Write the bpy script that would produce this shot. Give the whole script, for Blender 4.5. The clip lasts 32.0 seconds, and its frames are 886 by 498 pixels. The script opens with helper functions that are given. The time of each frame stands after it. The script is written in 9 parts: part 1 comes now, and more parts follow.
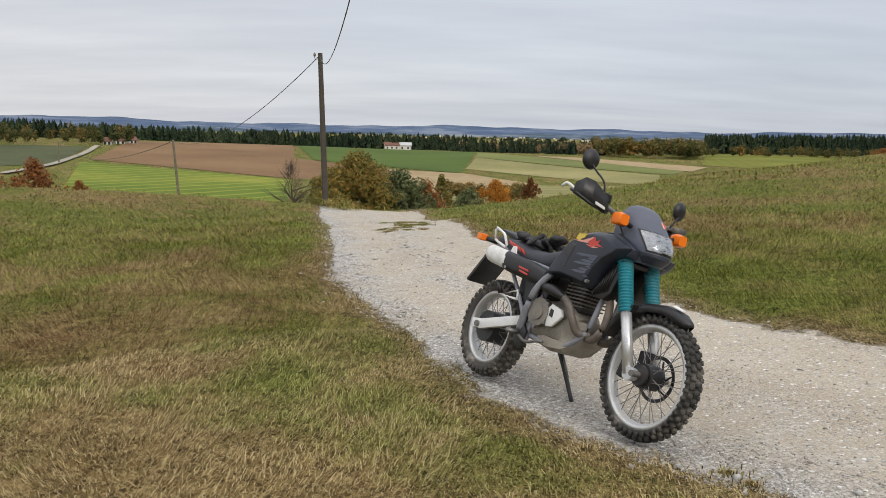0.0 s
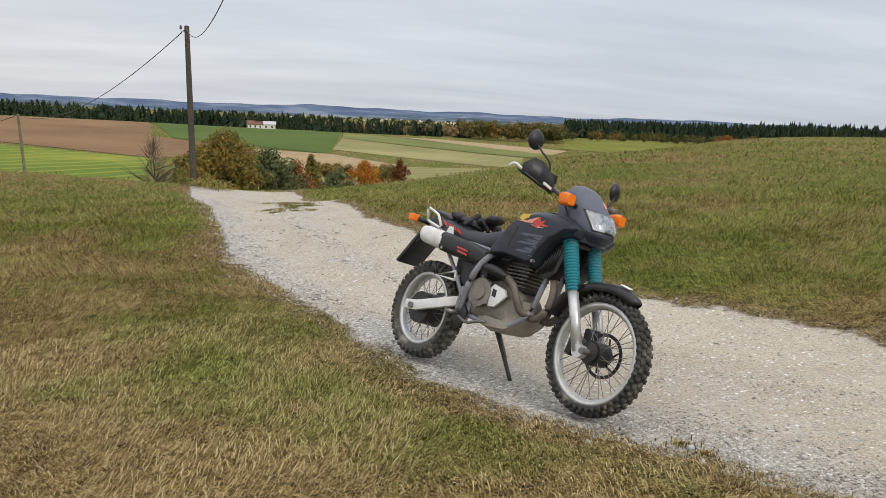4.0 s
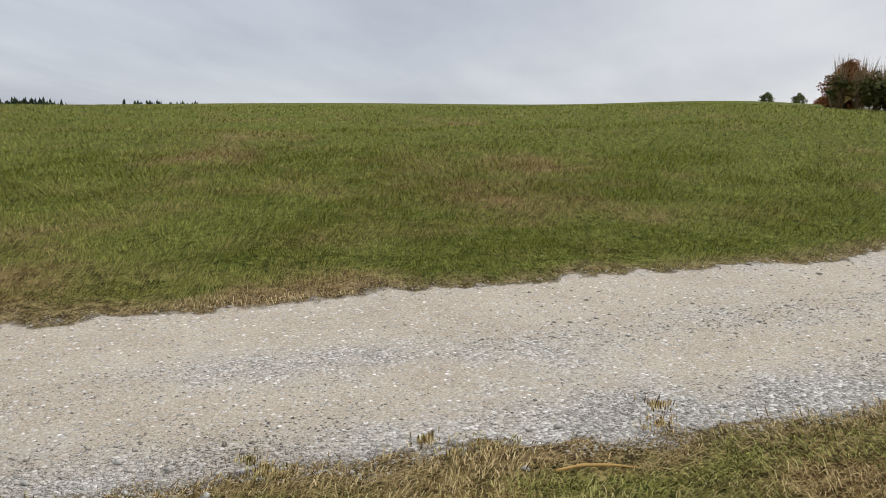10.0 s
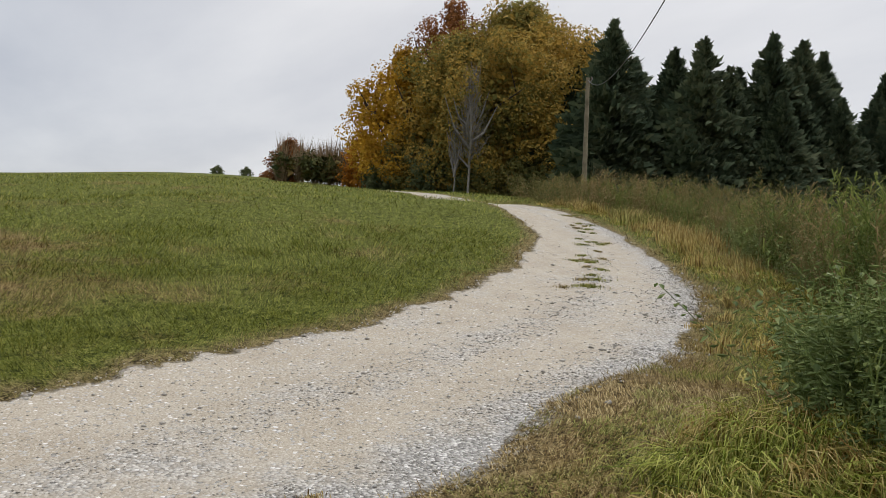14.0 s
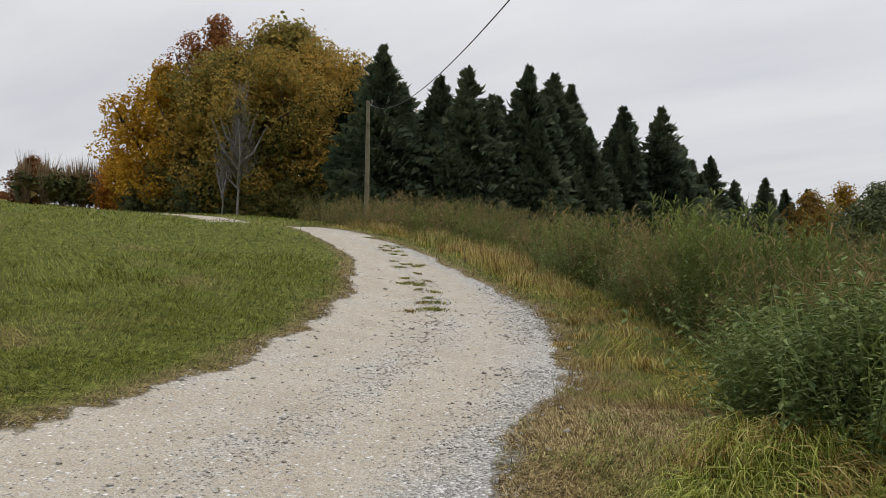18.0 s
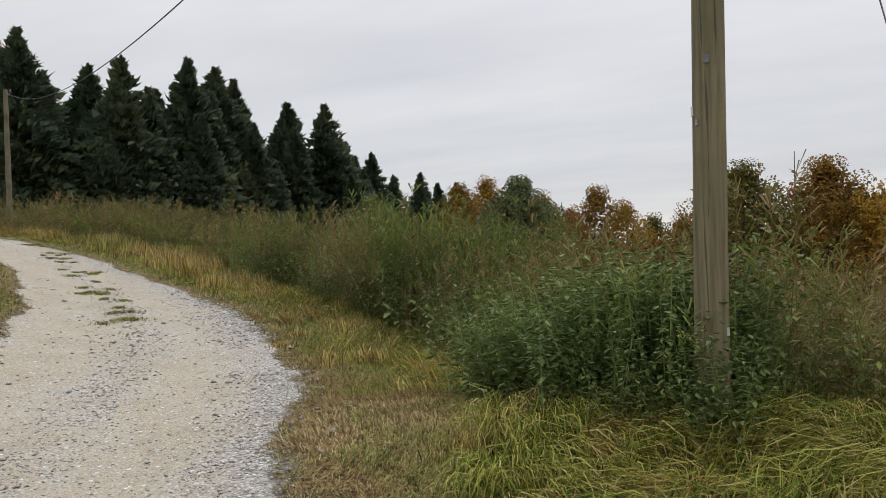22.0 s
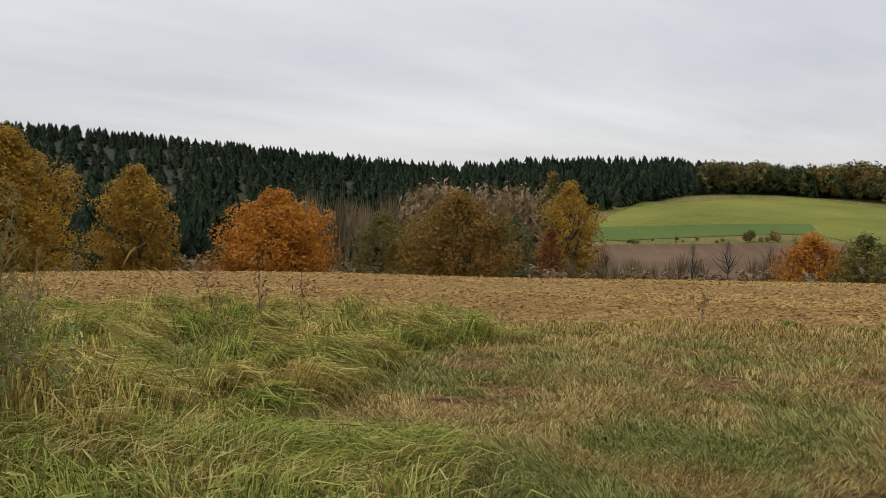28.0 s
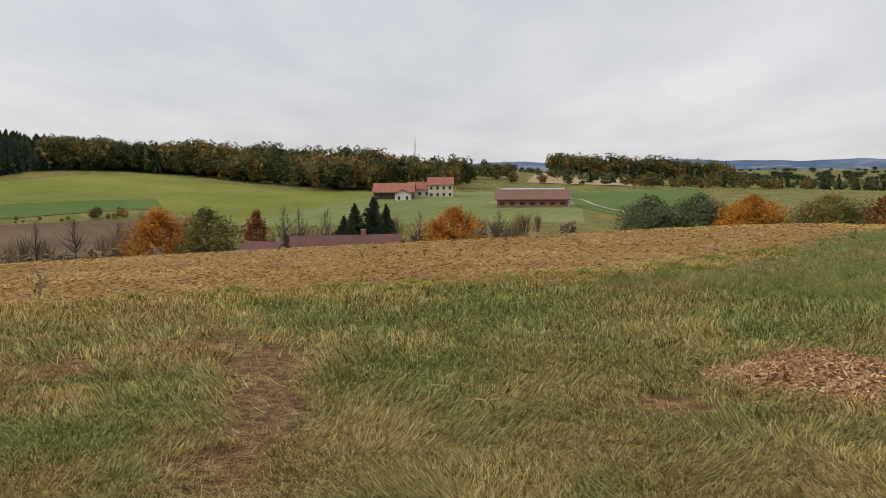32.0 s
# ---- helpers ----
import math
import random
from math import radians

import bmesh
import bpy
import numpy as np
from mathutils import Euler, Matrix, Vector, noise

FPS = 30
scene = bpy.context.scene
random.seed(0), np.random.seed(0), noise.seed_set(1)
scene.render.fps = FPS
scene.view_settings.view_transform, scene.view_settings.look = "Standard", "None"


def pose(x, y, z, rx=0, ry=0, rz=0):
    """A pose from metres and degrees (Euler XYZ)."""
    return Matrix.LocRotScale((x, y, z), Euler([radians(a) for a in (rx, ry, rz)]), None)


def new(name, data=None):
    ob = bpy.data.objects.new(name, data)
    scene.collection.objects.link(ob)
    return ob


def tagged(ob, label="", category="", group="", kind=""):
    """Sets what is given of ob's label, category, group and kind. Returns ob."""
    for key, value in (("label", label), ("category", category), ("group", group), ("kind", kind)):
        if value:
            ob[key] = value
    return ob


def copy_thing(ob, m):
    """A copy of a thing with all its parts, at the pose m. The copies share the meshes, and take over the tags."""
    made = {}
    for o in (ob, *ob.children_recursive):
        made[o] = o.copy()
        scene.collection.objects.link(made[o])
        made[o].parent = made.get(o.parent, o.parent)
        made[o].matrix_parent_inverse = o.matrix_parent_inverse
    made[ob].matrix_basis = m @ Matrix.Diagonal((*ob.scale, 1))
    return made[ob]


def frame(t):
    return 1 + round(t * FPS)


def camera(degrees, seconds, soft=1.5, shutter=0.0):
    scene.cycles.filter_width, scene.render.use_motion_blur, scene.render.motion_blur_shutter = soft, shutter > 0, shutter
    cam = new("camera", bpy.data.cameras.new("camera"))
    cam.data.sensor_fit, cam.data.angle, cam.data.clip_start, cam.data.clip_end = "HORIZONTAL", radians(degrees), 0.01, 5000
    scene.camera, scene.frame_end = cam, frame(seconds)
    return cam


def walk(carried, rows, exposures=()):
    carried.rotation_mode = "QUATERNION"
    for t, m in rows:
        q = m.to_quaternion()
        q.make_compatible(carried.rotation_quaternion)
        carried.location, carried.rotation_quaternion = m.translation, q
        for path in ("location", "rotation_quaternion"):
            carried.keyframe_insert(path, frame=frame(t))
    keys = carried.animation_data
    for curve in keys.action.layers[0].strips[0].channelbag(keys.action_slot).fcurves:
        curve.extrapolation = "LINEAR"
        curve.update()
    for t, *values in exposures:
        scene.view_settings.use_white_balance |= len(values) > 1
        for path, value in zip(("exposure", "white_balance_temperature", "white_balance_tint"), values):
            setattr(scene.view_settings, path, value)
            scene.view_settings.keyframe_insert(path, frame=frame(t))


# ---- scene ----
# ---- the camera and its walk ----
cam = camera(56.7, 32.0, soft=0.6)
# seconds, eye x y z, yaw, pitch, roll
PATH = [
    (0.0, 0.900, -1.790, 1.653, -2.86, -8.50, -1.32),
    (0.5, 0.830, -1.761, 1.645, -4.71, -8.44, -0.47),
    (1.0, 0.811, -1.767, 1.641, -4.74, -8.43, -1.25),
    (1.5, 0.841, -1.814, 1.654, -4.73, -8.40, -1.78),
    (2.0, 0.853, -1.853, 1.658, -4.78, -8.81, -2.11),
    (2.5, 0.829, -1.867, 1.655, -4.81, -9.05, -2.13),
    (4.5, 0.366, -1.569, 1.619, -14.84, -9.49, -2.11),
    (5.0, 0.267, -1.477, 1.626, -17.64, -8.92, -1.67),
    (5.5, 0.154, -1.367, 1.609, -24.67, -9.68, -3.01),
    (6.0, 0.004, -1.254, 1.613, -31.05, -9.96, -2.03),
    (6.5, -0.066, -1.130, 1.594, -35.11, -10.35, -2.04),
    (7.0, -0.098, -0.952, 1.583, -42.65, -10.19, -2.13),
    (7.5, -0.147, -0.829, 1.590, -47.32, -9.73, -2.89),
    (8.0, -0.236, -0.697, 1.587, -55.13, -9.28, -3.49),
    (8.5, -0.286, -0.613, 1.589, -61.74, -9.72, -2.59),
    (9.0, -0.214, -0.501, 1.579, -69.44, -9.70, -2.17),
    (9.5, -0.141, -0.426, 1.585, -77.14, -8.48, -2.51),
    (10.0, -0.122, -0.347, 1.577, -82.44, -7.99, -3.31),
    (10.5, -0.133, -0.231, 1.573, -91.45, -7.24, -4.17),
    (11.0, -0.132, -0.150, 1.569, -97.09, -6.91, -2.96),
    (11.5, -0.055, -0.063, 1.550, -100.36, -6.66, -3.32),
    (12.0, 0.023, -0.001, 1.569, -106.79, -4.69, -2.95),
    (12.5, 0.059, 0.085, 1.583, -112.28, -2.43, -2.95),
    (13.0, 0.090, 0.214, 1.584, -115.86, -2.17, -2.52),
    (13.5, 0.140, 0.290, 1.583, -117.44, -2.06, -2.65),
    (14.0, 0.281, 0.343, 1.583, -119.27, -1.17, -2.54),
    (14.5, 0.414, 0.409, 1.586, -121.72, 0.34, -3.69),
    (16.5, 0.811, 0.797, 1.614, -127.90, 1.93, -2.33),
    (17.0, 0.914, 0.889, 1.608, -131.12, 2.15, -2.41),
    (17.5, 1.009, 0.978, 1.601, -135.42, 1.14, -1.23),
    (18.0, 1.143, 0.998, 1.588, -135.65, 0.88, -1.37),
    (18.5, 1.288, 1.009, 1.582, -136.61, 1.39, -0.35),
    (19.0, 1.381, 1.072, 1.588, -141.08, 1.50, -0.29),
    (19.5, 1.439, 1.145, 1.590, -145.06, 0.91, 0.33),
    (20.0, 1.480, 1.122, 1.590, -146.12, 0.73, 0.71),
    (20.5, 1.521, 1.134, 1.600, -148.93, 0.73, 1.52),
    (21.0, 1.571, 1.166, 1.604, -153.68, 0.62, 1.67),
    (21.5, 1.587, 1.208, 1.607, -156.04, 0.59, 1.67),
    (22.0, 1.579, 1.238, 1.606, -158.62, 0.56, 1.63),
    (22.5, 1.570, 1.247, 1.603, -162.08, 0.53, 1.53),
    (23.0, 1.565, 1.189, 1.608, -165.06, 0.52, 1.44),
    (23.5, 1.542, 1.120, 1.606, -168.50, 0.70, 0.78),
    (24.0, 1.550, 1.090, 1.606, -174.51, 0.71, 0.83),
    (24.5, 1.578, 1.079, 1.613, -181.09, 0.22, 1.33),
    (25.0, 1.617, 1.064, 1.596, -187.73, -0.94, 2.00),
    (25.5, 1.568, 1.043, 1.579, -193.37, -1.83, 2.24),
    (27.5, 1.372, 0.715, 1.619, -216.23, -3.43, 0.57),
    (28.0, 1.380, 0.661, 1.616, -223.30, -3.74, 0.80),
    (28.5, 1.370, 0.686, 1.609, -229.38, -4.21, 1.40),
    (29.0, 1.331, 0.715, 1.608, -234.86, -4.45, 2.35),
    (29.5, 1.224, 0.738, 1.609, -238.99, -4.57, 1.75),
    (30.0, 1.130, 0.781, 1.590, -243.60, -4.68, 0.30),
    (30.5, 1.090, 0.759, 1.583, -250.70, -5.19, -0.28),
    (31.0, 1.080, 0.701, 1.580, -257.45, -5.36, -0.10),
    (31.5, 1.119, 0.677, 1.574, -262.29, -5.90, 0.08),
    (32.0, 1.153, 0.692, 1.566, -266.68, -5.97, 0.64),
]
walk(cam, [(t, pose(x, y, z, 90 + pitch, roll, yaw)) for t, x, y, z, yaw, pitch, roll in PATH],
     [(0.0, 0.04), (3.0, 0.08), (5.0, 0.12), (7.0, 0.24), (8.0, 0.20), (10.0, 0.0), (13.0, 0.0), (16.0, -0.10), (24.0, -0.08), (28.0, -0.07), (30.0, -0.13), (32.0, -0.05)])

# ---- the lie of the land ----
# heights on rings round the meadow corner, along compass directions (degrees, anticlockwise from ahead)
NEAR_RINGS = (30, 60, 110)
NEAR_LAND = {
    25: (-0.8, -5.0, -9.0), 10: (-1.3, -6.0, -10.5), 0: (-1.6, -6.5, -11.0), -10: (-1.0, -4.5, -9.5), -20: (-0.2, -1.7, -6.0),
    -30: (0.2, -0.1, -1.2), -47: (0.6, 1.0, 1.2), -60: (1.0, 1.9, 2.6), -75: (1.3, 2.8, 4.5), -90: (1.8, 3.8, 6.0),
    -103: (2.3, 4.6, 7.5), -113: (2.5, 4.4, 6.9), -122: (2.6, 4.4, 6.4), -135: (2.2, 3.4, 5.0), -150: (1.2, 1.5, 2.0),
    -165: (0.1, -1.0, -3.0), -180: (-0.8, -3.0, -6.0), -195: (-1.0, -3.2, -8.0), -213: (-1.45, -4.0, -10.0),
    -228: (-1.7, -4.7, -11.0), -243: (-1.7, -4.8, -11.0), -268: (-1.3, -4.3, -10.0), -295: (-0.7, -2.9, -8.0), -315: (-0.7, -3.8, -8.5),
}
FAR_RINGS = (180, 300, 500, 900)
FAR_LAND = {
    25: (-11, -11, -9.5, -20), 0: (-12.5, -13, -13, -26), -20: (-11, -13, -13, -18), -30: (-6, -12, -13, -14), -47: (-1, -8, -14, -10),
    -60: (3.0, 0, -6, -8), -75: (6.4, 5, 0, -6), -90: (8.7, 8, 4, 0), -103: (11.3, 12, 10, 5), -122: (8, 9, 9, 6),
    -150: (3, 4, 4, 4), -180: (-11, -8, 6, 16), -195: (-14, -12, 12, 60), -207: (-15, -13, 8, 46), -216: (-16.5, -14, 5, 31), -224: (-17.5, -15, 3.5, 20),
    -231: (-18, -14.8, 3, 25), -238: (-18, -14.3, 2.2, 21), -243: (-18, -14, 1.5, 14), -255: (-18, -15, -7, 0), -268: (-17, -13.5, -11, -6), -295: (-13, -15, -16, -30),
}


def wrap(x, y):
    return -((np.degrees(np.arctan2(x - 1.0, y)) + 45) % 360 - 45)


def land_table(land, rings):
    keys = sorted(land)
    az = np.array([keys[-1] - 360, *keys, keys[0] + 360], float)
    rows = np.array([land[keys[-1]], *(land[k] for k in keys), land[keys[0]]], float)
    return az, rows


def smooth_interp(v, at, rows):
    """Rows at the stations at, smoothly read at v."""
    i = np.clip(np.searchsorted(at, v) - 1, 0, len(at) - 2)
    f = np.clip((v - at[i]) / (at[i + 1] - at[i]), 0, 1)
    slope = np.gradient(rows, at, axis=0)
    span = (at[i + 1] - at[i])[:, None]
    f = f[:, None]
    return (rows[i] * (1 + 2 * f) * (1 - f) ** 2 + slope[i] * span * f * (1 - f) ** 2
            + rows[i + 1] * f * f * (3 - 2 * f) + slope[i + 1] * span * f * f * (f - 1))


def step(a, b, v):
    f = np.clip((v - a) / (b - a), 0, 1)
    return f * f * (3 - 2 * f)


NEAR_AZ, NEAR_Z = land_table(NEAR_LAND, NEAR_RINGS)
FAR_AZ, FAR_Z = land_table(FAR_LAND, FAR_RINGS)


def corner_land(x, y):
    """The gentle slope round the place where the camera stands."""
    z = 0.144 + 0.062 * x - 0.025 * y + (0.020 * x * x - 0.040 * x * y - 0.020 * y * y) / 30
    # the track dips where the motorcycle stands and swells towards the bend; the pole stands on a low bank
    for cx, cy, r, h in ((1.9, 2.4, 1.7, -0.10), (4.2, -3.0, 1.7, 0.12), (4.6, 2.2, 1.6, -0.05), (1.7, -3.45, 1.6, 0.36)):
        z = z + h * np.exp(-((x - cx) ** 2 + (y - cy) ** 2) / r ** 2)
    return z


def land(x, y):
    x, y = np.atleast_1d(np.asarray(x, float)), np.atleast_1d(np.asarray(y, float))
    r, az = np.hypot(x - 1.0, y), wrap(x, y)
    near, far = smooth_interp(az, NEAR_AZ, NEAR_Z), smooth_interp(az, FAR_AZ, FAR_Z)
    z = np.concatenate([near, far, np.full((len(r), 2), -40.0)], 1)
    stations = np.log(np.array([*NEAR_RINGS, *FAR_RINGS, 2000, 4800.0]))
    lr = np.log(np.clip(r, 30, 4800))
    i = np.clip(np.searchsorted(stations, lr) - 1, 0, len(stations) - 2)
    f = (lr - stations[i]) / (stations[i + 1] - stations[i])
    slope = np.gradient(z, stations, axis=1)
    k, span = np.arange(len(r)), stations[i + 1] - stations[i]
    out = (z[k, i] * (1 + 2 * f) * (1 - f) ** 2 + slope[k, i] * span * f * (1 - f) ** 2
           + z[k, i + 1] * f * f * (3 - 2 * f) + slope[k, i + 1] * span * f * f * (f - 1))
    near_w = 1 - step(14, 30, r)
    s = np.minimum(1, 30 / np.maximum(r, 1e-6))
    return out * (1 - near_w) + corner_land(1 + (x - 1) * s, y * s) * near_w


# the gravel track: its two edges, from the far crest round the bend to the wood
EDGE_A = ((-2.2, 30), (-1.2, 20), (-0.2, 11.3), (0.3, 6.6), (1.0, 4.2), (1.45, 2.85), (2.05, 1.95), (2.7, 0.75), (3.2, -0.6), (3.6, -1.95),
          (4.1, -2.8), (5.5, -5.0), (8.0, -7.75), (11.5, -10.3), (15, -12.3), (18, -13.4), (22, -14.6), (32, -18.6), (46, -24.7), (70, -33), (95, -42))
EDGE_B = ((1.6, 30), (2.0, 20), (2.2, 12.4), (2.6, 8.0), (3.4, 4.5), (4.25, 3.0), (4.9, 1.8), (5.3, 0.8), (5.9, -0.1), (6.5, -1.6),
          (7.45, -3.1), (8.8, -4.9), (11.2, -7.3), (14.4, -9.8), (18, -11.5), (22, -13.1), (26, -14.2), (36, -18.4), (48, -23.4), (71.5, -31.2), (96, -40))


def curve_points(knots, n=400):
    k = np.array(knots, float)
    d = np.concatenate([[0], np.cumsum(np.hypot(*np.diff(k, axis=0).T))])
    return smooth_interp(np.linspace(0, d[-1], n), d, k)


TRACK_A, TRACK_B = curve_points(EDGE_A), curve_points(EDGE_B)
TRACK_POLY = np.concatenate([TRACK_A, TRACK_B[::-1]])
TRACK_MID = ((TRACK_A + TRACK_B) / 2)[::-1]


def inside(x, y, poly):
    c = np.zeros(len(x), bool)
    px, py = poly[:, 0], poly[:, 1]
    for i in range(len(poly)):
        x0, y0, x1, y1 = px[i - 1], py[i - 1], px[i], py[i]
        if y0 != y1:
            c ^= ((y0 > y) != (y1 > y)) & (x < (x1 - x0) * (y - y0) / (y1 - y0) + x0)
    return c


def edge_distance(x, y, line):
    best = np.full(len(x), 1e9)
    for (x0, y0), (x1, y1) in zip(line[:-1], line[1:]):
        dx, dy = x1 - x0, y1 - y0
        f = np.clip(((x - x0) * dx + (y - y0) * dy) / (dx * dx + dy * dy + 1e-12), 0, 1)
        best = np.minimum(best, np.hypot(x - x0 - f * dx, y - y0 - f * dy))
    return best


def track_lines(x, y):
    """Metres from either edge of the track, and the depth inside it (negative outside)."""
    a, b = edge_distance(x, y, TRACK_A[::4]), edge_distance(x, y, TRACK_B[::4])
    d = np.minimum(a, b)
    return np.stack([a, b, np.where(inside(x, y, TRACK_POLY[::2]), d, -d)])


# the corner is worked out once on a close lattice and read from it
PLAN_X, PLAN_Y, PLAN_STEP = -14.0, -32.0, 0.125
PLAN = track_lines(*(v.ravel() for v in np.meshgrid(PLAN_X + np.arange(400) * PLAN_STEP, PLAN_Y + np.arange(520) * PLAN_STEP, indexing="ij"))).reshape(3, 400, 520)


def track_read(x, y):
    x, y = np.atleast_1d(np.asarray(x, float)), np.atleast_1d(np.asarray(y, float))
    u, v = (x - PLAN_X) / PLAN_STEP, (y - PLAN_Y) / PLAN_STEP
    close = (u >= 0) & (v >= 0) & (u < 398.9) & (v < 518.9)
    out = np.empty((3, len(x)))
    if (~close).any():
        out[:, ~close] = track_lines(x[~close], y[~close])
    u, v = u[close], v[close]
    i, j = u.astype(int), v.astype(int)
    f, g = u - i, v - j
    out[:, close] = (PLAN[:, i, j] * (1 - f) + PLAN[:, i + 1, j] * f) * (1 - g) + (PLAN[:, i, j + 1] * (1 - f) + PLAN[:, i + 1, j + 1] * f) * g
    return out


def track_depth(x, y):
    """Metres inside the track (negative outside)."""
    return track_read(x, y)[2]


def track_across(x, y):
    """0 at the near edge of the track, 1 at the meadow's edge."""
    a, b, _ = track_read(x, y)
    return a / (a + b + 1e-6)


def lattice(ix, iy, seed):
    """A repeatable random number from 0 to 1 for every lattice point."""
    h = (ix.astype(np.int64) * 374761393 + iy.astype(np.int64) * 668265263 + seed * 974711) & 0x7FFFFFFF
    h = ((h ^ (h >> 13)) * 1274126177) & 0x7FFFFFFF
    return ((h ^ (h >> 16)) & 0xFFFFFF) / 16777215.0


def cloud(x, y, scale, octaves=3, seed=0):
    """Uneven patches between 0 and 1 (mean one half); scale: patches to the metre."""
    x, y = np.asarray(x, float), np.asarray(y, float)
    out, amp, total = np.zeros(len(x)), 1.0, 0.0
    for k in range(octaves):
        u, v = x * scale + 17.3 * k + seed * 3.1, y * scale - 9.7 * k
        iu, iv = np.floor(u), np.floor(v)
        f, g = u - iu, v - iv
        f, g = f * f * (3 - 2 * f), g * g * (3 - 2 * g)
        a, b = lattice(iu, iv, seed + k), lattice(iu + 1, iv, seed + k)
        c, d = lattice(iu, iv + 1, seed + k), lattice(iu + 1, iv + 1, seed + k)
        out += amp * (a * (1 - f) * (1 - g) + b * f * (1 - g) + c * (1 - f) * g + d * f * g)
        total += amp
        amp *= 0.55
        scale *= 2.1
    return np.clip(0.5 + (out / total - 0.5) * 1.35, 0, 1)


def sod_edge(x, y, depth):
    """Depth into the track with the torn, lobed edge of the turf, more ragged on the meadow's side."""
    rough = 0.14 + 0.15 * (x > np.interp(y, TRACK_MID[:, 1], TRACK_MID[:, 0]))
    return depth + (cloud(x, y, 1.1, 3, 5) - 0.5) * rough + (cloud(x, y, 5.5, 2, 9) - 0.5) * 0.16


# ---- sky and light: a high overcast ----
SUN_AZ, SUN_EL = 200.0, 38.0
world = bpy.data.worlds.new("overcast_sky")
scene.world = world
world.use_nodes = True
wn, wl = world.node_tree.nodes, world.node_tree.links
wn.clear()
w_out, w_bg, w_sky = wn.new("ShaderNodeOutputWorld"), wn.new("ShaderNodeBackground"), wn.new("ShaderNodeTexSky")
w_sky.sky_type, w_sky.sun_disc = "NISHITA", False
w_sky.sun_elevation, w_sky.sun_rotation = radians(SUN_EL), radians(SUN_AZ)
w_co, w_map, w_map2 = wn.new("ShaderNodeTexCoord"), wn.new("ShaderNodeMapping"), wn.new("ShaderNodeMapping")
w_sep = wn.new("ShaderNodeSeparateXYZ")
wl.new(w_co.outputs["Generated"], w_sep.inputs[0])
# clouds lie in a layer overhead: spread the direction over a flat sheet
w_up = wn.new("ShaderNodeMath"); w_up.operation = "ADD"; w_up.inputs[1].default_value = 0.12
w_abs = wn.new("ShaderNodeMath"); w_abs.operation = "ABSOLUTE"
wl.new(w_sep.outputs["Z"], w_abs.inputs[0]); wl.new(w_abs.outputs[0], w_up.inputs[0])
w_dx, w_dy, w_cmb = wn.new("ShaderNodeMath"), wn.new("ShaderNodeMath"), wn.new("ShaderNodeCombineXYZ")
for node, axis in ((w_dx, "X"), (w_dy, "Y")):
    node.operation = "DIVIDE"
    wl.new(w_sep.outputs[axis], node.inputs[0]); wl.new(w_up.outputs[0], node.inputs[1])
    wl.new(node.outputs[0], w_cmb.inputs[axis])
w_map.inputs["Scale"].default_value, w_map.inputs["Rotation"].default_value = (0.45, 1.1, 1), (0, 0, 0.5)
w_map2.inputs["Scale"].default_value = (0.16, 0.3, 1)
w_n1, w_n2 = wn.new("ShaderNodeTexNoise"), wn.new("ShaderNodeTexNoise")
for node, mp, detail in ((w_n1, w_map, 6), (w_n2, w_map2, 3)):
    node.inputs["Scale"].default_value, node.inputs["Detail"].default_value, node.inputs["Roughness"].default_value = 1.0, detail, 0.55
    wl.new(w_cmb.outputs[0], mp.inputs[0]); wl.new(mp.outputs[0], node.inputs[0])
w_ramp = wn.new("ShaderNodeValToRGB")
w_ramp.color_ramp.elements[0].position, w_ramp.color_ramp.elements[0].color = 0.36, (0.52, 0.53, 0.575, 1)
w_ramp.color_ramp.elements[1].position, w_ramp.color_ramp.elements[1].color = 0.68, (0.80, 0.79, 0.795, 1)
w_mix = wn.new("ShaderNodeMix"); w_mix.data_type = "FLOAT"; w_mix.inputs[0].default_value = 0.55
wl.new(w_n1.outputs["Fac"], w_mix.inputs[2]); wl.new(w_n2.outputs["Fac"], w_mix.inputs[3]); wl.new(w_mix.outputs[0], w_ramp.inputs[0])
# an overcast sky is brighter overhead than near the horizon
w_zen = wn.new("ShaderNodeMapRange")
w_zen.inputs["From Min"].default_value, w_zen.inputs["From Max"].default_value = 0.25, 1.0
w_zen.inputs["To Min"].default_value, w_zen.inputs["To Max"].default_value = 1.0, 2.3
wl.new(w_sep.outputs["Z"], w_zen.inputs["Value"])
w_mul = wn.new("ShaderNodeVectorMath"); w_mul.operation = "SCALE"
wl.new(w_ramp.outputs["Color"], w_mul.inputs[0]); wl.new(w_zen.outputs[0], w_mul.inputs["Scale"])
# a little of the clear sky shines through the sheet of cloud
w_thin = wn.new("ShaderNodeVectorMath"); w_thin.operation = "SCALE"; w_thin.inputs["Scale"].default_value = 0.012
wl.new(w_sky.outputs[0], w_thin.inputs[0])
w_add = wn.new("ShaderNodeVectorMath"); w_add.operation = "ADD"
wl.new(w_mul.outputs[0], w_add.inputs[0]); wl.new(w_thin.outputs[0], w_add.inputs[1])
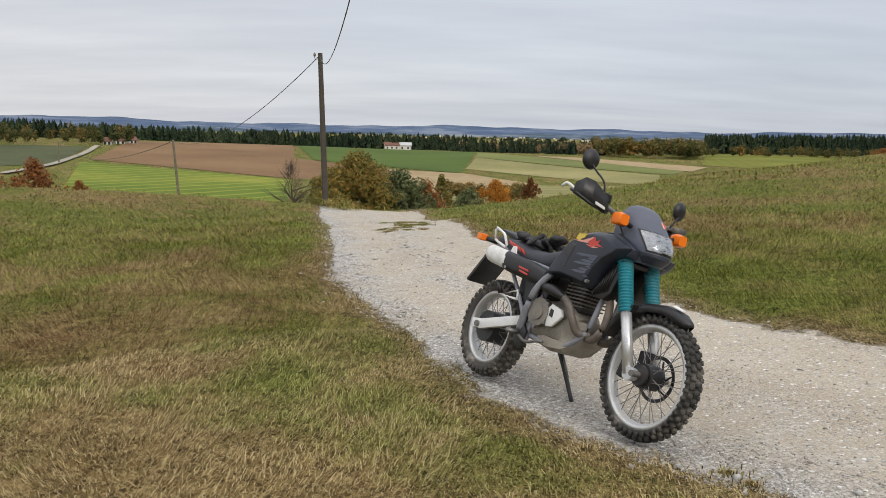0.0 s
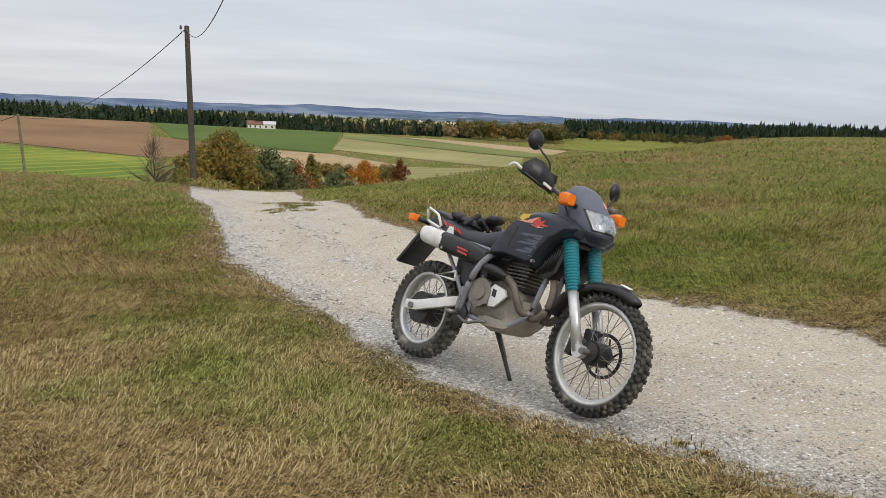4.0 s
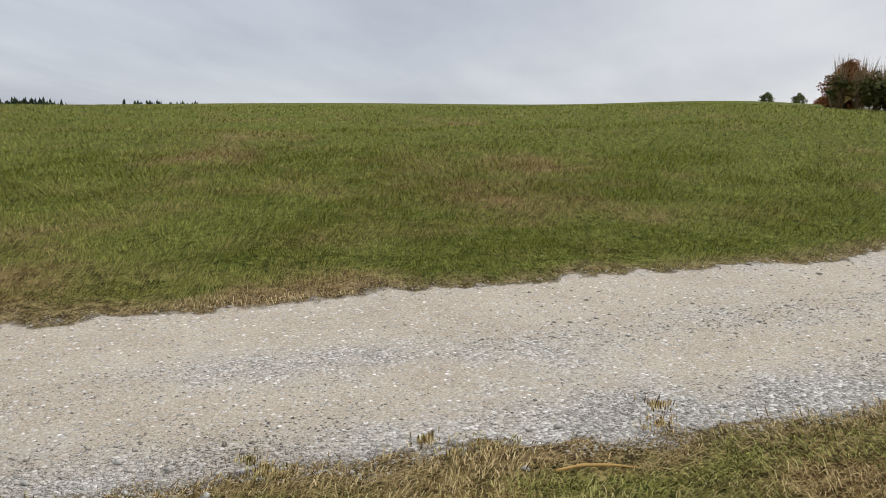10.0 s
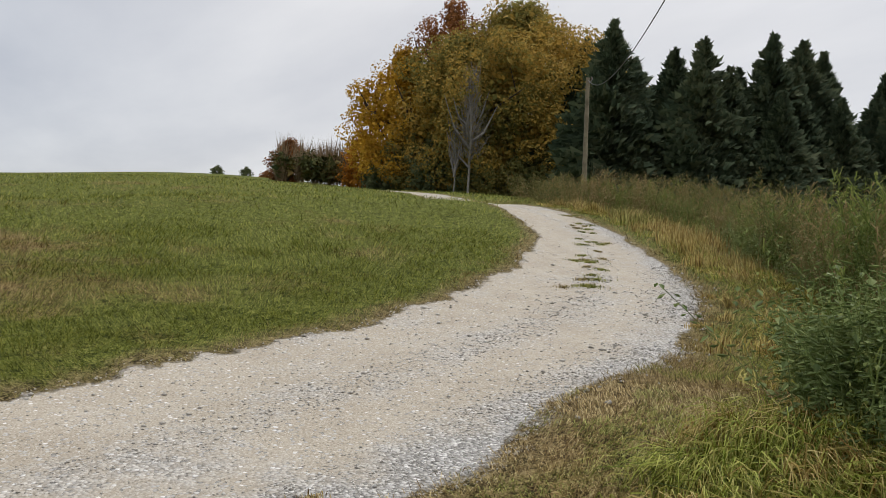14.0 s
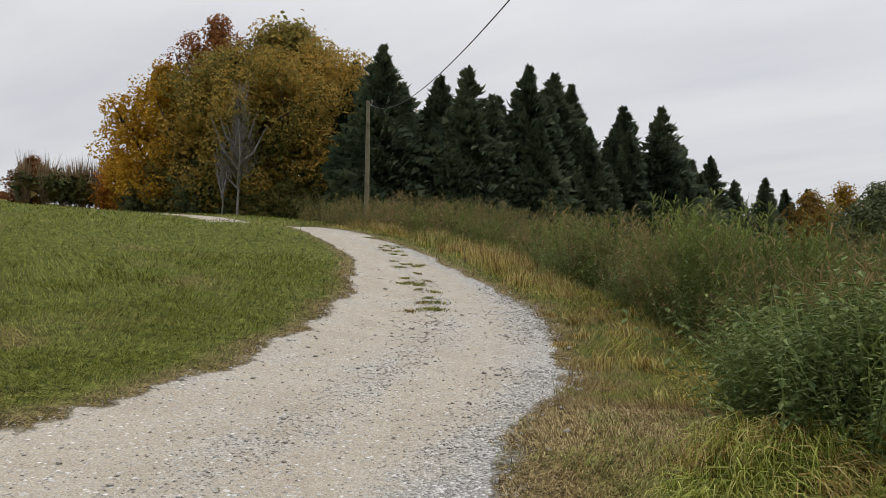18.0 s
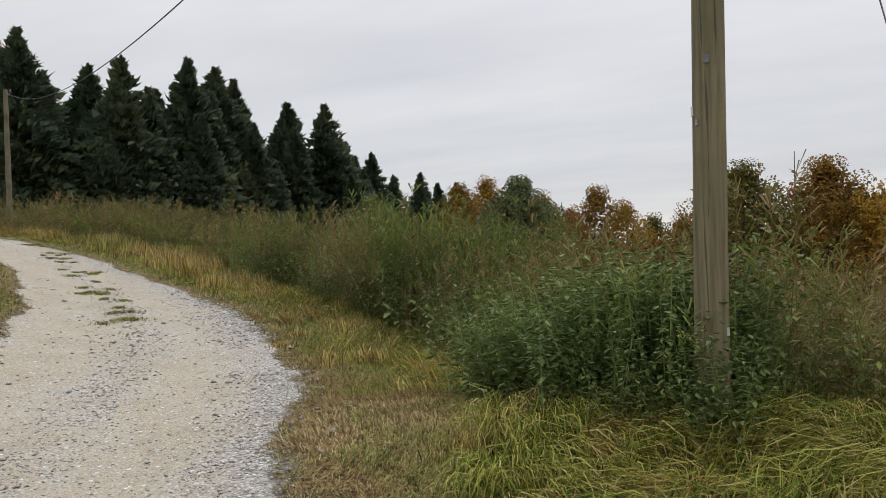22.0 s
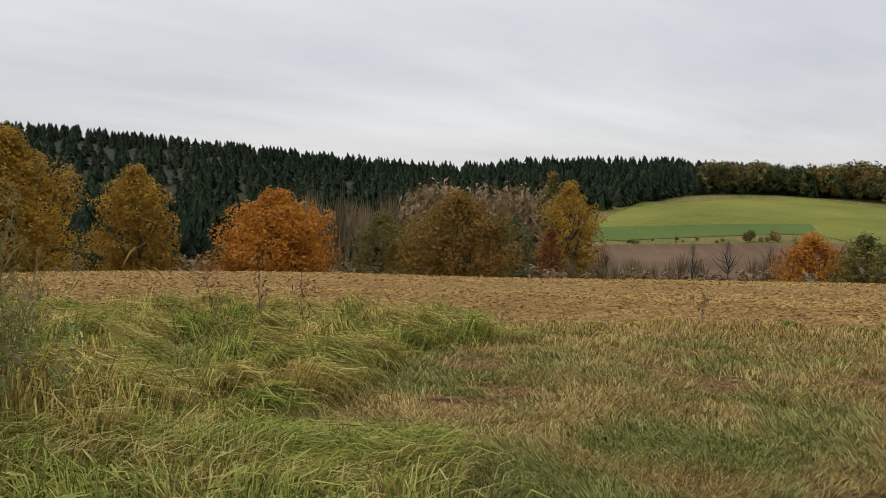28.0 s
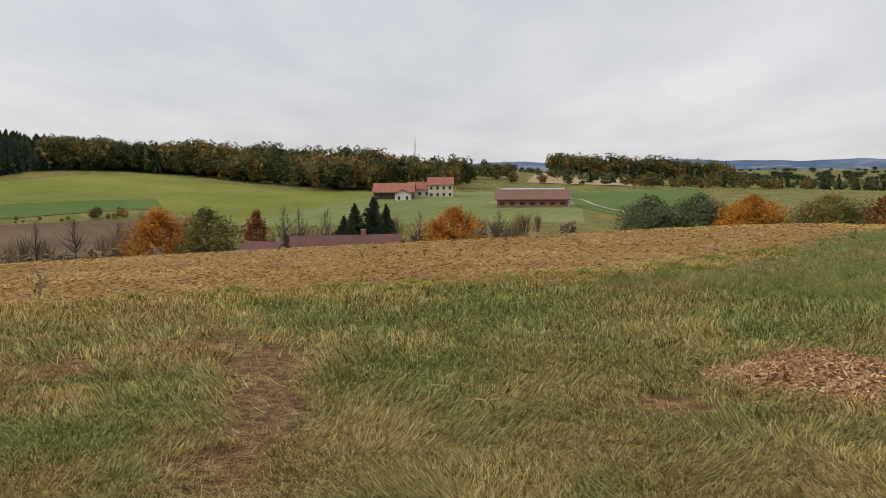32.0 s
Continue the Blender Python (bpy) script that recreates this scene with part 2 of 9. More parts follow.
# thicker, bluer cloud stands over the long meadow
w_dot = wn.new("ShaderNodeVectorMath"); w_dot.operation = "DOT_PRODUCT"; w_dot.inputs[1].default_value = (0.68, 0.73, 0.0)
wl.new(w_co.outputs["Generated"], w_dot.inputs[0])
w_side = wn.new("ShaderNodeMapRange"); w_side.interpolation_type = "SMOOTHSTEP"
w_side.inputs["From Min"].default_value, w_side.inputs["From Max"].default_value = 0.25, 0.98
wl.new(w_dot.outputs["Value"], w_side.inputs["Value"])
w_tint = wn.new("ShaderNodeMix"); w_tint.data_type = "RGBA"
w_tint.inputs[6].default_value, w_tint.inputs[7].default_value = (1, 1, 1, 1), (0.80, 0.845, 0.90, 1)
wl.new(w_side.outputs[0], w_tint.inputs[0])
w_dim = wn.new("ShaderNodeVectorMath"); w_dim.operation = "MULTIPLY"
wl.new(w_add.outputs[0], w_dim.inputs[0]); wl.new(w_tint.outputs[2], w_dim.inputs[1])
wl.new(w_dim.outputs[0], w_bg.inputs["Color"]); wl.new(w_bg.outputs[0], w_out.inputs[0])
w_bg.inputs["Strength"].default_value = 1.0

sun = new("sun", bpy.data.lights.new("sun", "SUN"))
sun.data.energy, sun.data.angle, sun.data.color = 1.3, radians(25), (1.0, 0.94, 0.84)
sun.rotation_euler = (radians(90 - SUN_EL), 0, radians(SUN_AZ + 180))

# ---- building helpers ----


def np_mesh(name, verts, faces, attrs=()):
    """A mesh from an array of points and one of faces (n x 3 or n x 4)."""
    me = bpy.data.meshes.new(name)
    verts, faces = np.asarray(verts, np.float32).reshape(-1, 3), np.asarray(faces, np.int32)
    n, k = faces.shape
    me.vertices.add(len(verts)); me.vertices.foreach_set("co", verts.ravel())
    me.loops.add(n * k); me.loops.foreach_set("vertex_index", faces.ravel())
    me.polygons.add(n)
    me.polygons.foreach_set("loop_start", np.arange(0, n * k, k, dtype=np.int32))
    for key, values in attrs:
        me.attributes.new(key, "FLOAT", "POINT").data.foreach_set("value", np.asarray(values, np.float32))
    me.update(calc_edges=True)
    return me


def soup(quads):
    """Loose quads or triangles (n x k x 3) as points and faces."""
    n, k, _ = quads.shape
    return quads.reshape(-1, 3), np.arange(n * k).reshape(n, k)


def joined(pieces):
    vs, fs, base = [], [], 0
    for v, f in pieces:
        vs.append(v); fs.append(np.asarray(f) + base); base += len(v)
    return np.concatenate(vs), np.concatenate(fs)


def np_part(name, vf, material, parent=None, label="", smooth=False, at=None):
    me = np_mesh(name, *vf)
    me.materials.append(material)
    if smooth:
        me.shade_smooth()
    ob = new(name, me)
    if parent is not None:
        ob.parent = parent
    if at is not None:
        ob.location = at
    return tagged(ob, label)


def part(name, bm, material, parent, label="", smooth=None):
    me = bpy.data.meshes.new(name)
    bm.to_mesh(me); bm.free()
    me.materials.append(material)
    if smooth is not None:
        me.shade_smooth() if smooth >= 180 else me.set_sharp_from_angle(angle=radians(smooth))
        me.polygons.foreach_set("use_smooth", [True] * len(me.polygons))
    ob = new(name, me)
    ob.parent = parent
    return tagged(ob, label)


def thing(name, at, label, category, group="", kind="", rz=0.0):
    ob = new(name)
    ob.location, ob.rotation_euler = at, (0, 0, radians(rz))
    return tagged(ob, label, category, group, kind)


def ground_at(x, y, sink=0.0):
    return Vector((x, y, float(sheet_z(x, y)[0]) - sink))


def tube(path, radii, sides=6):
    """A tapered tube through the points of a path, as quads."""
    path, radii = np.asarray(path, float), np.asarray(radii, float)
    t = np.gradient(path, axis=0)
    t /= np.linalg.norm(t, axis=1, keepdims=True) + 1e-9
    ref = np.where(np.abs(t[:, 2:3]) > 0.9, np.array([[1.0, 0, 0]]), np.array([[0, 0, 1.0]]))
    u = np.cross(t, ref); u /= np.linalg.norm(u, axis=1, keepdims=True) + 1e-9
    w = np.cross(t, u)
    a = np.arange(sides) * 2 * np.pi / sides
    v = path[:, None] + radii[:, None, None] * (u[:, None] * np.cos(a)[None, :, None] + w[:, None] * np.sin(a)[None, :, None])
    n = len(path)
    i, j = np.meshgrid(np.arange(n - 1), np.arange(sides), indexing="ij")
    j2 = (j + 1) % sides
    f = np.stack([i * sides + j, i * sides + j2, (i + 1) * sides + j2, (i + 1) * sides + j], -1).reshape(-1, 4)
    return v.reshape(-1, 3), f


# ---- materials ----
def nodes_of(name):
    m = bpy.data.materials.new(name)
    m.use_nodes = True
    n, l = m.node_tree.nodes, m.node_tree.links
    return m, n, l, n["Principled BSDF"]


def plug(l, value, socket):
    if isinstance(value, (int, float)):
        socket.default_value = value
    elif isinstance(value, tuple):
        socket.default_value = (*value, 1) if len(value) == 3 and socket.type == "RGBA" else value
    else:
        l.new(value, socket)


def n_noise(n, l, scale, detail=4, rough=0.55, vector=None):
    k = n.new("ShaderNodeTexNoise")
    k.inputs["Scale"].default_value, k.inputs["Detail"].default_value, k.inputs["Roughness"].default_value = scale, detail, rough
    if vector is not None:
        l.new(vector, k.inputs["Vector"])
    return k.outputs["Fac"]


def n_ramp(n, l, fac, stops):
    k = n.new("ShaderNodeValToRGB")
    e = k.color_ramp.elements
    while len(e) < len(stops):
        e.new(0.5)
    for el, (pos, col) in zip(e, stops):
        el.position, el.color = pos, (*col, 1) if isinstance(col, tuple) else (col, col, col, 1)
    l.new(fac, k.inputs[0])
    return k.outputs["Color"]


def n_mix(n, l, fac, a, b, blend="MIX"):
    k = n.new("ShaderNodeMix")
    k.data_type, k.blend_type = "RGBA", blend
    plug(l, fac, k.inputs[0]); plug(l, a, k.inputs[6]); plug(l, b, k.inputs[7])
    return k.outputs[2]


def n_math(n, l, op, a, b=0.0, clamp=False):
    k = n.new("ShaderNodeMath")
    k.operation, k.use_clamp = op, clamp
    plug(l, a, k.inputs[0]); plug(l, b, k.inputs[1])
    return k.outputs[0]


def n_range(n, l, v, a, b, c=0.0, d=1.0, kind="SMOOTHSTEP"):
    k = n.new("ShaderNodeMapRange")
    k.interpolation_type = kind
    plug(l, v, k.inputs["Value"])
    for key, val in (("From Min", a), ("From Max", b), ("To Min", c), ("To Max", d)):
        k.inputs[key].default_value = val
    return k.outputs[0]


def n_attr(n, key):
    k = n.new("ShaderNodeAttribute")
    k.attribute_name = key
    return k.outputs["Fac"]


def n_pos(n):
    return n.new("ShaderNodeNewGeometry").outputs["Position"]


def n_island(n):
    return n.new("ShaderNodeNewGeometry").outputs["Random Per Island"]


def n_stretch(n, l, vector, scale, rz=0.0):
    k = n.new("ShaderNodeMapping")
    k.inputs["Scale"].default_value, k.inputs["Rotation"].default_value = scale, (0, 0, rz)
    l.new(vector, k.inputs[0])
    return k.outputs[0]


def n_lying(n, l, vector, scale, rz=0.0, salt=0.0):
    """Turns the pattern by rz first and stretches it then, so that it runs slantwise."""
    k = n.new("ShaderNodeMapping")
    k.vector_type = "TEXTURE"
    k.inputs["Scale"].default_value, k.inputs["Rotation"].default_value, k.inputs["Location"].default_value = scale, (0, 0, rz), (salt, salt * 0.7, 0)
    l.new(vector, k.inputs[0])
    return k.outputs[0]


def n_bump(n, l, bsdf, height, strength, distance=0.02):
    k = n.new("ShaderNodeBump")
    k.inputs["Strength"].default_value, k.inputs["Distance"].default_value = strength, distance
    l.new(height, k.inputs["Height"]); l.new(k.outputs[0], bsdf.inputs["Normal"])


def leafy(name, stops, rough=0.7, trans=0.25, wide=0.06, own=0.6):
    """Leaves or blades: each island takes its own shade; broad patches vary over the thing."""
    m, n, l, b = nodes_of(name)
    patch = n_noise(n, l, wide, 3, 0.6, n_pos(n))
    fac = n_math(n, l, "ADD", n_math(n, l, "MULTIPLY", n_island(n), own), n_math(n, l, "SUBTRACT", n_math(n, l, "MULTIPLY", patch, 2.6 - 2 * own), 1.1 - own), True)
    col = n_ramp(n, l, fac, stops)
    plug(l, col, b.inputs["Base Color"])
    b.inputs["Roughness"].default_value = rough
    b.inputs["Specular IOR Level"].default_value = 0.1
    if trans:
        t, mix = n.new("ShaderNodeBsdfTranslucent"), n.new("ShaderNodeMixShader")
        l.new(col, t.inputs[0]); mix.inputs[0].default_value = trans
        l.new(b.outputs[0], mix.inputs[1]); l.new(t.outputs[0], mix.inputs[2])
        l.new(mix.outputs[0], n["Material Output"].inputs[0])
    return m


def plain(name, a, b2, scale=8.0, rough=0.6, metal=0.0, bump=0.1, fine=60.0, local=True, dirt=None, coat=0.0):
    """A surface of two near shades, mottled at two scales, with fine relief; dirt: a colour that gathers in blotches."""
    m, n, l, b = nodes_of(name)
    co = n.new("ShaderNodeTexCoord").outputs["Object"] if local else n_pos(n)
    wide, grain = n_noise(n, l, scale, 4, 0.6, co), n_noise(n, l, fine, 3, 0.6, co)
    fac = n_math(n, l, "ADD", n_math(n, l, "MULTIPLY", wide, 0.7), n_math(n, l, "MULTIPLY", grain, 0.3))
    col = n_ramp(n, l, fac, ((0.35, a), (0.65, b2)))
    rgh = n_range(n, l, wide, 0.3, 0.7, max(0.02, rough - 0.08), min(1, rough + 0.08), "LINEAR")
    if dirt:
        mask = n_range(n, l, n_noise(n, l, scale * 0.7, 5, 0.7, co), 0.5, 0.68)
        mask = n_math(n, l, "MULTIPLY", mask, dirt[1])
        col = n_mix(n, l, mask, col, dirt[0])
        rgh = n_math(n, l, "MAXIMUM", rgh, n_math(n, l, "MULTIPLY", mask, 0.9))
        if metal:
            plug(l, n_math(n, l, "MULTIPLY", n_math(n, l, "SUBTRACT", 1.0, mask), metal), b.inputs["Metallic"])
    elif metal:
        b.inputs["Metallic"].default_value = metal
    plug(l, col, b.inputs["Base Color"]); plug(l, rgh, b.inputs["Roughness"])
    if coat:
        b.inputs["Coat Weight"].default_value = coat
    if bump:
        n_bump(n, l, b, grain, bump, 0.004)
    return m

# ---- the ground: one sheet out to the horizon ----
RINGS = np.concatenate([[0.0], np.geomspace(0.25, 1.2, 10), np.arange(1.28, 9.0, 0.08), np.geomspace(9.0, 4800, 200)])
SPOKES = 660
spoke_a = np.arange(SPOKES) * 2 * np.pi / SPOKES
gx = 1.0 + RINGS[:, None] * np.sin(spoke_a)[None]
gy = RINGS[:, None] * np.cos(spoke_a)[None]


def relief(x, y, depth, stub):
    """Small humps of the turf, flatter on the track, clods on the stubble."""
    z = np.zeros(len(x))
    for scale, amount, ph in ((0.9, 0.018, 1.3), (2.3, 0.012, 4.1), (5.1, 0.006, 2.2)):
        a, b = np.sin(x * scale * 1.3 + np.sin(y * scale * 0.7 + ph) * 1.5), np.cos(y * scale * 1.1 + np.sin(x * scale * 0.9 - ph) * 1.6)
        z += amount * a * b
    r = np.hypot(x - 1, y)
    z += (cloud(x, y, 1.6, 3, 21) - 0.5) * 0.05 * step(2.0, 4.0, r)
    z *= 1 - step(40, 90, r)
    grass = step(0.15, -0.25, depth)
    ruts = -0.02 * np.exp(-((depth - 0.75) / 0.3) ** 2)
    return z * (0.35 + 0.65 * grass) + grass * 0.025 + np.where(depth > 0, ruts, 0) * step(60, 30, r)


STUBBLE_EDGE = ((16, -80), (3, -30), (-1.2, -14), (-3.6, -8.3), (-5.4, -7.0), (-6.8, -6.1), (-8.4, -5.15), (-10.0, -3.7), (-11.2, -2.0), (-12.6, 0.8),
                (-15, 3.8), (-20.4, 8.5), (-26, 13.5), (-60, 42), (-110, 80), (-160, -20), (-80, -120))
STUBBLE_POLY = np.array(STUBBLE_EDGE, float)


def stubble_depth(x, y):
    d = edge_distance(x, y, np.concatenate([STUBBLE_POLY, STUBBLE_POLY[:1]]))
    return np.where(inside(x, y, STUBBLE_POLY), d, -d) + (cloud(x, y, 0.9, 3, 31) - 0.5) * 1.8


flat_x, flat_y = gx.ravel(), gy.ravel()
g_near = np.hypot(flat_x - 1, flat_y) < 140
g_track, g_stub = np.full(len(flat_x), -9.0), np.full(len(flat_x), -9.0)
g_depth = np.full(len(flat_x), -9.0)
g_depth[g_near] = np.maximum(-9, track_depth(flat_x[g_near], flat_y[g_near]))
g_track[g_near] = sod_edge(flat_x[g_near], flat_y[g_near], g_depth[g_near])
g_across = np.full(len(flat_x), 0.5)
g_across[g_near] = track_across(flat_x[g_near], flat_y[g_near])
g_stub[g_near] = np.maximum(-9, stubble_depth(flat_x[g_near], flat_y[g_near]))
SHEET = (land(flat_x, flat_y) + relief(flat_x, flat_y, g_depth, g_stub)).reshape(gx.shape)


def sheet_z(x, y):
    """Height of the ground sheet."""
    x, y = np.atleast_1d(np.asarray(x, float)), np.atleast_1d(np.asarray(y, float))
    r = np.maximum(np.hypot(x - 1.0, y), 1e-6)
    a = np.arctan2(x - 1.0, y) % (2 * np.pi) / (2 * np.pi) * SPOKES
    i = np.clip(np.searchsorted(RINGS, r) - 1, 0, len(RINGS) - 2)
    f = np.clip((r - RINGS[i]) / (RINGS[i + 1] - RINGS[i]), 0, 1)
    j = np.floor(a).astype(int) % SPOKES
    g, j2 = a - np.floor(a), (j + 1) % SPOKES
    return (SHEET[i, j] * (1 - f) * (1 - g) + SHEET[i + 1, j] * f * (1 - g) + SHEET[i, j2] * (1 - f) * g + SHEET[i + 1, j2] * f * g)


def ground_material():
    m, n, l, b = nodes_of("ground_cover")
    p = n_pos(n)
    track, stub = n_attr(n, "track"), n_attr(n, "stubble")
    # turf: felted blades lying every way, with green, dry and bare patches
    fine = n_noise(n, l, 60, 5, 0.75, p)
    lying = None
    for rz, salt in ((0.25, 0.0), (1.3, 3.0), (2.35, 7.0)):
        strand = n_noise(n, l, 1.0, 2, 0.55, n_lying(n, l, p, (1 / 10, 1 / 115, 1), rz, salt))
        lying = strand if lying is None else n_math(n, l, "MAXIMUM", lying, strand)
    clump = n_noise(n, l, 8.5, 5, 0.65, p)
    mid = n_noise(n, l, 1.3, 5, 0.65, p)
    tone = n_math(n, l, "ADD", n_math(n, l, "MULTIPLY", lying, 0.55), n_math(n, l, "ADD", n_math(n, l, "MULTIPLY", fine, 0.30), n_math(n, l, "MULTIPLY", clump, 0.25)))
    # darkest stop of each tone ramp: painted shade in the gaps between blades
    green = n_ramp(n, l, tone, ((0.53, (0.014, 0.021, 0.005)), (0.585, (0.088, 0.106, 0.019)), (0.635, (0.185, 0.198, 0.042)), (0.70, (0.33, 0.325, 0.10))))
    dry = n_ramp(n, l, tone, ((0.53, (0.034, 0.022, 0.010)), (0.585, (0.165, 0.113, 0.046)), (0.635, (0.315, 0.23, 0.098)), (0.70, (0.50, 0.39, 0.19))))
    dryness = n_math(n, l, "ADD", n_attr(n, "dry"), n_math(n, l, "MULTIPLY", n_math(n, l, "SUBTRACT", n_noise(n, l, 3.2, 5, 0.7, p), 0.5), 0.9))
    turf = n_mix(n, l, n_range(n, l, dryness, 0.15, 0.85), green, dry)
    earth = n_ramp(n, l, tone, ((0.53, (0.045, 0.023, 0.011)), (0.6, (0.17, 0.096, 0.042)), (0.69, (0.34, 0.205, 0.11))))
    turf = n_mix(n, l, n_range(n, l, dryness, 0.98, 1.25, 0.0, 0.85), turf, earth)
    # crushed limestone: tan fines packed in the wheel lanes, grey loose chippings between and beside them
    across = n_attr(n, "across")
    fines = n_ramp(n, l, n_noise(n, l, 1.6, 6, 0.7, p), ((0.3, (0.305, 0.258, 0.190)), (0.52, (0.395, 0.345, 0.265)), (0.75, (0.48, 0.432, 0.350))))
    vor = n.new("ShaderNodeTexVoronoi"); vor.inputs["Scale"].default_value = 52; l.new(p, vor.inputs["Vector"])
    vor2 = n.new("ShaderNodeTexVoronoi"); vor2.inputs["Scale"].default_value = 120; l.new(p, vor2.inputs["Vector"])
    sep = n.new("ShaderNodeSeparateColor"); l.new(vor.outputs["Color"], sep.inputs[0])
    sep2 = n.new("ShaderNodeSeparateColor"); l.new(vor2.outputs["Color"], sep2.inputs[0])
    stones = n_ramp(n, l, sep.outputs[0], ((0.0, (0.25, 0.24, 0.215)), (0.3, (0.39, 0.375, 0.345)), (0.75, (0.52, 0.50, 0.465)), (1.0, (0.73, 0.71, 0.67))))
    # darkens the rims of the stones: crevice shade put into the colour
    gaps = n_range(n, l, vor.outputs["Distance"], 0.45, 0.80, 1.0, 0.55)
    stones = n_mix(n, l, 1.0, stones, gaps, "MULTIPLY")
    grit = n_ramp(n, l, sep2.outputs[0], ((0.0, (0.14, 0.120, 0.09)), (0.16, (0.345, 0.302, 0.240)), (0.8, (0.46, 0.418, 0.35)), (1.0, (0.70, 0.66, 0.60))))
    lanes = n_mix(n, l, 0.45, fines, grit)
    lanes = n_mix(n, l, n_range(n, l, sep.outputs[1], 0.88, 0.91), lanes, stones)
    middle = n_range(n, l, n_math(n, l, "ABSOLUTE", n_math(n, l, "SUBTRACT", across, 0.50)), 0.02, 0.20, 0.10, 0.0)
    near_side = n_range(n, l, across, 0.0, 0.30, 0.22, 0.0)
    far_side = n_range(n, l, across, 0.90, 1.0, 0.0, 0.06)
    loose = n_math(n, l, "ADD", n_math(n, l, "ADD", middle, n_math(n, l, "ADD", near_side, far_side)), n_noise(n, l, 0.8, 7, 0.74, p))
    gravel = n_mix(n, l, n_range(n, l, loose, 0.50, 0.78), lanes, stones)
    edge = n_math(n, l, "ADD", track, n_math(n, l, "MULTIPLY", n_math(n, l, "SUBTRACT", n_noise(n, l, 9, 5, 0.7, p), 0.5), 0.30))
    on_track = n_range(n, l, edge, -0.03, 0.05)
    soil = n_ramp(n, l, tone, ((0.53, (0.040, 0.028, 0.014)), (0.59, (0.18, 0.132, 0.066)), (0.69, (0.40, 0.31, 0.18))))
    turf = n_mix(n, l, n_math(n, l, "MULTIPLY", n_range(n, l, edge, -0.42, -0.04), 0.8), turf, soil)
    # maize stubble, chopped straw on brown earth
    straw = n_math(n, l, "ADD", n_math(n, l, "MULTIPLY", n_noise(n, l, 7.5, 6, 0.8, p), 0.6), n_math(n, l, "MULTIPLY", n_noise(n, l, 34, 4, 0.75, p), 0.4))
    # lowest stop: earth between the straws, darkened for the shade there
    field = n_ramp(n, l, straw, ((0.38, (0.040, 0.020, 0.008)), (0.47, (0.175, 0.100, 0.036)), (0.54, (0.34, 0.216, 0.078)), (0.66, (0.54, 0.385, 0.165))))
    field = n_mix(n, l, n_range(n, l, mid, 0.35, 0.75, 0.0, 0.45), field, (0.185, 0.132, 0.062))
    in_stub = n_range(n, l, n_math(n, l, "ADD", stub, n_math(n, l, "MULTIPLY", n_math(n, l, "SUBTRACT", mid, 0.5), 0.5)), -0.2, 0.2)
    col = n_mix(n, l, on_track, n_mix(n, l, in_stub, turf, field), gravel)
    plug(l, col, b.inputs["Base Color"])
    b.inputs["Roughness"].default_value, b.inputs["Specular IOR Level"].default_value = 0.95, 0.05
    pile = n_math(n, l, "ADD", n_math(n, l, "MULTIPLY", lying, 0.5), clump)
    h = n_mix(n, l, on_track, n_mix(n, l, in_stub, pile, n_math(n, l, "MULTIPLY", straw, 1.6)), n_math(n, l, "MULTIPLY", n_math(n, l, "SUBTRACT", 0.8, vor.outputs["Distance"]), n_range(n, l, loose, 0.5, 0.8, 0.08, 0.32)))
    n_bump(n, l, b, h, 0.9, 0.05)
    return m


TRODDEN = np.array(((-6.3, -1.5), (-6.0, -1.3), (-4.5, -0.9), (-3.4, -0.7), (-2.6, -0.6)))
BARE_SPOTS = ((-6.0, -1.3, 0.7, 0.5), (-4.5, -0.9, 0.45, 0.5), (-3.4, -0.7, 0.45, 0.5), (-0.6, 3.4, 0.35, 0.6), (-1.9, 4.6, 0.5, 0.4), (-3.2, 2.4, 0.5, 0.35), (1.6, 1.0, 0.5, 0.3))
DRY_PLACES = ((0.0, 1.6, 2.2, 0.16), (-2.5, 2.5, 3.2, 0.22), (1.5, 0.2, 2.0, 0.28), (4.9, -5.2, 1.6, 0.20), (3.6, -3.0, 1.2, 0.30), (-3.5, 9, 5, 0.05), (-6, -3, 3, 0.05), (4.4, -4.4, 0.9, 0.3), (9, 2.5, 3.5, 0.16), (13, -1.5, 4.0, 0.10), (8.5, -2.0, 1.6, 0.16))


WORN = ((-2.9, -3.62, 0.38), (-3.5, -3.85, 0.30), (-5.2, -2.85, 0.5), (-5.4, -3.7, 0.4), (-5.55, -1.25, 0.42), (-2.95, -0.75, 0.34), (-5.3, -5.2, 0.42), (-6.6, -2.0, 0.45), (-4.4, -0.85, 0.3), (-4.1, -4.7, 0.3), (-7.6, 1.4, 0.4), (-4.6, 2.0, 0.32))


def bareness(x, y):
    """Where the sward behind is worn through to red-brown earth, 0 to 1."""
    v = np.zeros(len(x))
    for cx, cy, r in WORN:
        v = np.maximum(v, np.exp(-((x - cx) ** 2 + (y - cy) ** 2) / r ** 2))
    return step(0.42, 0.72, v + (cloud(x, y, 2.4, 3, 61) - 0.5) * 0.9)


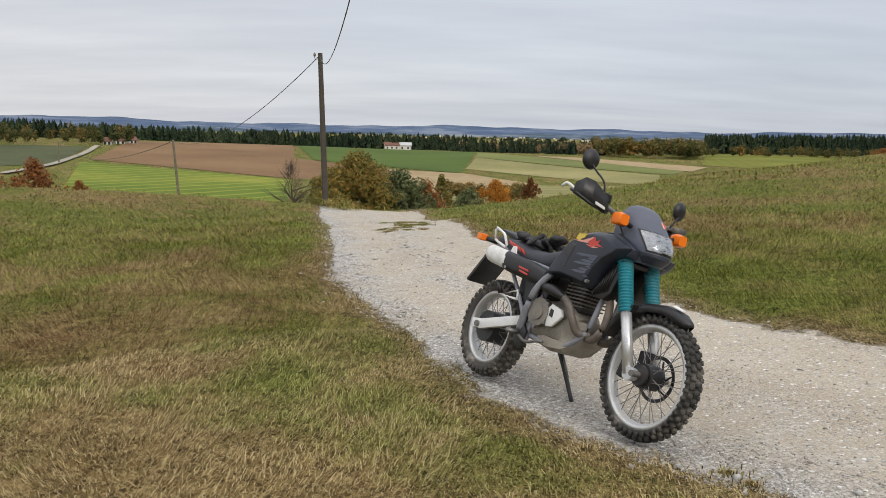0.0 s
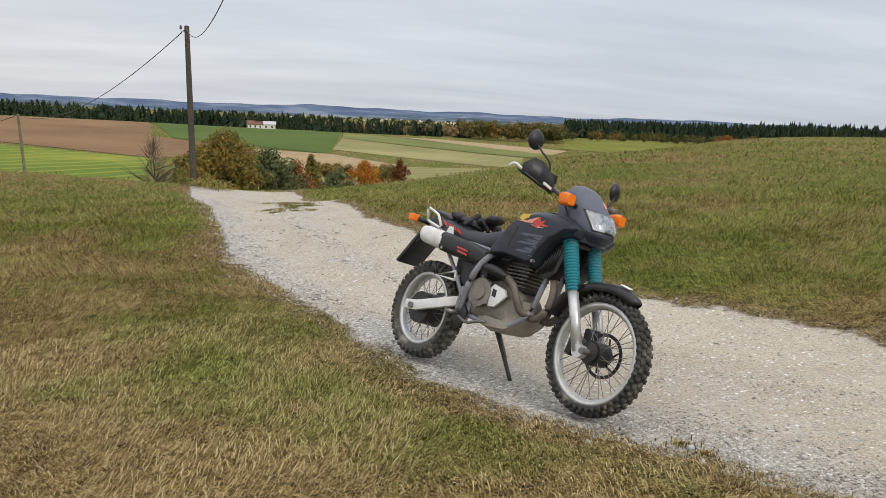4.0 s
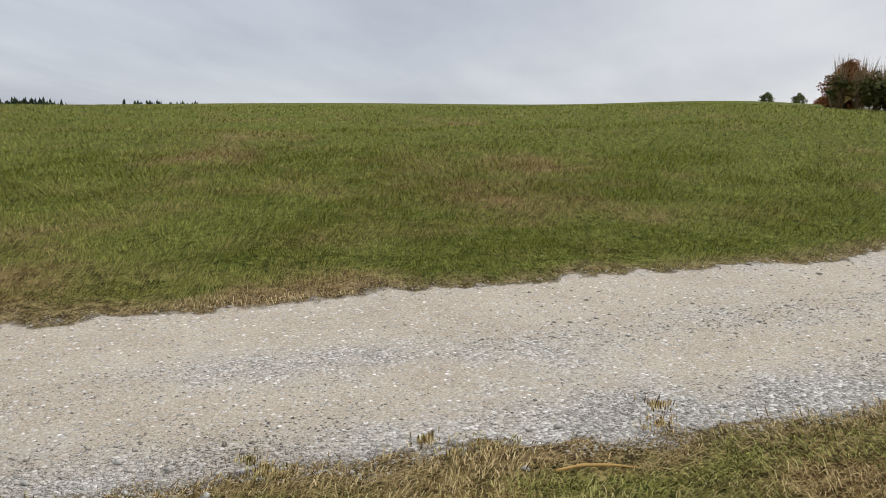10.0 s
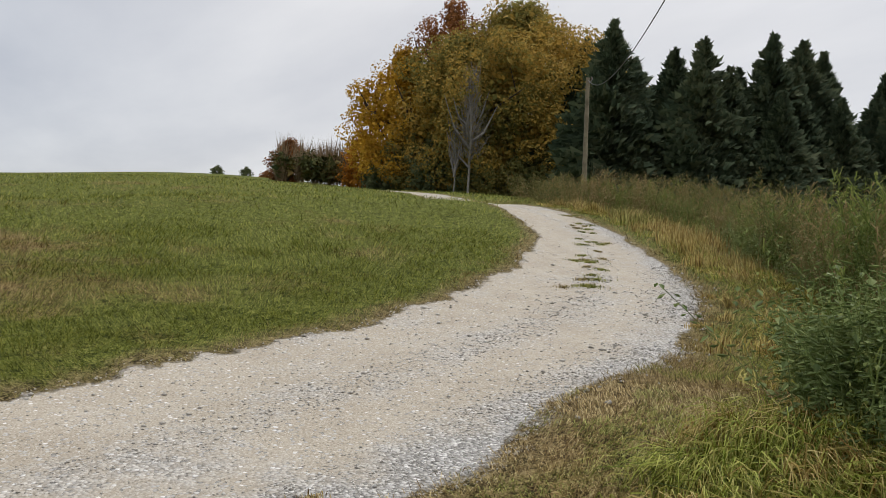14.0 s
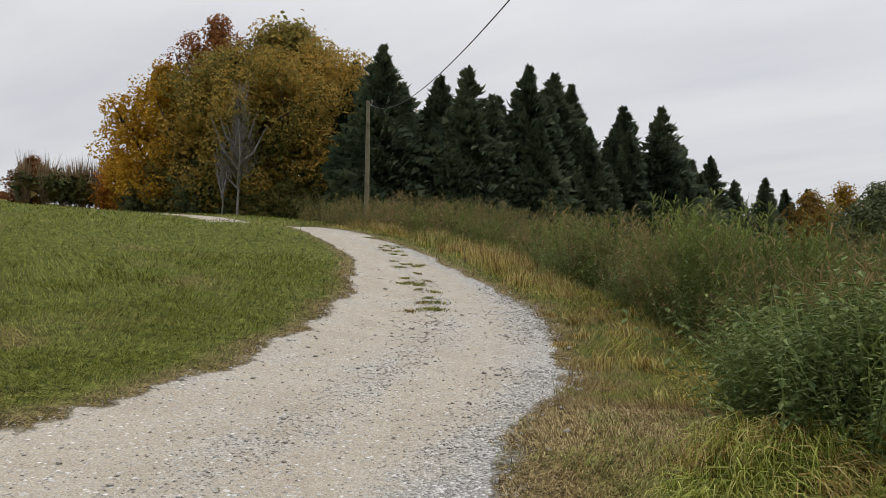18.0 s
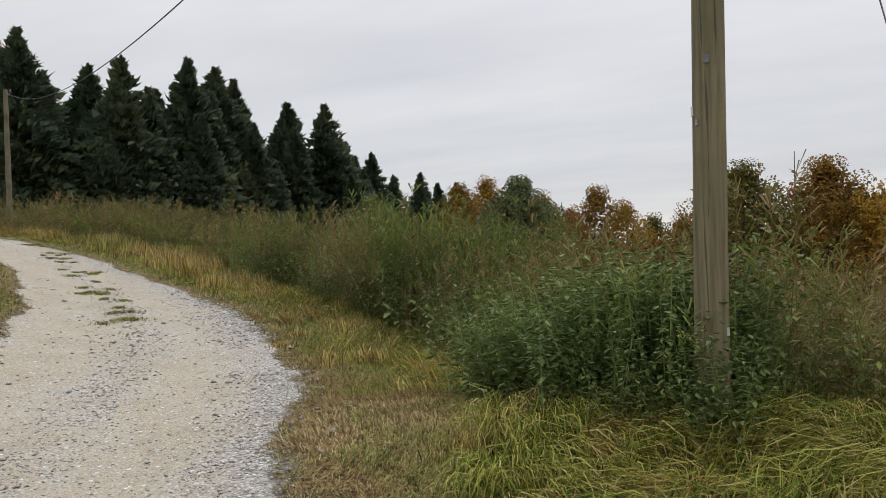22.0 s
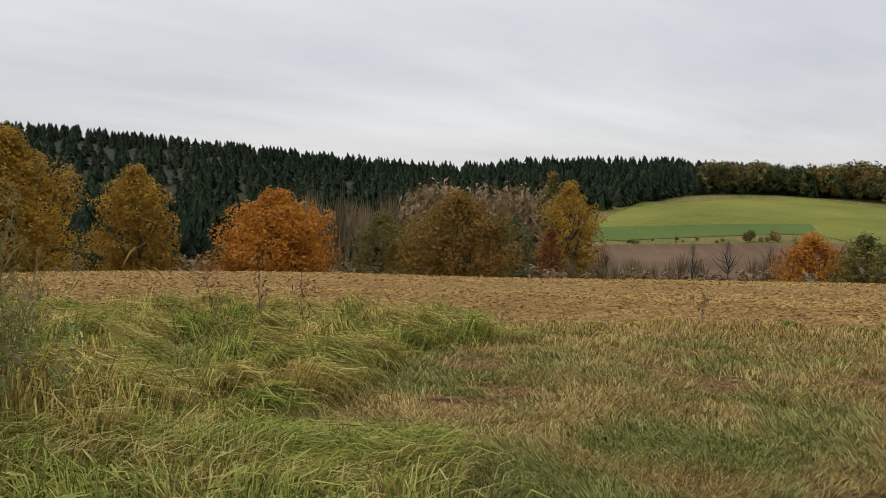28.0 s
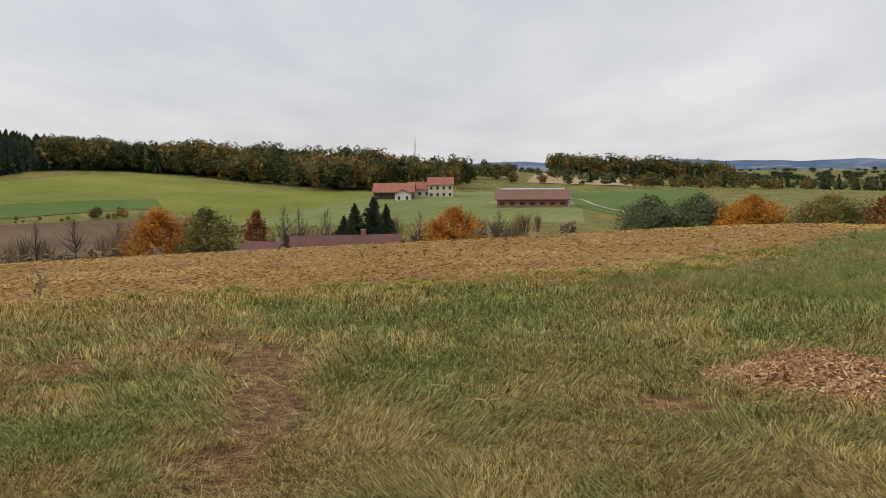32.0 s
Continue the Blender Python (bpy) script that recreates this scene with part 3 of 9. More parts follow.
def dryness_of(x, y):
    """How far the grass has turned, 0 to 1: in patches, along the verge, on the worn corner."""
    d = 0.42 + (cloud(x, y, 0.33, 3, 2) - 0.5) * 0.75 + (cloud(x, y, 1.3, 3, 3) - 0.5) * 0.65
    for cx, cy, r, a in DRY_PLACES + BARE_SPOTS:
        d = d + a * np.exp(-((x - cx) ** 2 + (y - cy) ** 2) / r ** 2)
    d = d + 0.75 * np.exp(-(edge_distance(x, y, TRODDEN) / 0.24) ** 2) + 1.0 * bareness(x, y)
    # the long slope is greener, with browned mowing bands along the contour
    az, r = wrap(x, y), np.hypot(x - 1, y)
    slope = step(-38, -60, az) * step(-132, -118, az) * step(3.0, 6.0, r)
    band = cloud(x * 0.35 + y * 0.12, y - x * 0.25, 0.5, 3, 13)
    return d + slope * (-0.34 + 0.66 * (band - 0.5)) - 0.18 * step(-100, -116, az) * step(-135, -125, az)


quad_i, quad_j = np.meshgrid(np.arange(1, len(RINGS) - 1), np.arange(SPOKES), indexing="ij")
quad_j2 = (quad_j + 1) % SPOKES
ground_faces = np.stack([quad_i * SPOKES + quad_j, quad_i * SPOKES + quad_j2, (quad_i + 1) * SPOKES + quad_j2, (quad_i + 1) * SPOKES + quad_j], -1).reshape(-1, 4)[:, ::-1]
# the innermost ring closes on one more point through a ring of radius 0
inner = np.stack([np.arange(SPOKES), (np.arange(SPOKES) + 1) % SPOKES, SPOKES + (np.arange(SPOKES) + 1) % SPOKES, SPOKES + np.arange(SPOKES)], -1)[:, ::-1]
ground_mesh = np_mesh("ground", np.stack([flat_x, flat_y, SHEET.ravel()], 1), np.concatenate([inner, ground_faces]),
                      (("track", g_track), ("across", g_across), ("stubble", g_stub), ("dry", dryness_of(flat_x, flat_y))))
ground_mesh.shade_smooth()
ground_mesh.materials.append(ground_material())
ground = tagged(new("ground", ground_mesh), "mown meadow, limestone gravel track and maize stubble on rolling hills", "ground", kind="structure")

# ---- the distance: fields, woods, farms ----
def polar(az, r):
    a = math.radians(az)
    return 1.0 - math.sin(a) * r, math.cos(a) * r


def field_surface(name, a, b2, c2, lines=0.0, rz=0.0):
    m, n, l, b = nodes_of(name)
    p = n_pos(n)
    wide, fine = n_noise(n, l, 0.02, 4, 0.6, p), n_noise(n, l, 0.5, 5, 0.7, p)
    col = n_ramp(n, l, n_math(n, l, "ADD", n_math(n, l, "MULTIPLY", wide, 0.7), n_math(n, l, "MULTIPLY", fine, 0.3)), ((0.35, a), (0.5, b2), (0.65, c2)))
    if lines:
        w = n.new("ShaderNodeTexWave"); w.inputs["Scale"].default_value, w.inputs["Distortion"].default_value = 0.05, 1.5
        l.new(n_stretch(n, l, p, (1, 1, 1), rz), w.inputs["Vector"])
        col = n_mix(n, l, n_math(n, l, "MULTIPLY", n_range(n, l, w.outputs["Fac"], 0.75, 0.98), lines), col, c2)
    plug(l, col, b.inputs["Base Color"])
    b.inputs["Roughness"].default_value, b.inputs["Specular IOR Level"].default_value = 0.95, 0.1
    return m


F_BRIGHT = field_surface("young_crop", (0.080, 0.125, 0.016), (0.118, 0.165, 0.022), (0.25, 0.25, 0.045), 0.7, 0.4)
F_GREEN = field_surface("winter_wheat", (0.058, 0.092, 0.018), (0.074, 0.112, 0.023), (0.09, 0.127, 0.03), 0.25, 1.2)
F_BROWN = field_surface("ploughed_soil", (0.145, 0.084, 0.042), (0.19, 0.116, 0.058), (0.235, 0.15, 0.08), 0.4, 0.9)
F_SOIL = field_surface("dark_valley_soil", (0.085, 0.052, 0.030), (0.115, 0.071, 0.040), (0.15, 0.095, 0.055), 0.4, 0.9)
F_TAN = field_surface("harvested_field", (0.25, 0.18, 0.095), (0.31, 0.235, 0.13), (0.37, 0.29, 0.17), 0.3, 0.2)
F_OLIVE = field_surface("old_pasture", (0.10, 0.12, 0.035), (0.145, 0.165, 0.05), (0.20, 0.20, 0.075), 0.45, 2.0)
F_YELLOW = field_surface("mustard_field", (0.16, 0.155, 0.06), (0.215, 0.20, 0.08), (0.30, 0.27, 0.12), 0.6, 1.4)
F_MEADOW = field_surface("hill_meadow", (0.095, 0.108, 0.016), (0.138, 0.148, 0.024), (0.20, 0.195, 0.042), 0.3, 0.3)
F_DARK = field_surface("rough_grass", (0.05, 0.06, 0.028), (0.075, 0.085, 0.04), (0.10, 0.10, 0.05))
F_ROAD = field_surface("pale_gravel", (0.24, 0.22, 0.17), (0.31, 0.285, 0.23), (0.38, 0.35, 0.29))


def field(name, label, material, quads, lift=0.35):
    """A field draped on the land: four-cornered patches by direction and distance."""
    vs, fs, base = [], [], 0
    n = 28
    for quad in quads:
        c = np.array([polar(*q) for q in quad])
        u, v = np.meshgrid(np.linspace(0, 1, n), np.linspace(0, 1, n), indexing="ij")
        u, v = u.ravel()[:, None], v.ravel()[:, None]
        xy = c[0] * (1 - u) * (1 - v) + c[1] * u * (1 - v) + c[2] * u * v + c[3] * (1 - u) * v
        r = np.hypot(xy[:, 0] - 1, xy[:, 1])
        vs.append(np.column_stack([xy, sheet_z(xy[:, 0], xy[:, 1]) + lift * 0.4 * r / 300]))
        i, j = np.meshgrid(np.arange(n - 1), np.arange(n - 1), indexing="ij")
        k = (i * n + j).ravel() + base
        fs.append(np.column_stack([k, k + n, k + n + 1, k + 1]))
        base += n * n
    ob = np_part(name, (np.concatenate(vs), np.concatenate(fs)), material, smooth=True)
    return tagged(ob, label, "field", kind="structure")


field("field_1", "bright green young crop with yellow streaks", F_BRIGHT, [((23, 128), (8, 138), (7.4, 206), (21, 264))])
field("field_2", "bare brown ploughed field on the hillside", F_BROWN,
      [((20.4, 279), (7.2, 209), (7.4, 519), (17.9, 453)), ((7.2, 209), (-0.2, 237), (1.0, 273), (7.3, 330))])
field("field_3", "dark green winter wheat field", F_GREEN, [((6.0, 320), (-4.2, 260), (-5.2, 467), (7.4, 521))], 0.4)
field("field_4", "pale striped harvested field", F_YELLOW, [((-4.5, 288), (-17.6, 222), (-17.8, 285), (-5.2, 385))])
field("field_5", "olive strip of mustard", F_OLIVE, [((-5.2, 388), (-18.6, 290), (-19.5, 330), (-5.3, 467))], 0.32)
field("field_6", "tan stubble strip below the wood", F_TAN, [((-9, 428), (-19.8, 318), (-20.8, 360), (-12, 424)), ((1, 271), (-2.6, 159), (-9.7, 215), (-4.4, 258))], 0.42)
field("field_16", "pale stubble field falling into the hollow", F_YELLOW, [((-2.6, 157), (-22, 96), (-18, 221), (-9.7, 213))], 0.3)
field("field_7", "dark rough grass slope beside the lane", F_DARK, [((31, 225), (22.8, 250), (20.4, 372), (31, 383))])
field("field_8", "smooth light green meadow on a rounded hill", F_MEADOW,
      [((-231.8, 318), (-247, 318), (-247, 462), (-236.5, 406)), ((-247, 318), (-253, 262), (-263, 378), (-247, 462))])
field("field_9", "darker green crop at the foot of the hill", F_GREEN, [((-232.4, 289), (-248, 312), (-247.5, 342), (-232, 333))], 0.4)
field("field_10", "bare brown field in the valley", F_SOIL, [((-232.4, 200), (-252, 195), (-250, 283), (-232.4, 281))], 0.42)
field("field_11", "fresh green field beside the barn", F_GREEN, [((-276, 281), (-284, 215), (-284, 478), (-275.3, 385))])
field("field_12", "grazed pasture round the farm", F_OLIVE, [((-252, 258), (-276.6, 232), (-276, 388), (-260, 396))], 0.3)
field("field_13", "tan stubble field on a far slope", F_TAN, [((-272.5, 536), (-279.8, 521), (-278, 880), (-273.5, 880))], 0.5)
field("field_14", "distant pale green pasture", F_MEADOW, [((-281, 560), (-291, 540), (-291, 760), (-281, 800))], 0.5)
field("field_15", "green slope below the far wood", F_MEADOW, [((-20.5, 380), (-31, 330), (-31, 560), (-20.5, 640))], 0.4)


def ribbon(name, label, material, knots, width, lift=0.06, category="road"):
    k = curve_points([polar(*q) for q in knots], 60)
    d = np.gradient(k, axis=0)
    d /= np.linalg.norm(d, axis=1, keepdims=True)
    side = np.column_stack([-d[:, 1], d[:, 0]]) * width / 2
    xy = np.stack([k - side, k + side], 1).reshape(-1, 2)
    v = np.column_stack([xy, sheet_z(xy[:, 0], xy[:, 1]) + lift])
    i = np.arange(59) * 2
    return tagged(np_part(name, (v, np.column_stack([i, i + 1, i + 3, i + 2])), material, smooth=True), label, category, kind="structure")


ribbon("road", "pale gravel lane climbing to a far farm", F_ROAD, ((25.5, 205), (22.7, 245), (21.6, 280), (20.5, 330), (19.9, 380)), 2.3, 0.4)
ribbon("road_2", "pale farm lane along the green field", F_ROAD, ((-281.5, 235), (-277.5, 285), (-275.6, 330), (-270, 300)), 1.1, 0.35)

# near-black ground that covers the green turf between the trees
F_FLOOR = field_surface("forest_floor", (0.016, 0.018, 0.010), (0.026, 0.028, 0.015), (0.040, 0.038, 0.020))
field("field_17", "near-black ground sheet under the spruce forest", F_FLOOR, [((-181, 190), (-200, 182), (-200, 830), (-181, 830)), ((-200, 182), (-215, 203), (-215, 830), (-200, 830)), ((-215, 203), (-232, 372), (-232, 830), (-215, 830))], 0.2)

# -- far woods, each one mass of trees --
CONIFER_FAR = leafy("far_spruce", ((0.2, (0.014, 0.024, 0.015)), (0.55, (0.030, 0.046, 0.024)), (0.9, (0.065, 0.082, 0.038))), 0.9, 0, 0.02)
BROAD_FAR = leafy("far_autumn_leaves", ((0.1, (0.042, 0.056, 0.022)), (0.36, (0.10, 0.098, 0.034)), (0.56, (0.18, 0.13, 0.042)), (0.72, (0.28, 0.15, 0.04)), (0.92, (0.42, 0.20, 0.04))), 0.9, 0, 0.055, 0.34)
TWIG_FAR = leafy("far_bare_twigs", ((0.2, (0.14, 0.10, 0.058)), (0.8, (0.30, 0.215, 0.125))), 0.9, 0, 0.05)
FADED_FAR = leafy("far_faded_leaves", ((0.15, (0.17, 0.125, 0.07)), (0.5, (0.29, 0.205, 0.11)), (0.9, (0.42, 0.30, 0.155))), 0.9, 0, 0.06, 0.4)


def star_conifer(rng):
    """A small ragged spruce of unit height: overlapping skirts of uneven points."""
    tris = []
    tiers = 8
    for k in range(tiers):
        f = k / tiers
        z0 = 0.05 + 0.84 * f
        rad = 0.19 * (1 - f) ** 0.8 + 0.015
        n = 8
        a = np.arange(n) * 2 * np.pi / n + rng.random() * 3
        p = np.column_stack([np.cos(a), np.sin(a), np.zeros(n)]) * (rad * rng.uniform(0.55, 1.25, n))[:, None]
        p[:, 2] = z0 + rng.uniform(-0.035, 0.045, n)
        da = 2.2 * np.pi / n * rng.uniform(0.5, 0.9, n)
        q = np.column_stack([np.cos(a + da), np.sin(a + da), np.zeros(n)]) * (rad * rng.uniform(0.3, 0.8, n))[:, None]
        q[:, 2] = z0 + rng.uniform(0.0, 0.06, n)
        top = np.array([rng.normal() * 0.008, rng.normal() * 0.008, min(1.0, z0 + 0.26 - 0.08 * f)])
        tris.append(np.stack([p, q, np.broadcast_to(top, p.shape)], 1))
    return np.concatenate(tris)


def blob_tree(rng, n=250):
    """A far broadleaf tree of unit height: a crown of many leafy clumps round a darker heart, on a short stem."""
    lobes = rng.normal(size=(11, 3)); lobes /= np.linalg.norm(lobes, axis=1, keepdims=True)
    lobes = lobes * np.array([0.23, 0.23, 0.26]) * rng.uniform(0.6, 1.1, (11, 1)) + np.array([0, 0, 0.58])
    which = rng.integers(11, size=n)
    d = rng.normal(size=(n, 3)); d /= np.linalg.norm(d, axis=1, keepdims=True)
    c = lobes[which] + d * (rng.uniform(0.10, 0.17, 11)[which] * rng.uniform(0.75, 1.1, n))[:, None]
    s = rng.uniform(0.028, 0.055, (n, 1))
    u = np.cross(d + rng.normal(size=(n, 3)) * 0.6, rng.normal(size=(n, 3))); u /= np.linalg.norm(u, axis=1, keepdims=True) + 1e-9
    w = np.cross(d, u)
    leaf = np.stack([c - u * s, c + u * s * 0.9 + w * s * 0.5, c + w * s * 1.3 - u * s * 0.2], 1)
    heart_d = rng.normal(size=(44, 3)); heart_d /= np.linalg.norm(heart_d, axis=1, keepdims=True)
    heart = heart_d * np.array([0.17, 0.17, 0.26]) + np.array([0, 0, 0.46])
    qh = rng.normal(size=(44, 3, 3)); qh /= np.linalg.norm(qh, axis=2, keepdims=True)
    return np.concatenate([leaf, heart[:, None] + qh * 0.13])


def spire_bush(rng, n=120):
    """A leafless poplar or thicket of unit height: upright twigs."""
    a, r = rng.random(n) * 6.28, rng.uniform(0, 0.2, n)
    foot = np.column_stack([np.cos(a) * r * 0.6, np.sin(a) * r * 0.6, rng.uniform(0.05, 0.5, n)])
    tip = foot + np.column_stack([np.cos(a) * r * 0.7, np.sin(a) * r * 0.7, rng.uniform(0.3, 0.5, n)])
    w = rng.normal(size=(n, 3)) * np.array([0.006, 0.006, 0])
    return np.stack([foot - w, foot + w, tip], 1)


WOOD_RNG = np.random.default_rng(11)
SHAPES = {"spruce": [star_conifer(WOOD_RNG) for _ in range(6)], "broad": [blob_tree(WOOD_RNG) for _ in range(7)], "bare": [spire_bush(WOOD_RNG) for _ in range(5)]}


def wood(name, label, kind, material, spots):
    """Many far trees as one mass: spots are (az, r, height, width over height)."""
    out = []
    for az, r, h, w in spots:
        x, y = polar(az, r)
        z = float(sheet_z(x, y)[0])
        s = SHAPES[kind][WOOD_RNG.integers(len(SHAPES[kind]))]
        t = WOOD_RNG.random() * 6.28
        rot = np.array([[math.cos(t), -math.sin(t), 0], [math.sin(t), math.cos(t), 0], [0, 0, 1]])
        out.append((s @ rot.T) * np.array([h * w, h * w, h]) + np.array([x, y, z - 0.3]))
    return tagged(np_part(name, soup(np.concatenate(out)), material), label, "wood", kind="stuff")


def scatter(n, az0, az1, near, far, h0, h1, w=1.0):
    """Spots between two lines of distance (functions of the direction)."""
    az = WOOD_RNG.uniform(az0, az1, n)
    f = WOOD_RNG.random(n) ** 1.6
    return [(a, near(a) + (far(a) - near(a)) * k, WOOD_RNG.uniform(h0, h1), w * WOOD_RNG.uniform(0.8, 1.2)) for a, k in zip(az, f)]


def between(*pairs):
    xs, ys = zip(*sorted(pairs))
    return lambda a: float(np.interp(a, xs, ys))


wood("spruce_forest", "dark spruce forest covering the long ridge", "spruce", CONIFER_FAR,
     scatter(3800, -252, -183, between((-252, 500), (-240, 465), (-236, 410), (-230, 340), (-222, 260), (-215, 205), (-200, 185), (-183, 200)), between((-252, 760), (-183, 800)), 8, 13, 1.8))
wood("spruce_skyline", "row of spruces along the crest of the ridge", "spruce", CONIFER_FAR, scatter(620, -250, -183, lambda a: 740, lambda a: 830, 10, 16, 1.7))
wood("autumn_wood", "mixed autumn wood behind the hill meadow", "broad", BROAD_FAR,
     scatter(300, -262, -241, between((-262, 400), (-250, 475), (-241, 470)), between((-262, 560), (-241, 560)), 11, 20, 1.0) + scatter(130, -263, -249, lambda a: 490, lambda a: 580, 17, 24, 1.0))
wood("autumn_wood_far", "bare and russet trees round the farm", "broad", BROAD_FAR, scatter(120, -271.5, -258, between((-271.5, 560), (-262, 430), (-258, 420)), lambda a: 700, 8, 14, 1.1))
wood("wood_conifers", "dark spruces among the autumn wood", "spruce", CONIFER_FAR, scatter(70, -262, -241, between((-262, 405), (-250, 478), (-241, 470)), between((-262, 560), (-241, 560)), 9, 17, 1.3))
wood("farm_trees", "dark and russet trees behind the farm", "broad", BROAD_FAR, scatter(70, -268.5, -257, between((-268.5, 420), (-262, 410), (-257, 400)), between((-268.5, 540), (-257, 520)), 11, 20, 1.0) + scatter(45, -287, -280, lambda a: 470, lambda a: 620, 6, 11, 1.1))
wood("hilltop_wood", "round wooded knoll on the skyline", "broad", BROAD_FAR, scatter(120, -286, -274, lambda a: 820, lambda a: 900, 17, 27, 1.1))
wood("valley_wood", "belts of trees across the wide valley", "broad", BROAD_FAR, scatter(260, -300, -268, lambda a: 500, lambda a: 1500, 6, 10, 1.4))
wood("valley_conifers", "dark conifers scattered over the valley", "spruce", CONIFER_FAR, scatter(160, -300, -276, lambda a: 560, lambda a: 1600, 7, 12, 1.6))
wood("lowland_woods", "blue-green woods of the distant plain", "broad", CONIFER_FAR, scatter(240, -302, -272, lambda a: 1500, lambda a: 3600, 10, 16, 3.0))
wood("spruce_belt", "dark spruce belt beyond the ploughed field", "spruce", CONIFER_FAR,
     scatter(900, -5, 27, between((-5, 520), (7, 545), (18, 560), (27, 470)), between((-5, 620), (27, 680)), 7, 12, 1.4))
wood("autumn_grove", "russet broadleaf wood in the valley", "broad", BROAD_FAR, scatter(130, -20.5, -13.2, lambda a: 450, lambda a: 540, 9, 13, 1.0))
wood("dark_belt", "thin dark tree belt in the valley", "spruce", CONIFER_FAR, scatter(190, -14, -3.5, lambda a: 480, lambda a: 560, 5, 10, 1.3))
wood("belt_trees", "half bare trees in the dark belt", "broad", FADED_FAR, scatter(40, -14, -3.5, lambda a: 478, lambda a: 540, 5, 9, 1.1))
wood("village_trees", "autumn trees round a hamlet", "broad", BROAD_FAR, scatter(70, 17.5, 32, between((17.5, 400), (24, 385), (32, 330)), lambda a: 440, 6, 11, 1.0))
wood("forest_right", "dark forest along the far hill", "spruce", CONIFER_FAR, scatter(1500, -57.5, -20.5, between((-57.5, 600), (-20.5, 660)), between((-60, 800), (-20.5, 780)), 12, 17, 1.5) + scatter(420, -58, -33, lambda a: 640, lambda a: 760, 13, 20, 1.1) + scatter(120, -66, -54, lambda a: 660, lambda a: 760, 8, 14, 1.1))
wood("forest_edge", "autumn trees at the foot of the dark forest", "broad", BROAD_FAR, scatter(150, -48, -16, between((-48, 480), (-28, 560), (-16, 520)), between((-48, 600), (-16, 640)), 5, 9, 1.2))
wood("crest_wood", "small dark wood behind the meadow crest", "spruce", CONIFER_FAR, scatter(60, -66.2, -61.2, lambda a: 390, lambda a: 430, 9, 12, 1.3))
wood("plain_woods", "scattered woods of the hazy plain", "broad", CONIFER_FAR, scatter(280, -20, 30, lambda a: 1300, lambda a: 3400, 9, 16, 3.2))
wood("hedge", "straggling field hedge with bare bushes", "broad", BROAD_FAR, scatter(8, -245.6, -243.4, lambda a: 283, lambda a: 291, 2.2, 5.0, 1.3) + scatter(14, -242.5, -236, lambda a: 282, lambda a: 292, 0.9, 2.0, 1.7) + scatter(40, -9, -3, lambda a: 150, lambda a: 175, 2.0, 4.0, 1.4))
wood("thicket", "leafless thicket along the stream", "bare", TWIG_FAR, scatter(70, -276, -228, between((-276, 175), (-252, 165), (-228, 160)), between((-276, 215), (-228, 190)), 5, 9, 1.2))
wood("thicket_undergrowth", "tangled brown undergrowth in the valley", "broad", TWIG_FAR, scatter(120, -276, -195, between((-276, 175), (-225, 120), (-195, 110)), between((-276, 200), (-195, 150)), 2.5, 5, 1.5))
wood("bare_poplars", "grey leafless poplars standing close", "bare", TWIG_FAR, scatter(45, -231, -213, lambda a: 185, lambda a: 240, 18, 25, 0.8))
wood("faded_poplars", "tan and grey fading poplars in the valley", "broad", FADED_FAR, scatter(85, -232.5, -221.5, lambda a: 185, lambda a: 245, 17, 26, 0.6))
wood("valley_spruces", "dark spruces on the lower slope of the valley", "spruce", CONIFER_FAR, scatter(150, -222.5, -206, lambda a: 235, lambda a: 330, 13, 19, 1.3))
wood("slope_wood", "dark mixed wood at the foot of the ridge", "broad", BROAD_FAR, scatter(40, -222, -185, lambda a: 165, lambda a: 185, 6, 10, 1.1))
wood("bare_bushes", "leafless bushes at the wood's edge", "bare", TWIG_FAR, scatter(26, -112.8, -108, lambda a: 112, lambda a: 126, 5, 8.5, 0.9))
wood("edge_shrubs", "low russet and olive shrubs at the wood's edge", "broad", BROAD_FAR, scatter(30, -124, -107.8, between((-124, 104), (-107.8, 112)), between((-124, 112), (-107.8, 124)), 3.5, 6, 1.3))

# -- the ridges that close the view, haze painted into their colours --
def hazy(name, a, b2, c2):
    """A ridge with the haze of miles of air mixed into its colours: dull woods with paler fields between, stretched
    along the slope.
    """
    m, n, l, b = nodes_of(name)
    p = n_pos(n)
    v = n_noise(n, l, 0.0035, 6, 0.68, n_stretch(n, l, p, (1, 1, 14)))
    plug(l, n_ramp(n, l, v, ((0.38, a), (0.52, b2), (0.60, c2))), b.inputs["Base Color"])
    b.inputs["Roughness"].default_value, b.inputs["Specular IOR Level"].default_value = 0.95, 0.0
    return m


RIDGE_FAR = hazy("haze_tinted_ridge", (0.075, 0.105, 0.17), (0.10, 0.135, 0.20), (0.17, 0.20, 0.255))
RIDGE_MID = hazy("haze_tinted_lowland", (0.055, 0.08, 0.11), (0.095, 0.125, 0.155), (0.20, 0.23, 0.25))
# black plate on the guard's face, added for the dark inside a square hole


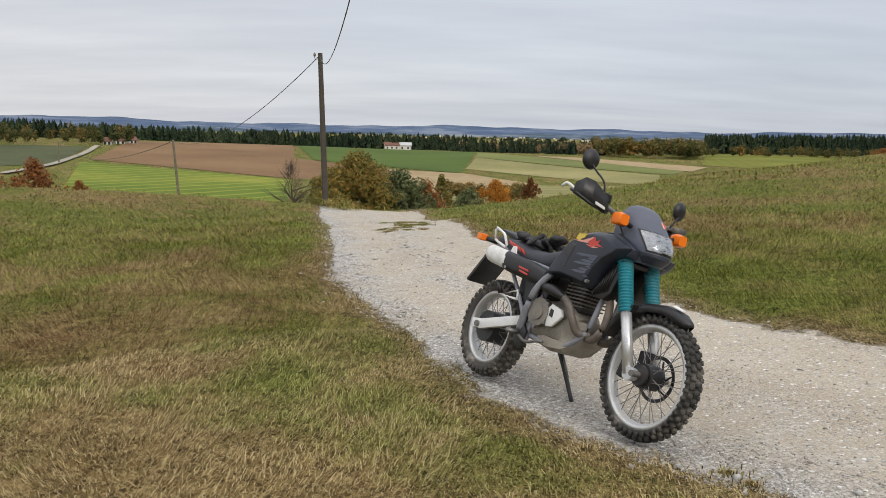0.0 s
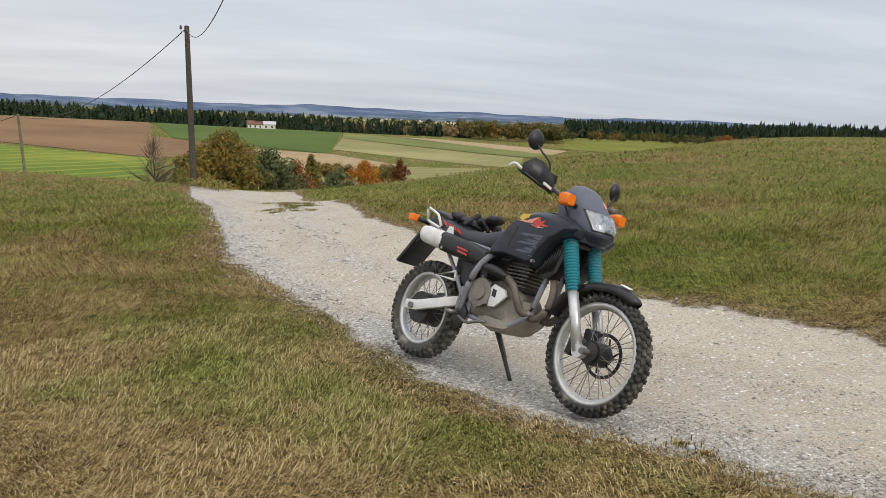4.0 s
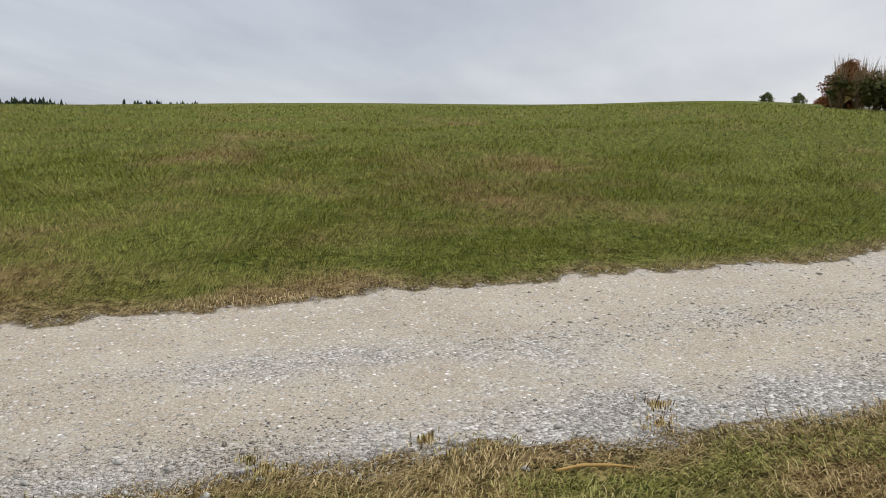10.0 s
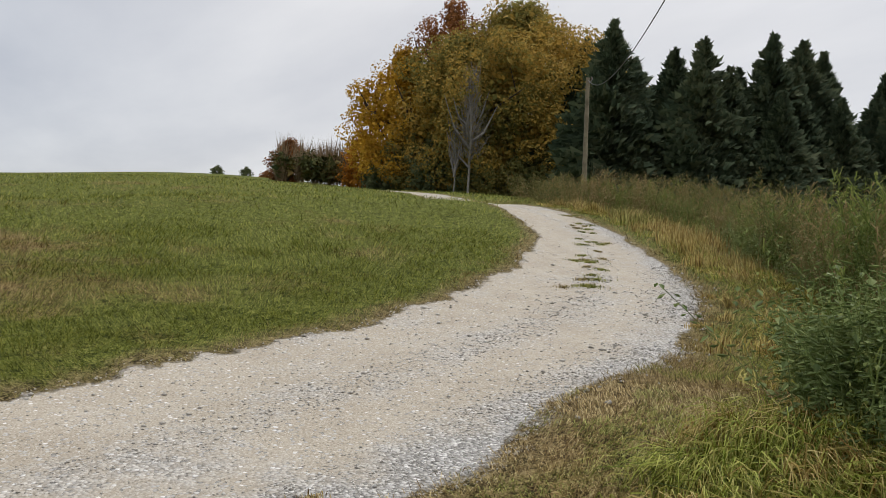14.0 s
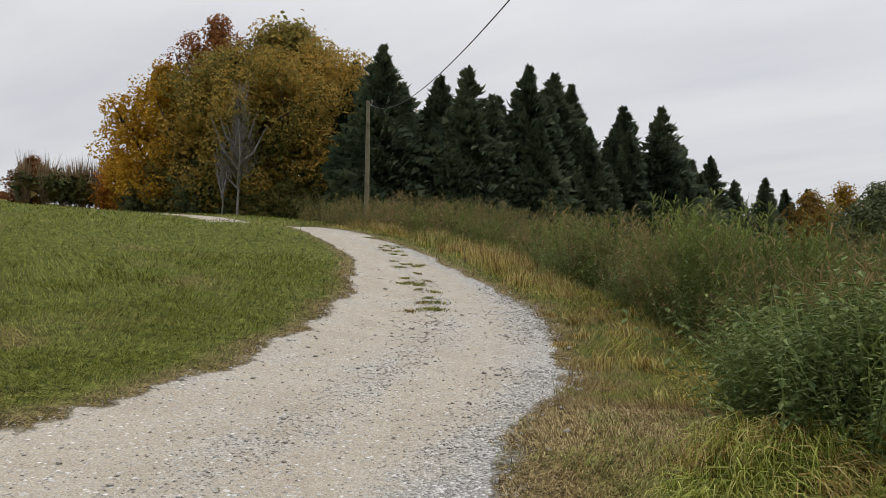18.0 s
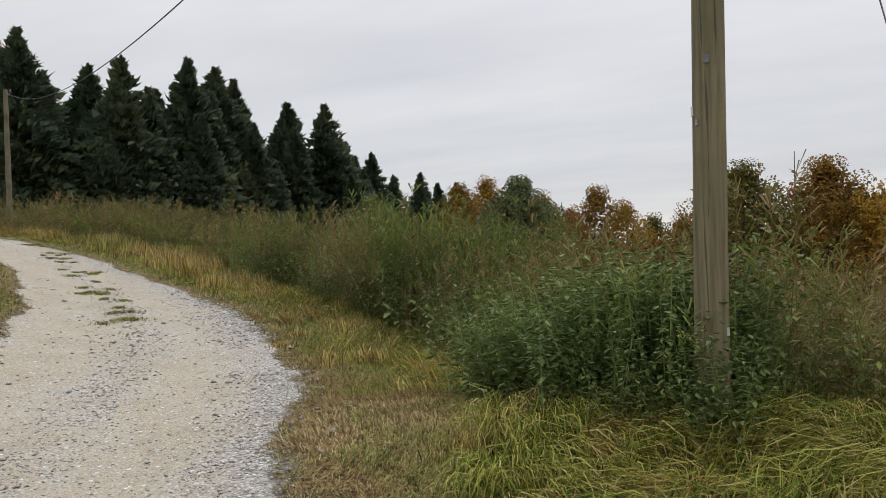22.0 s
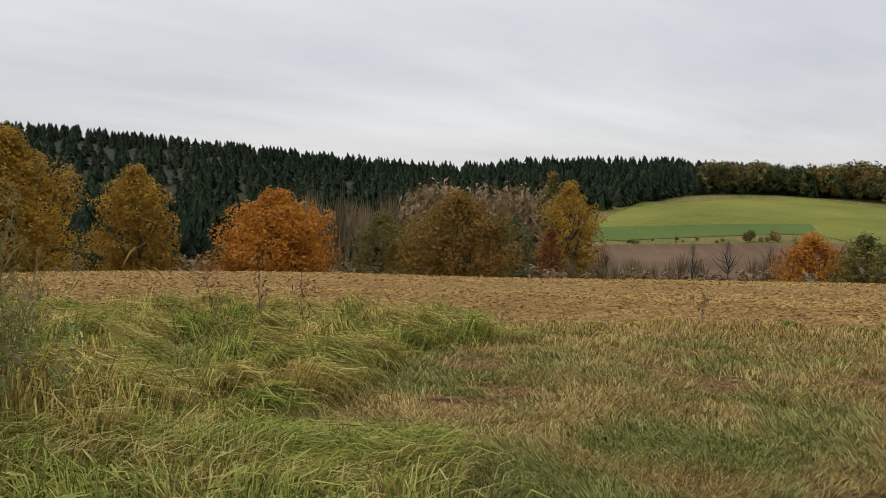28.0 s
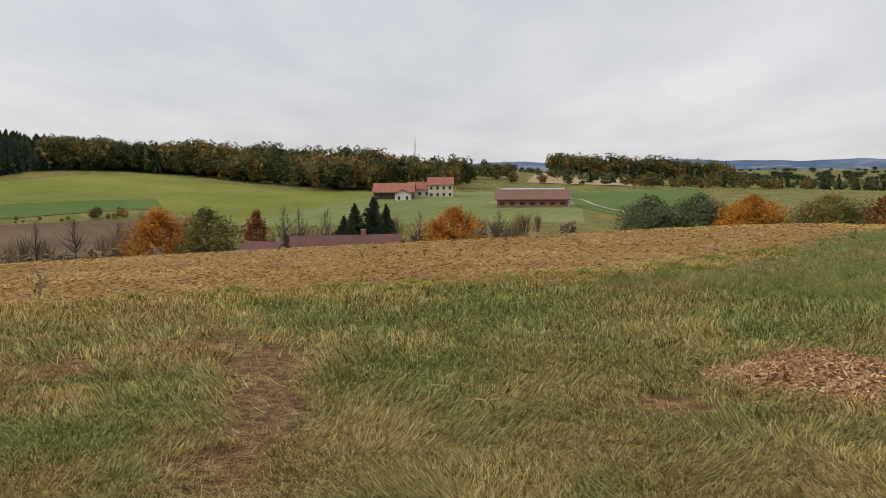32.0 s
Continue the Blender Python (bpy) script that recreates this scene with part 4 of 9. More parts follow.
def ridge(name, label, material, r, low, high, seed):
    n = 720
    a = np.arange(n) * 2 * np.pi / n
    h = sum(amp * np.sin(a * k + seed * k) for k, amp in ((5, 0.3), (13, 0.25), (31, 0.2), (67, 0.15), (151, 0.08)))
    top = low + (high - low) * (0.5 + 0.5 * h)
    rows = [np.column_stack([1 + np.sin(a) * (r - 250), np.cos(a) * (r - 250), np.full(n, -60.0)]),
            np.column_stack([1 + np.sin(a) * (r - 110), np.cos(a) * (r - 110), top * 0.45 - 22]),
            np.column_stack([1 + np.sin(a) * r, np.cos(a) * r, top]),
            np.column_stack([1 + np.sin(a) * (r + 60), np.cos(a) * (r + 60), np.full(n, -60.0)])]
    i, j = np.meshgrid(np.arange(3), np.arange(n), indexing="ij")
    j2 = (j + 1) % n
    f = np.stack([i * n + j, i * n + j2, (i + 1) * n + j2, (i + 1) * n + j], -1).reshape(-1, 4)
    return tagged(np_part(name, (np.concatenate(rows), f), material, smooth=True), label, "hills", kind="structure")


ridge("backdrop", "long ridge on the horizon, haze blue put into its colour", RIDGE_FAR, 4500, -14, 22, 1.0)
ridge("backdrop_2", "wooded lowland hills with haze put into their colour", RIDGE_MID, 3700, -40, -12, 2.3)

# ---- trees, poles and farms of the middle distance ----
BARK = plain("rough_bark", (0.045, 0.036, 0.027), (0.10, 0.082, 0.062), 3.0, 0.95, 0, 0.5, 14, dirt=((0.09, 0.10, 0.06), 0.5))
BIRCH_BARK = plain("pale_birch_bark", (0.15, 0.138, 0.118), (0.27, 0.252, 0.222), 2.0, 0.9, 0, 0.3, 9, dirt=((0.05, 0.045, 0.04), 0.6))
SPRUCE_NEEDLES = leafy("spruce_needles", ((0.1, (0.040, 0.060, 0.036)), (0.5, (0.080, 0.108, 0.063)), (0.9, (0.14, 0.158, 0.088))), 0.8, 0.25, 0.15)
OAK_LEAVES = leafy("turning_oak_leaves", ((0.05, (0.13, 0.135, 0.040)), (0.35, (0.26, 0.22, 0.058)), (0.6, (0.37, 0.25, 0.055)), (0.9, (0.48, 0.31, 0.068))), 0.7, 0.35, 0.10)
OLIVE_LEAVES = leafy("olive_autumn_leaves", ((0.05, (0.075, 0.09, 0.03)), (0.45, (0.155, 0.15, 0.045)), (0.75, (0.23, 0.175, 0.045)), (0.95, (0.33, 0.19, 0.045))), 0.7, 0.3, 0.12)
YELLOW_LEAVES = leafy("yellow_maple_leaves", ((0.05, (0.24, 0.14, 0.025)), (0.4, (0.42, 0.24, 0.028)), (0.7, (0.56, 0.33, 0.034)), (0.95, (0.65, 0.42, 0.055))), 0.7, 0.35, 0.12)
ORANGE_LEAVES = leafy("orange_beech_leaves", ((0.05, (0.22, 0.095, 0.022)), (0.4, (0.40, 0.165, 0.026)), (0.7, (0.52, 0.23, 0.032)), (0.95, (0.60, 0.32, 0.045))), 0.7, 0.35, 0.12)
OCHRE_LEAVES = leafy("ochre_oak_leaves", ((0.05, (0.17, 0.105, 0.026)), (0.4, (0.31, 0.185, 0.030)), (0.7, (0.41, 0.25, 0.036)), (0.95, (0.50, 0.33, 0.05))), 0.7, 0.35, 0.12)
BROWN_LEAVES = leafy("brown_oak_leaves", ((0.05, (0.10, 0.075, 0.022)), (0.4, (0.20, 0.125, 0.03)), (0.7, (0.29, 0.165, 0.036)), (0.95, (0.36, 0.21, 0.045))), 0.7, 0.3, 0.12)
RUSSET_LEAVES = leafy("russet_leaves", ((0.05, (0.12, 0.055, 0.026)), (0.5, (0.23, 0.095, 0.034)), (0.95, (0.35, 0.15, 0.045))), 0.7, 0.3, 0.12)
SHRUB_LEAVES = leafy("grey_green_shrub_leaves", ((0.05, (0.07, 0.09, 0.04)), (0.5, (0.125, 0.145, 0.065)), (0.95, (0.20, 0.21, 0.095))), 0.75, 0.25, 0.2)


def limb_paths(rng, h, w, base, count, lean=0.0):
    """Tubes for the limbs of a crown of width w that begins at the height base."""
    out = []
    for k in range(count):
        a = k * 2.4 + rng.random()
        z0 = base * rng.uniform(0.65, 1.0) + (h - base) * 0.45 * k / count
        reach = w * 0.5 * rng.uniform(0.5, 0.9)
        end = np.array([math.cos(a) * reach, math.sin(a) * reach, z0 + (h - z0) * rng.uniform(0.35, 0.75)])
        start = np.array([0, 0, z0])
        mid = start * 0.5 + end * 0.5 + rng.normal(size=3) * 0.06 * w + np.array([0, 0, -0.04 * h])
        path = np.array([start, start * 0.4 + mid * 0.6, mid, mid * 0.45 + end * 0.55, end])
        rad = 0.016 * h * rng.uniform(0.6, 1.0)
        out.append(tube(path, rad * np.array([1, 0.8, 0.6, 0.35, 0.12]), 5))
    return out


def leaf_quads(rng, centres, size, flat=0.0, out=None, loose=0.7):
    """A small leaf spray at every centre, lying across the direction out where one is given."""
    n = len(centres)
    if out is None:
        u = rng.normal(size=(n, 3)); u[:, 2] *= 1 - flat
        u /= np.linalg.norm(u, axis=1, keepdims=True)
        w = np.cross(u, rng.normal(size=(n, 3)))
    else:
        face = out / (np.linalg.norm(out, axis=1, keepdims=True) + 1e-9) + rng.normal(size=(n, 3)) * loose + np.array([0, 0, 0.25])
        u = np.cross(face, rng.normal(size=(n, 3)))
        u /= np.linalg.norm(u, axis=1, keepdims=True) + 1e-9
        w = np.cross(face, u)
    w /= np.linalg.norm(w, axis=1, keepdims=True) + 1e-9
    s = size * rng.uniform(0.6, 1.3, (n, 1))
    return np.stack([centres - u * s * 0.6, centres + w * s * 0.42, centres + u * s * 0.7, centres - w * s * 0.42], 1)


def broadleaf(name, at, h, w, material, label, seed, leaves=5000, size=0.34, base=0.22, bark=None, square=1.0, gaps=0.25, bare=False, sink=0.2):
    """A broadleaf tree: tapered trunk and limbs, a crown of many leaf sprays in uneven clumps."""
    rng = np.random.default_rng(seed)
    leaves, size = int(leaves * 1.6), size * 0.68
    ob = thing(name, ground_at(at[0], at[1], sink), label, "tree")
    bow = rng.normal(size=2) * 0.02 * h
    trunk_path = np.array([[0, 0, 0], [bow[0] * 0.4, bow[1] * 0.4, h * 0.25], [bow[0], bow[1], h * 0.5], [bow[0] * 0.5, bow[1] * 0.5, h * 0.82]])
    limbs = limb_paths(rng, h, w, h * base, 9)
    np_part("trunk", joined([tube(trunk_path, 0.024 * h * np.array([1.25, 0.8, 0.55, 0.12]), 8), *limbs]), bark or BARK, ob, smooth=True)
    clumps = max(26, int(130 * (w / 12) ** 0.8 * max(1.0, h / w) ** 0.5))
    u = (np.arange(clumps) + rng.random(clumps)) / clumps
    girth = np.clip(1 - np.abs(2 * (u * 0.88 + 0.12) - 0.82) ** 2.6, 0.02, 1) ** 0.5
    a = np.arange(clumps) * 2.39996 + rng.random(clumps) * 0.9
    rad = rng.uniform(0.12, 1.0, clumps) ** 0.45 * girth * w * 0.46 * rng.uniform(0.86, 1.06, clumps)
    centres = np.column_stack([np.cos(a) * rad, np.sin(a) * rad, h * base + u * (h * (1 - base) - w * 0.03)])
    csize = w * rng.uniform(0.062, 0.118, clumps) * (12 / max(w, 6)) ** 0.25 * (1 - gaps * 0.35)
    which = rng.choice(clumps, leaves, p=csize ** 2 / (csize ** 2).sum())
    e = rng.normal(size=(leaves, 3)); e /= np.linalg.norm(e, axis=1, keepdims=True)
    e[:, 2] = e[:, 2] * 0.8 + 0.12
    pts = centres[which] + e * (csize[which] * rng.uniform(0.45, 1.0, leaves) ** 0.5)[:, None]
    strays = rng.random(leaves) < 0.006
    pts[strays] += rng.normal(size=(strays.sum(), 3)) * min(w * 0.04, 0.35)
    pts[:, 2] = np.maximum(pts[:, 2], 0.25)
    core = centres[rng.integers(clumps, size=leaves // 4)] * np.array([0.72, 0.72, 0.94]) + rng.normal(size=(leaves // 4, 3)) * w * 0.05 * (1 - gaps)
    core[:, 2] = np.maximum(core[:, 2], 0.3)
    sprays = np.concatenate([leaf_quads(rng, pts, size, out=e + 0.35 * centres[which] / (0.5 * w)), leaf_quads(rng, core, size * 2.2, 0.1)])
    np_part("crown", soup(sprays), material, ob)
    return ob


def bare_tree(name, at, h, w, label, seed, bark=None, twigs=260, thick=0.02, leaves=0, material=None):
    """A leafless tree: stem, limbs and a haze of thin twigs."""
    rng = np.random.default_rng(seed)
    ob = thing(name, ground_at(at[0], at[1], 0.15), label, "tree")
    stem = np.array([[0, 0, 0], [rng.normal() * 0.02 * h, rng.normal() * 0.02 * h, h * 0.4], [rng.normal() * 0.03 * h, rng.normal() * 0.03 * h, h * 0.75], [0, 0, h]])
    np_part("trunk", joined([tube(stem, thick * h * np.array([1, 0.7, 0.35, 0.06]), 7), *limb_paths(rng, h, w, h * 0.3, 9)]), bark or BARK, ob, smooth=True)
    pieces = []
    for k in range(twigs):
        z = h * rng.uniform(0.3, 0.92)
        a, reach = rng.random() * 6.28, w * 0.5 * rng.uniform(0.1, 0.8) * (1.15 - z / h)
        p0 = np.array([math.cos(a) * reach * 0.5, math.sin(a) * reach * 0.5, z])
        p2 = p0 + np.array([math.cos(a) * reach * 0.8, math.sin(a) * reach * 0.8, h * rng.uniform(0.06, 0.2)])
        pieces.append(tube(np.array([p0, (p0 + p2) / 2 + rng.normal(size=3) * 0.02 * h, p2]), 0.0022 * h * np.array([1, 0.6, 0.2]), 3))
    np_part("branchwork", joined(pieces), bark or BARK, ob)
    if leaves:
        pts = rng.normal(size=(leaves, 3)) * np.array([w * 0.22, w * 0.22, h * 0.2]) + np.array([0, 0, h * 0.6])
        np_part("leaves", soup(leaf_quads(rng, pts, 0.22)), material, ob)
    return ob


def spruce(name, h, w, label, seed, tiers=30):
    """A spruce: straight stem, whorls of drooping boughs hung with needles."""
    rng = np.random.default_rng(seed)
    ob = thing(name, (0, 0, 0), label, "tree")
    np_part("trunk", tube(np.array([[0, 0, 0], [0.05, 0, h * 0.5], [0, 0, h]]), np.array([0.014, 0.009, 0.001]) * h, 7), BARK, ob, smooth=True)
    sprays = tiers * 680
    f = rng.random(sprays) ** 1.05
    a0 = rng.integers(0, 9, sprays) * 0.698 + np.floor(f * tiers) * 1.9 + seed
    a = a0 + rng.normal(size=sprays) * 0.16
    tier = np.sin(np.floor(f * tiers) * 12.9 + a0 * 3.1) * 0.5 + 0.5
    L = w * 0.5 * ((1 - f) ** 0.9 * 0.96 + 0.02) * (0.40 + 0.75 * tier) * rng.uniform(0.82, 1.12, sprays)
    u = rng.random(sprays) ** 0.55
    z = h * (0.02 + 0.97 * (f * tiers + 0.8 * np.sin(a0 * 5.3)) / tiers) + (u - 0.5) * L * 0.1
    z -= L * u * u * (0.42 * (1 - f) - 0.35 * f * f)
    c = np.column_stack([np.cos(a) * L * u, np.sin(a) * L * u, z])
    size = (0.16 + 0.055 * L * (1.1 - 0.6 * u)) * rng.uniform(0.6, 1.4, sprays)
    out = np.column_stack([np.cos(a), np.sin(a), -0.35 + 0.9 * f]) + rng.normal(size=(sprays, 3)) * 0.35
    side = np.cross(out, np.array([0, 0, 1.0])) + rng.normal(size=(sprays, 3)) * 0.4
    size = size[:, None]
    quads = np.stack([c - out * size - side * size * 0.35, c + out * size * 1.3, c + side * size * 0.55 - np.array([0, 0, 1.0]) * size * rng.uniform(0.4, 1.7, (sprays, 1))], 1)
    leader = np.array([[[-0.1, 0, h * 0.95], [0.1, 0, h * 0.95], [0, 0, h * 1.02]], [[0, -0.1, h * 0.95], [0, 0.1, h * 0.95], [0, 0, h * 1.02]]])
    quads = np.concatenate([quads, leader])
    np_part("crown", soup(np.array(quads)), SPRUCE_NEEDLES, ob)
    return ob


# -- the old trees at the bend --
broadleaf("oak_tree", (88.2, -59.0), 24.6, 35, OAK_LEAVES, "huge old oak turning from green to ochre", 21, 64000, 0.40, 0.04, gaps=0.1)
broadleaf("oak_tree", (89.0, -51.0), 19.5, 18, OAK_LEAVES, "lower ochre oak beside the huge oak", 40, 16000, 0.40, 0.05, gaps=0.1)
broadleaf("maple_tree", (94.7, -46.0), 18.2, 17, YELLOW_LEAVES, "bright yellow maple at the edge of the wood", 22, 9500, 0.42, 0.1)
broadleaf("beech_tree", (97.5, -54.5), 26.6, 18, RUSSET_LEAVES, "tall dark russet tree behind the oak", 23, 6500, 0.42, 0.3, gaps=0.6)
broadleaf("orange_tree", (93.0, -50.0), 18.0, 11, ORANGE_LEAVES, "rusty orange tree between oak and maple", 24, 5500, 0.4, 0.1)
broadleaf("low_maple", (90.5, -45.5), 9.5, 9, OLIVE_LEAVES, "small olive and yellow tree under the maple", 25, 4200, 0.36, 0.05)
broadleaf("orange_bush", (101.0, -43.5), 8.0, 7, ORANGE_LEAVES, "rust-coloured bush beside the maple", 26, 2600, 0.34, 0.03)
broadleaf("round_bush", (114.2, -37.7), 6.2, 7, RUSSET_LEAVES, "round dark russet bush on the skyline", 27, 2200, 0.36, 0.03)
broadleaf("willow_bush", (87.0, -46.0), 6.4, 6, SHRUB_LEAVES, "grey-green willow bush at the wood's edge", 28, 2800, 0.3, 0.02)
broadleaf("elder_bush", (78.5, -53.0), 5.0, 6.5, OLIVE_LEAVES, "low olive bush under the oak", 29, 2600, 0.3, 0.02)
broadleaf("hazel_bush", (77.0, -57.5), 7.5, 8, OLIVE_LEAVES, "hazel bush on the shady side of the oak", 30, 3200, 0.32, 0.02)
broadleaf("dark_bush", (94.0, -43.5), 4.2, 7, SHRUB_LEAVES, "dark bush under the yellow maple", 31, 2200, 0.32, 0.02)
broadleaf("undergrowth", (84.5, -50.5), 4.5, 9, SHRUB_LEAVES, "dark undergrowth in the shade of the oak", 35, 2600, 0.32, 0.02)
broadleaf("undergrowth", (91.0, -52.0), 6.0, 9, OLIVE_LEAVES, "dense undergrowth between the old trees", 36, 2600, 0.32, 0.02)
broadleaf("undergrowth", (80.5, -50.0), 3.6, 6, OLIVE_LEAVES, "low brush at the foot of the birch", 37, 1800, 0.3, 0.02)
broadleaf("undergrowth", (98.0, -48.0), 6.5, 10, RUSSET_LEAVES, "russet undergrowth behind the maple", 38, 2600, 0.34, 0.02)
broadleaf("undergrowth", (88.0, -58.0), 7.0, 12, SHRUB_LEAVES, "dark undergrowth behind the oak", 39, 2800, 0.34, 0.02)
broadleaf("verge_bush", (86.5, -49.5), 3.6, 7, OLIVE_LEAVES, "dark brush below the oak", 32, 2000, 0.3, 0.02)
bare_tree("birch_tree", (79.5, -47.0), 14.0, 7.5, "slim leafless birch with a pale trunk", 33, BIRCH_BARK, 420, 0.011)
bare_tree("birch_sapling", (80.5, -45.7), 8.5, 2.5, "thin pale birch sapling", 34, BIRCH_BARK, 120, 0.009)

# -- the spruce wood --
SPRUCE_SORTS = [spruce("spruce_tree", 18.0, 14.0, "tall dark green spruce", 41), spruce("spruce_tree", 18.0, 15.5, "broad dark green spruce with hanging boughs", 42, 27),
                spruce("spruce_tree", 18.0, 12.5, "slender dark green spruce", 43, 34)]
SPRUCE_SPOTS = ((78.7, -62.4, 20.0), (63.0, -53.1, 18.3), (66.0, -56.5, 15.0), (60.4, -58.7, 16.4), (55.6, -57.7, 16.7), (57.3, -64.3, 15.3), (53.7, -64.6, 18.3),
                (54.0, -69.4, 18.5), (53.7, -72.1, 18.1), (51.8, -79.5, 17.2), (46.7, -79.0, 17.0), (48.6, -87.1, 14.4), (52.3, -102.0, 15.4), (55.9, -117.0, 14.1),
                (55.9, -127.9, 16.2), (56.8, -138.3, 15.7), (57.0, -148.9, 17.1), (58.5, -62.0, 13.5), (50.5, -62.5, 12.5), (49.5, -69.5, 13.0), (47.5, -74.0, 13.5),
                (61.5, -66.0, 14.5), (68.5, -61.0, 16.0), (44.5, -84.0, 11.0), (53.0, -60.0, 11.0), (71.5, -57.0, 12.0), (60.0, -55.0, 10.0), (42.5, -77.0, 9.5), (57.0, -75.0, 15.0),
                (72.5, -64.5, 17.5), (66.5, -65.0, 17.0), (63.5, -61.5, 16.5), (59.5, -70.5, 16.0), (50.0, -92.5, 13.5), (54.5, -96.0, 14.0), (58.0, -108.0, 13.5), (54.0, -123.0, 14.0),
                (70.0, -68.5, 17.5), (56.0, -84.0, 15.5), (52.5, -66.5, 15.5), (55.0, -60.5, 14.5), (47.5, -70.5, 9.0), (58.0, -133.0, 14.0), (59.0, -144.0, 15.0))
for i, (x, y, h) in enumerate(SPRUCE_SPOTS):
    s = SPRUCE_SORTS[i % 3]
    m = Matrix.Translation(ground_at(x, y, 0.2)) @ Matrix.Rotation(i * 1.7, 4, "Z") @ Matrix.Scale(1.0 * h / 18.0, 4)
    if i < 3:
        s.matrix_basis = m
        tagged(s, group="spruces at the bend")
    else:
        c = copy_thing(SPRUCE_SORTS[i % 3], m)
        c.matrix_basis = m
        tagged(c, group="spruces at the bend")

broadleaf("ash_tree", (22.2, -70.9), 10.1, 9.5, SHRUB_LEAVES, "round green-brown tree behind the weeds", 51, 7500, 0.30, 0.04, gaps=0.05)
for k in range(15):
    x, y = polar(-159.5 - 1.9 * k, 142 + 26 * ((k * 7) % 5) / 5)
    russet = broadleaf("slope_tree", (x, y), 15.5 + 4.0 * ((k * 3) % 4) / 4, 15.5, (BROWN_LEAVES, OCHRE_LEAVES, OLIVE_LEAVES, BROWN_LEAVES, RUSSET_LEAVES)[k % 5], "brown autumn tree on the slope behind the weeds", 300 + k, 4300, 0.42, 0.06)
    tagged(russet, group="brown trees on the slope")
broadleaf("young_willow", (33.0, -62.0), 6.0, 7, SHRUB_LEAVES, "grey-green willow below the spruces", 52, 2500, 0.3, 0.03)
# -- autumn trees below the stubble --
broadleaf("oak_tree", (3.5, -84.0), 14.2, 14.5, OLIVE_LEAVES, "half bare oak with olive leaves", 61, 8000, 0.34, 0.06, gaps=0.3)
broadleaf("oak_tree", (-4.2, -86.8), 15.2, 15, BROWN_LEAVES, "olive brown oak with a ragged top", 62, 8500, 0.34, 0.06, gaps=0.3)
broadleaf("beech_tree", (-13.1, -82.7), 15.0, 17, OCHRE_LEAVES, "rusty ochre beech below the stubble field", 63, 9500, 0.36, 0.05)
broadleaf("beech_tree", (-21.8, -83.8), 14.4, 16, OCHRE_LEAVES, "golden oak below the stubble field", 64, 8500, 0.36, 0.04)
broadleaf("linden_tree", (-35.3, -86.5), 12.8, 10.5, OCHRE_LEAVES, "slim golden linden with a gap in its crown", 65, 4600, 0.34, 0.06)
broadleaf("beech_tree", (-45.8, -75.5), 9.9, 16, ORANGE_LEAVES, "broad round orange beech", 66, 8000, 0.36, 0.03)
broadleaf("brown_tree", (-64.0, -80.0), 9.6, 12, OLIVE_LEAVES, "brownish tree losing its leaves", 67, 2600, 0.34, 0.05, gaps=0.7)
broadleaf("oak_tree", (-68.5, -70.8), 11.6, 17, BROWN_LEAVES, "broad brown and ochre oak", 68, 7500, 0.36, 0.03)
broadleaf("yellow_poplar", (-138.0, -108.0), 22.0, 17, OCHRE_LEAVES, "fading golden poplar in the valley", 69, 4200, 0.5, 0.1, gaps=0.4)
broadleaf("poplar_tree", (-146.0, -119.0), 25.0, 12, OLIVE_LEAVES, "thinning poplar in the valley", 70, 2000, 0.55, 0.1, gaps=0.7)
broadleaf("russet_bush", (-112.0, -92.0), 11.5, 6, RUSSET_LEAVES, "small russet tree at the valley's edge", 71, 1500, 0.4, 0.05)
broadleaf("valley_tree", (-104.0, -93.0), 13.0, 8, SHRUB_LEAVES, "grey-green willow in the valley", 79, 2200, 0.42, 0.05)
broadleaf("valley_tree", (-140.5, -58.0), 10.6, 15, ORANGE_LEAVES, "russet and gold trees along the stream", 72, 3200, 0.45, 0.03)
broadleaf("valley_tree", (-138.0, -48.5), 10.2, 14, OLIVE_LEAVES, "olive gold tree along the stream", 73, 2600, 0.45, 0.03)
broadleaf("valley_tree", (-139.0, -40.0), 9.5, 6, RUSSET_LEAVES, "thin russet tree along the stream", 80, 1300, 0.42, 0.05, gaps=0.6)
broadleaf("valley_tree", (-138.7, -5.8), 8.2, 12, ORANGE_LEAVES, "small orange tree below the farm", 74, 2200, 0.42, 0.03)
broadleaf("valley_bush", (-195.0, 38.0), 8.5, 19, SHRUB_LEAVES, "grey-green thicket beside the field", 75, 3600, 0.5, 0.02)
broadleaf("valley_bush", (-194.0, 49.5), 8.6, 18, SHRUB_LEAVES, "dense dark thicket beside the field", 81, 3600, 0.5, 0.02)
broadleaf("valley_bush", (-184.0, 58.5), 8.0, 18, ORANGE_LEAVES, "orange autumn thicket beside the field", 76, 3600, 0.5, 0.02)
broadleaf("valley_bush", (-176.0, 72.0), 7.6, 19, OLIVE_LEAVES, "olive thicket at the field edge", 77, 3400, 0.5, 0.02)
broadleaf("valley_bush", (-172.0, 82.0), 7.4, 15, RUSSET_LEAVES, "dark russet thicket beside the field", 78, 1600, 0.5, 0.02)
for k, (x, y, h) in enumerate(((-137.5, -22.5, 11.0), (-139.0, -19.5, 12.2), (-136.5, -17.0, 10.4), (-141.0, -25.0, 9.0))):
    m = Matrix.Translation(ground_at(x, y, 0.2)) @ Matrix.Rotation(k, 4, "Z") @ Matrix.Scale(0.86 * h / 18.0, 4)
    c = copy_thing(SPRUCE_SORTS[k % 3], m); c.matrix_basis = m
    tagged(c, "dark spruce in the valley below the farm", group="spruces in the valley")
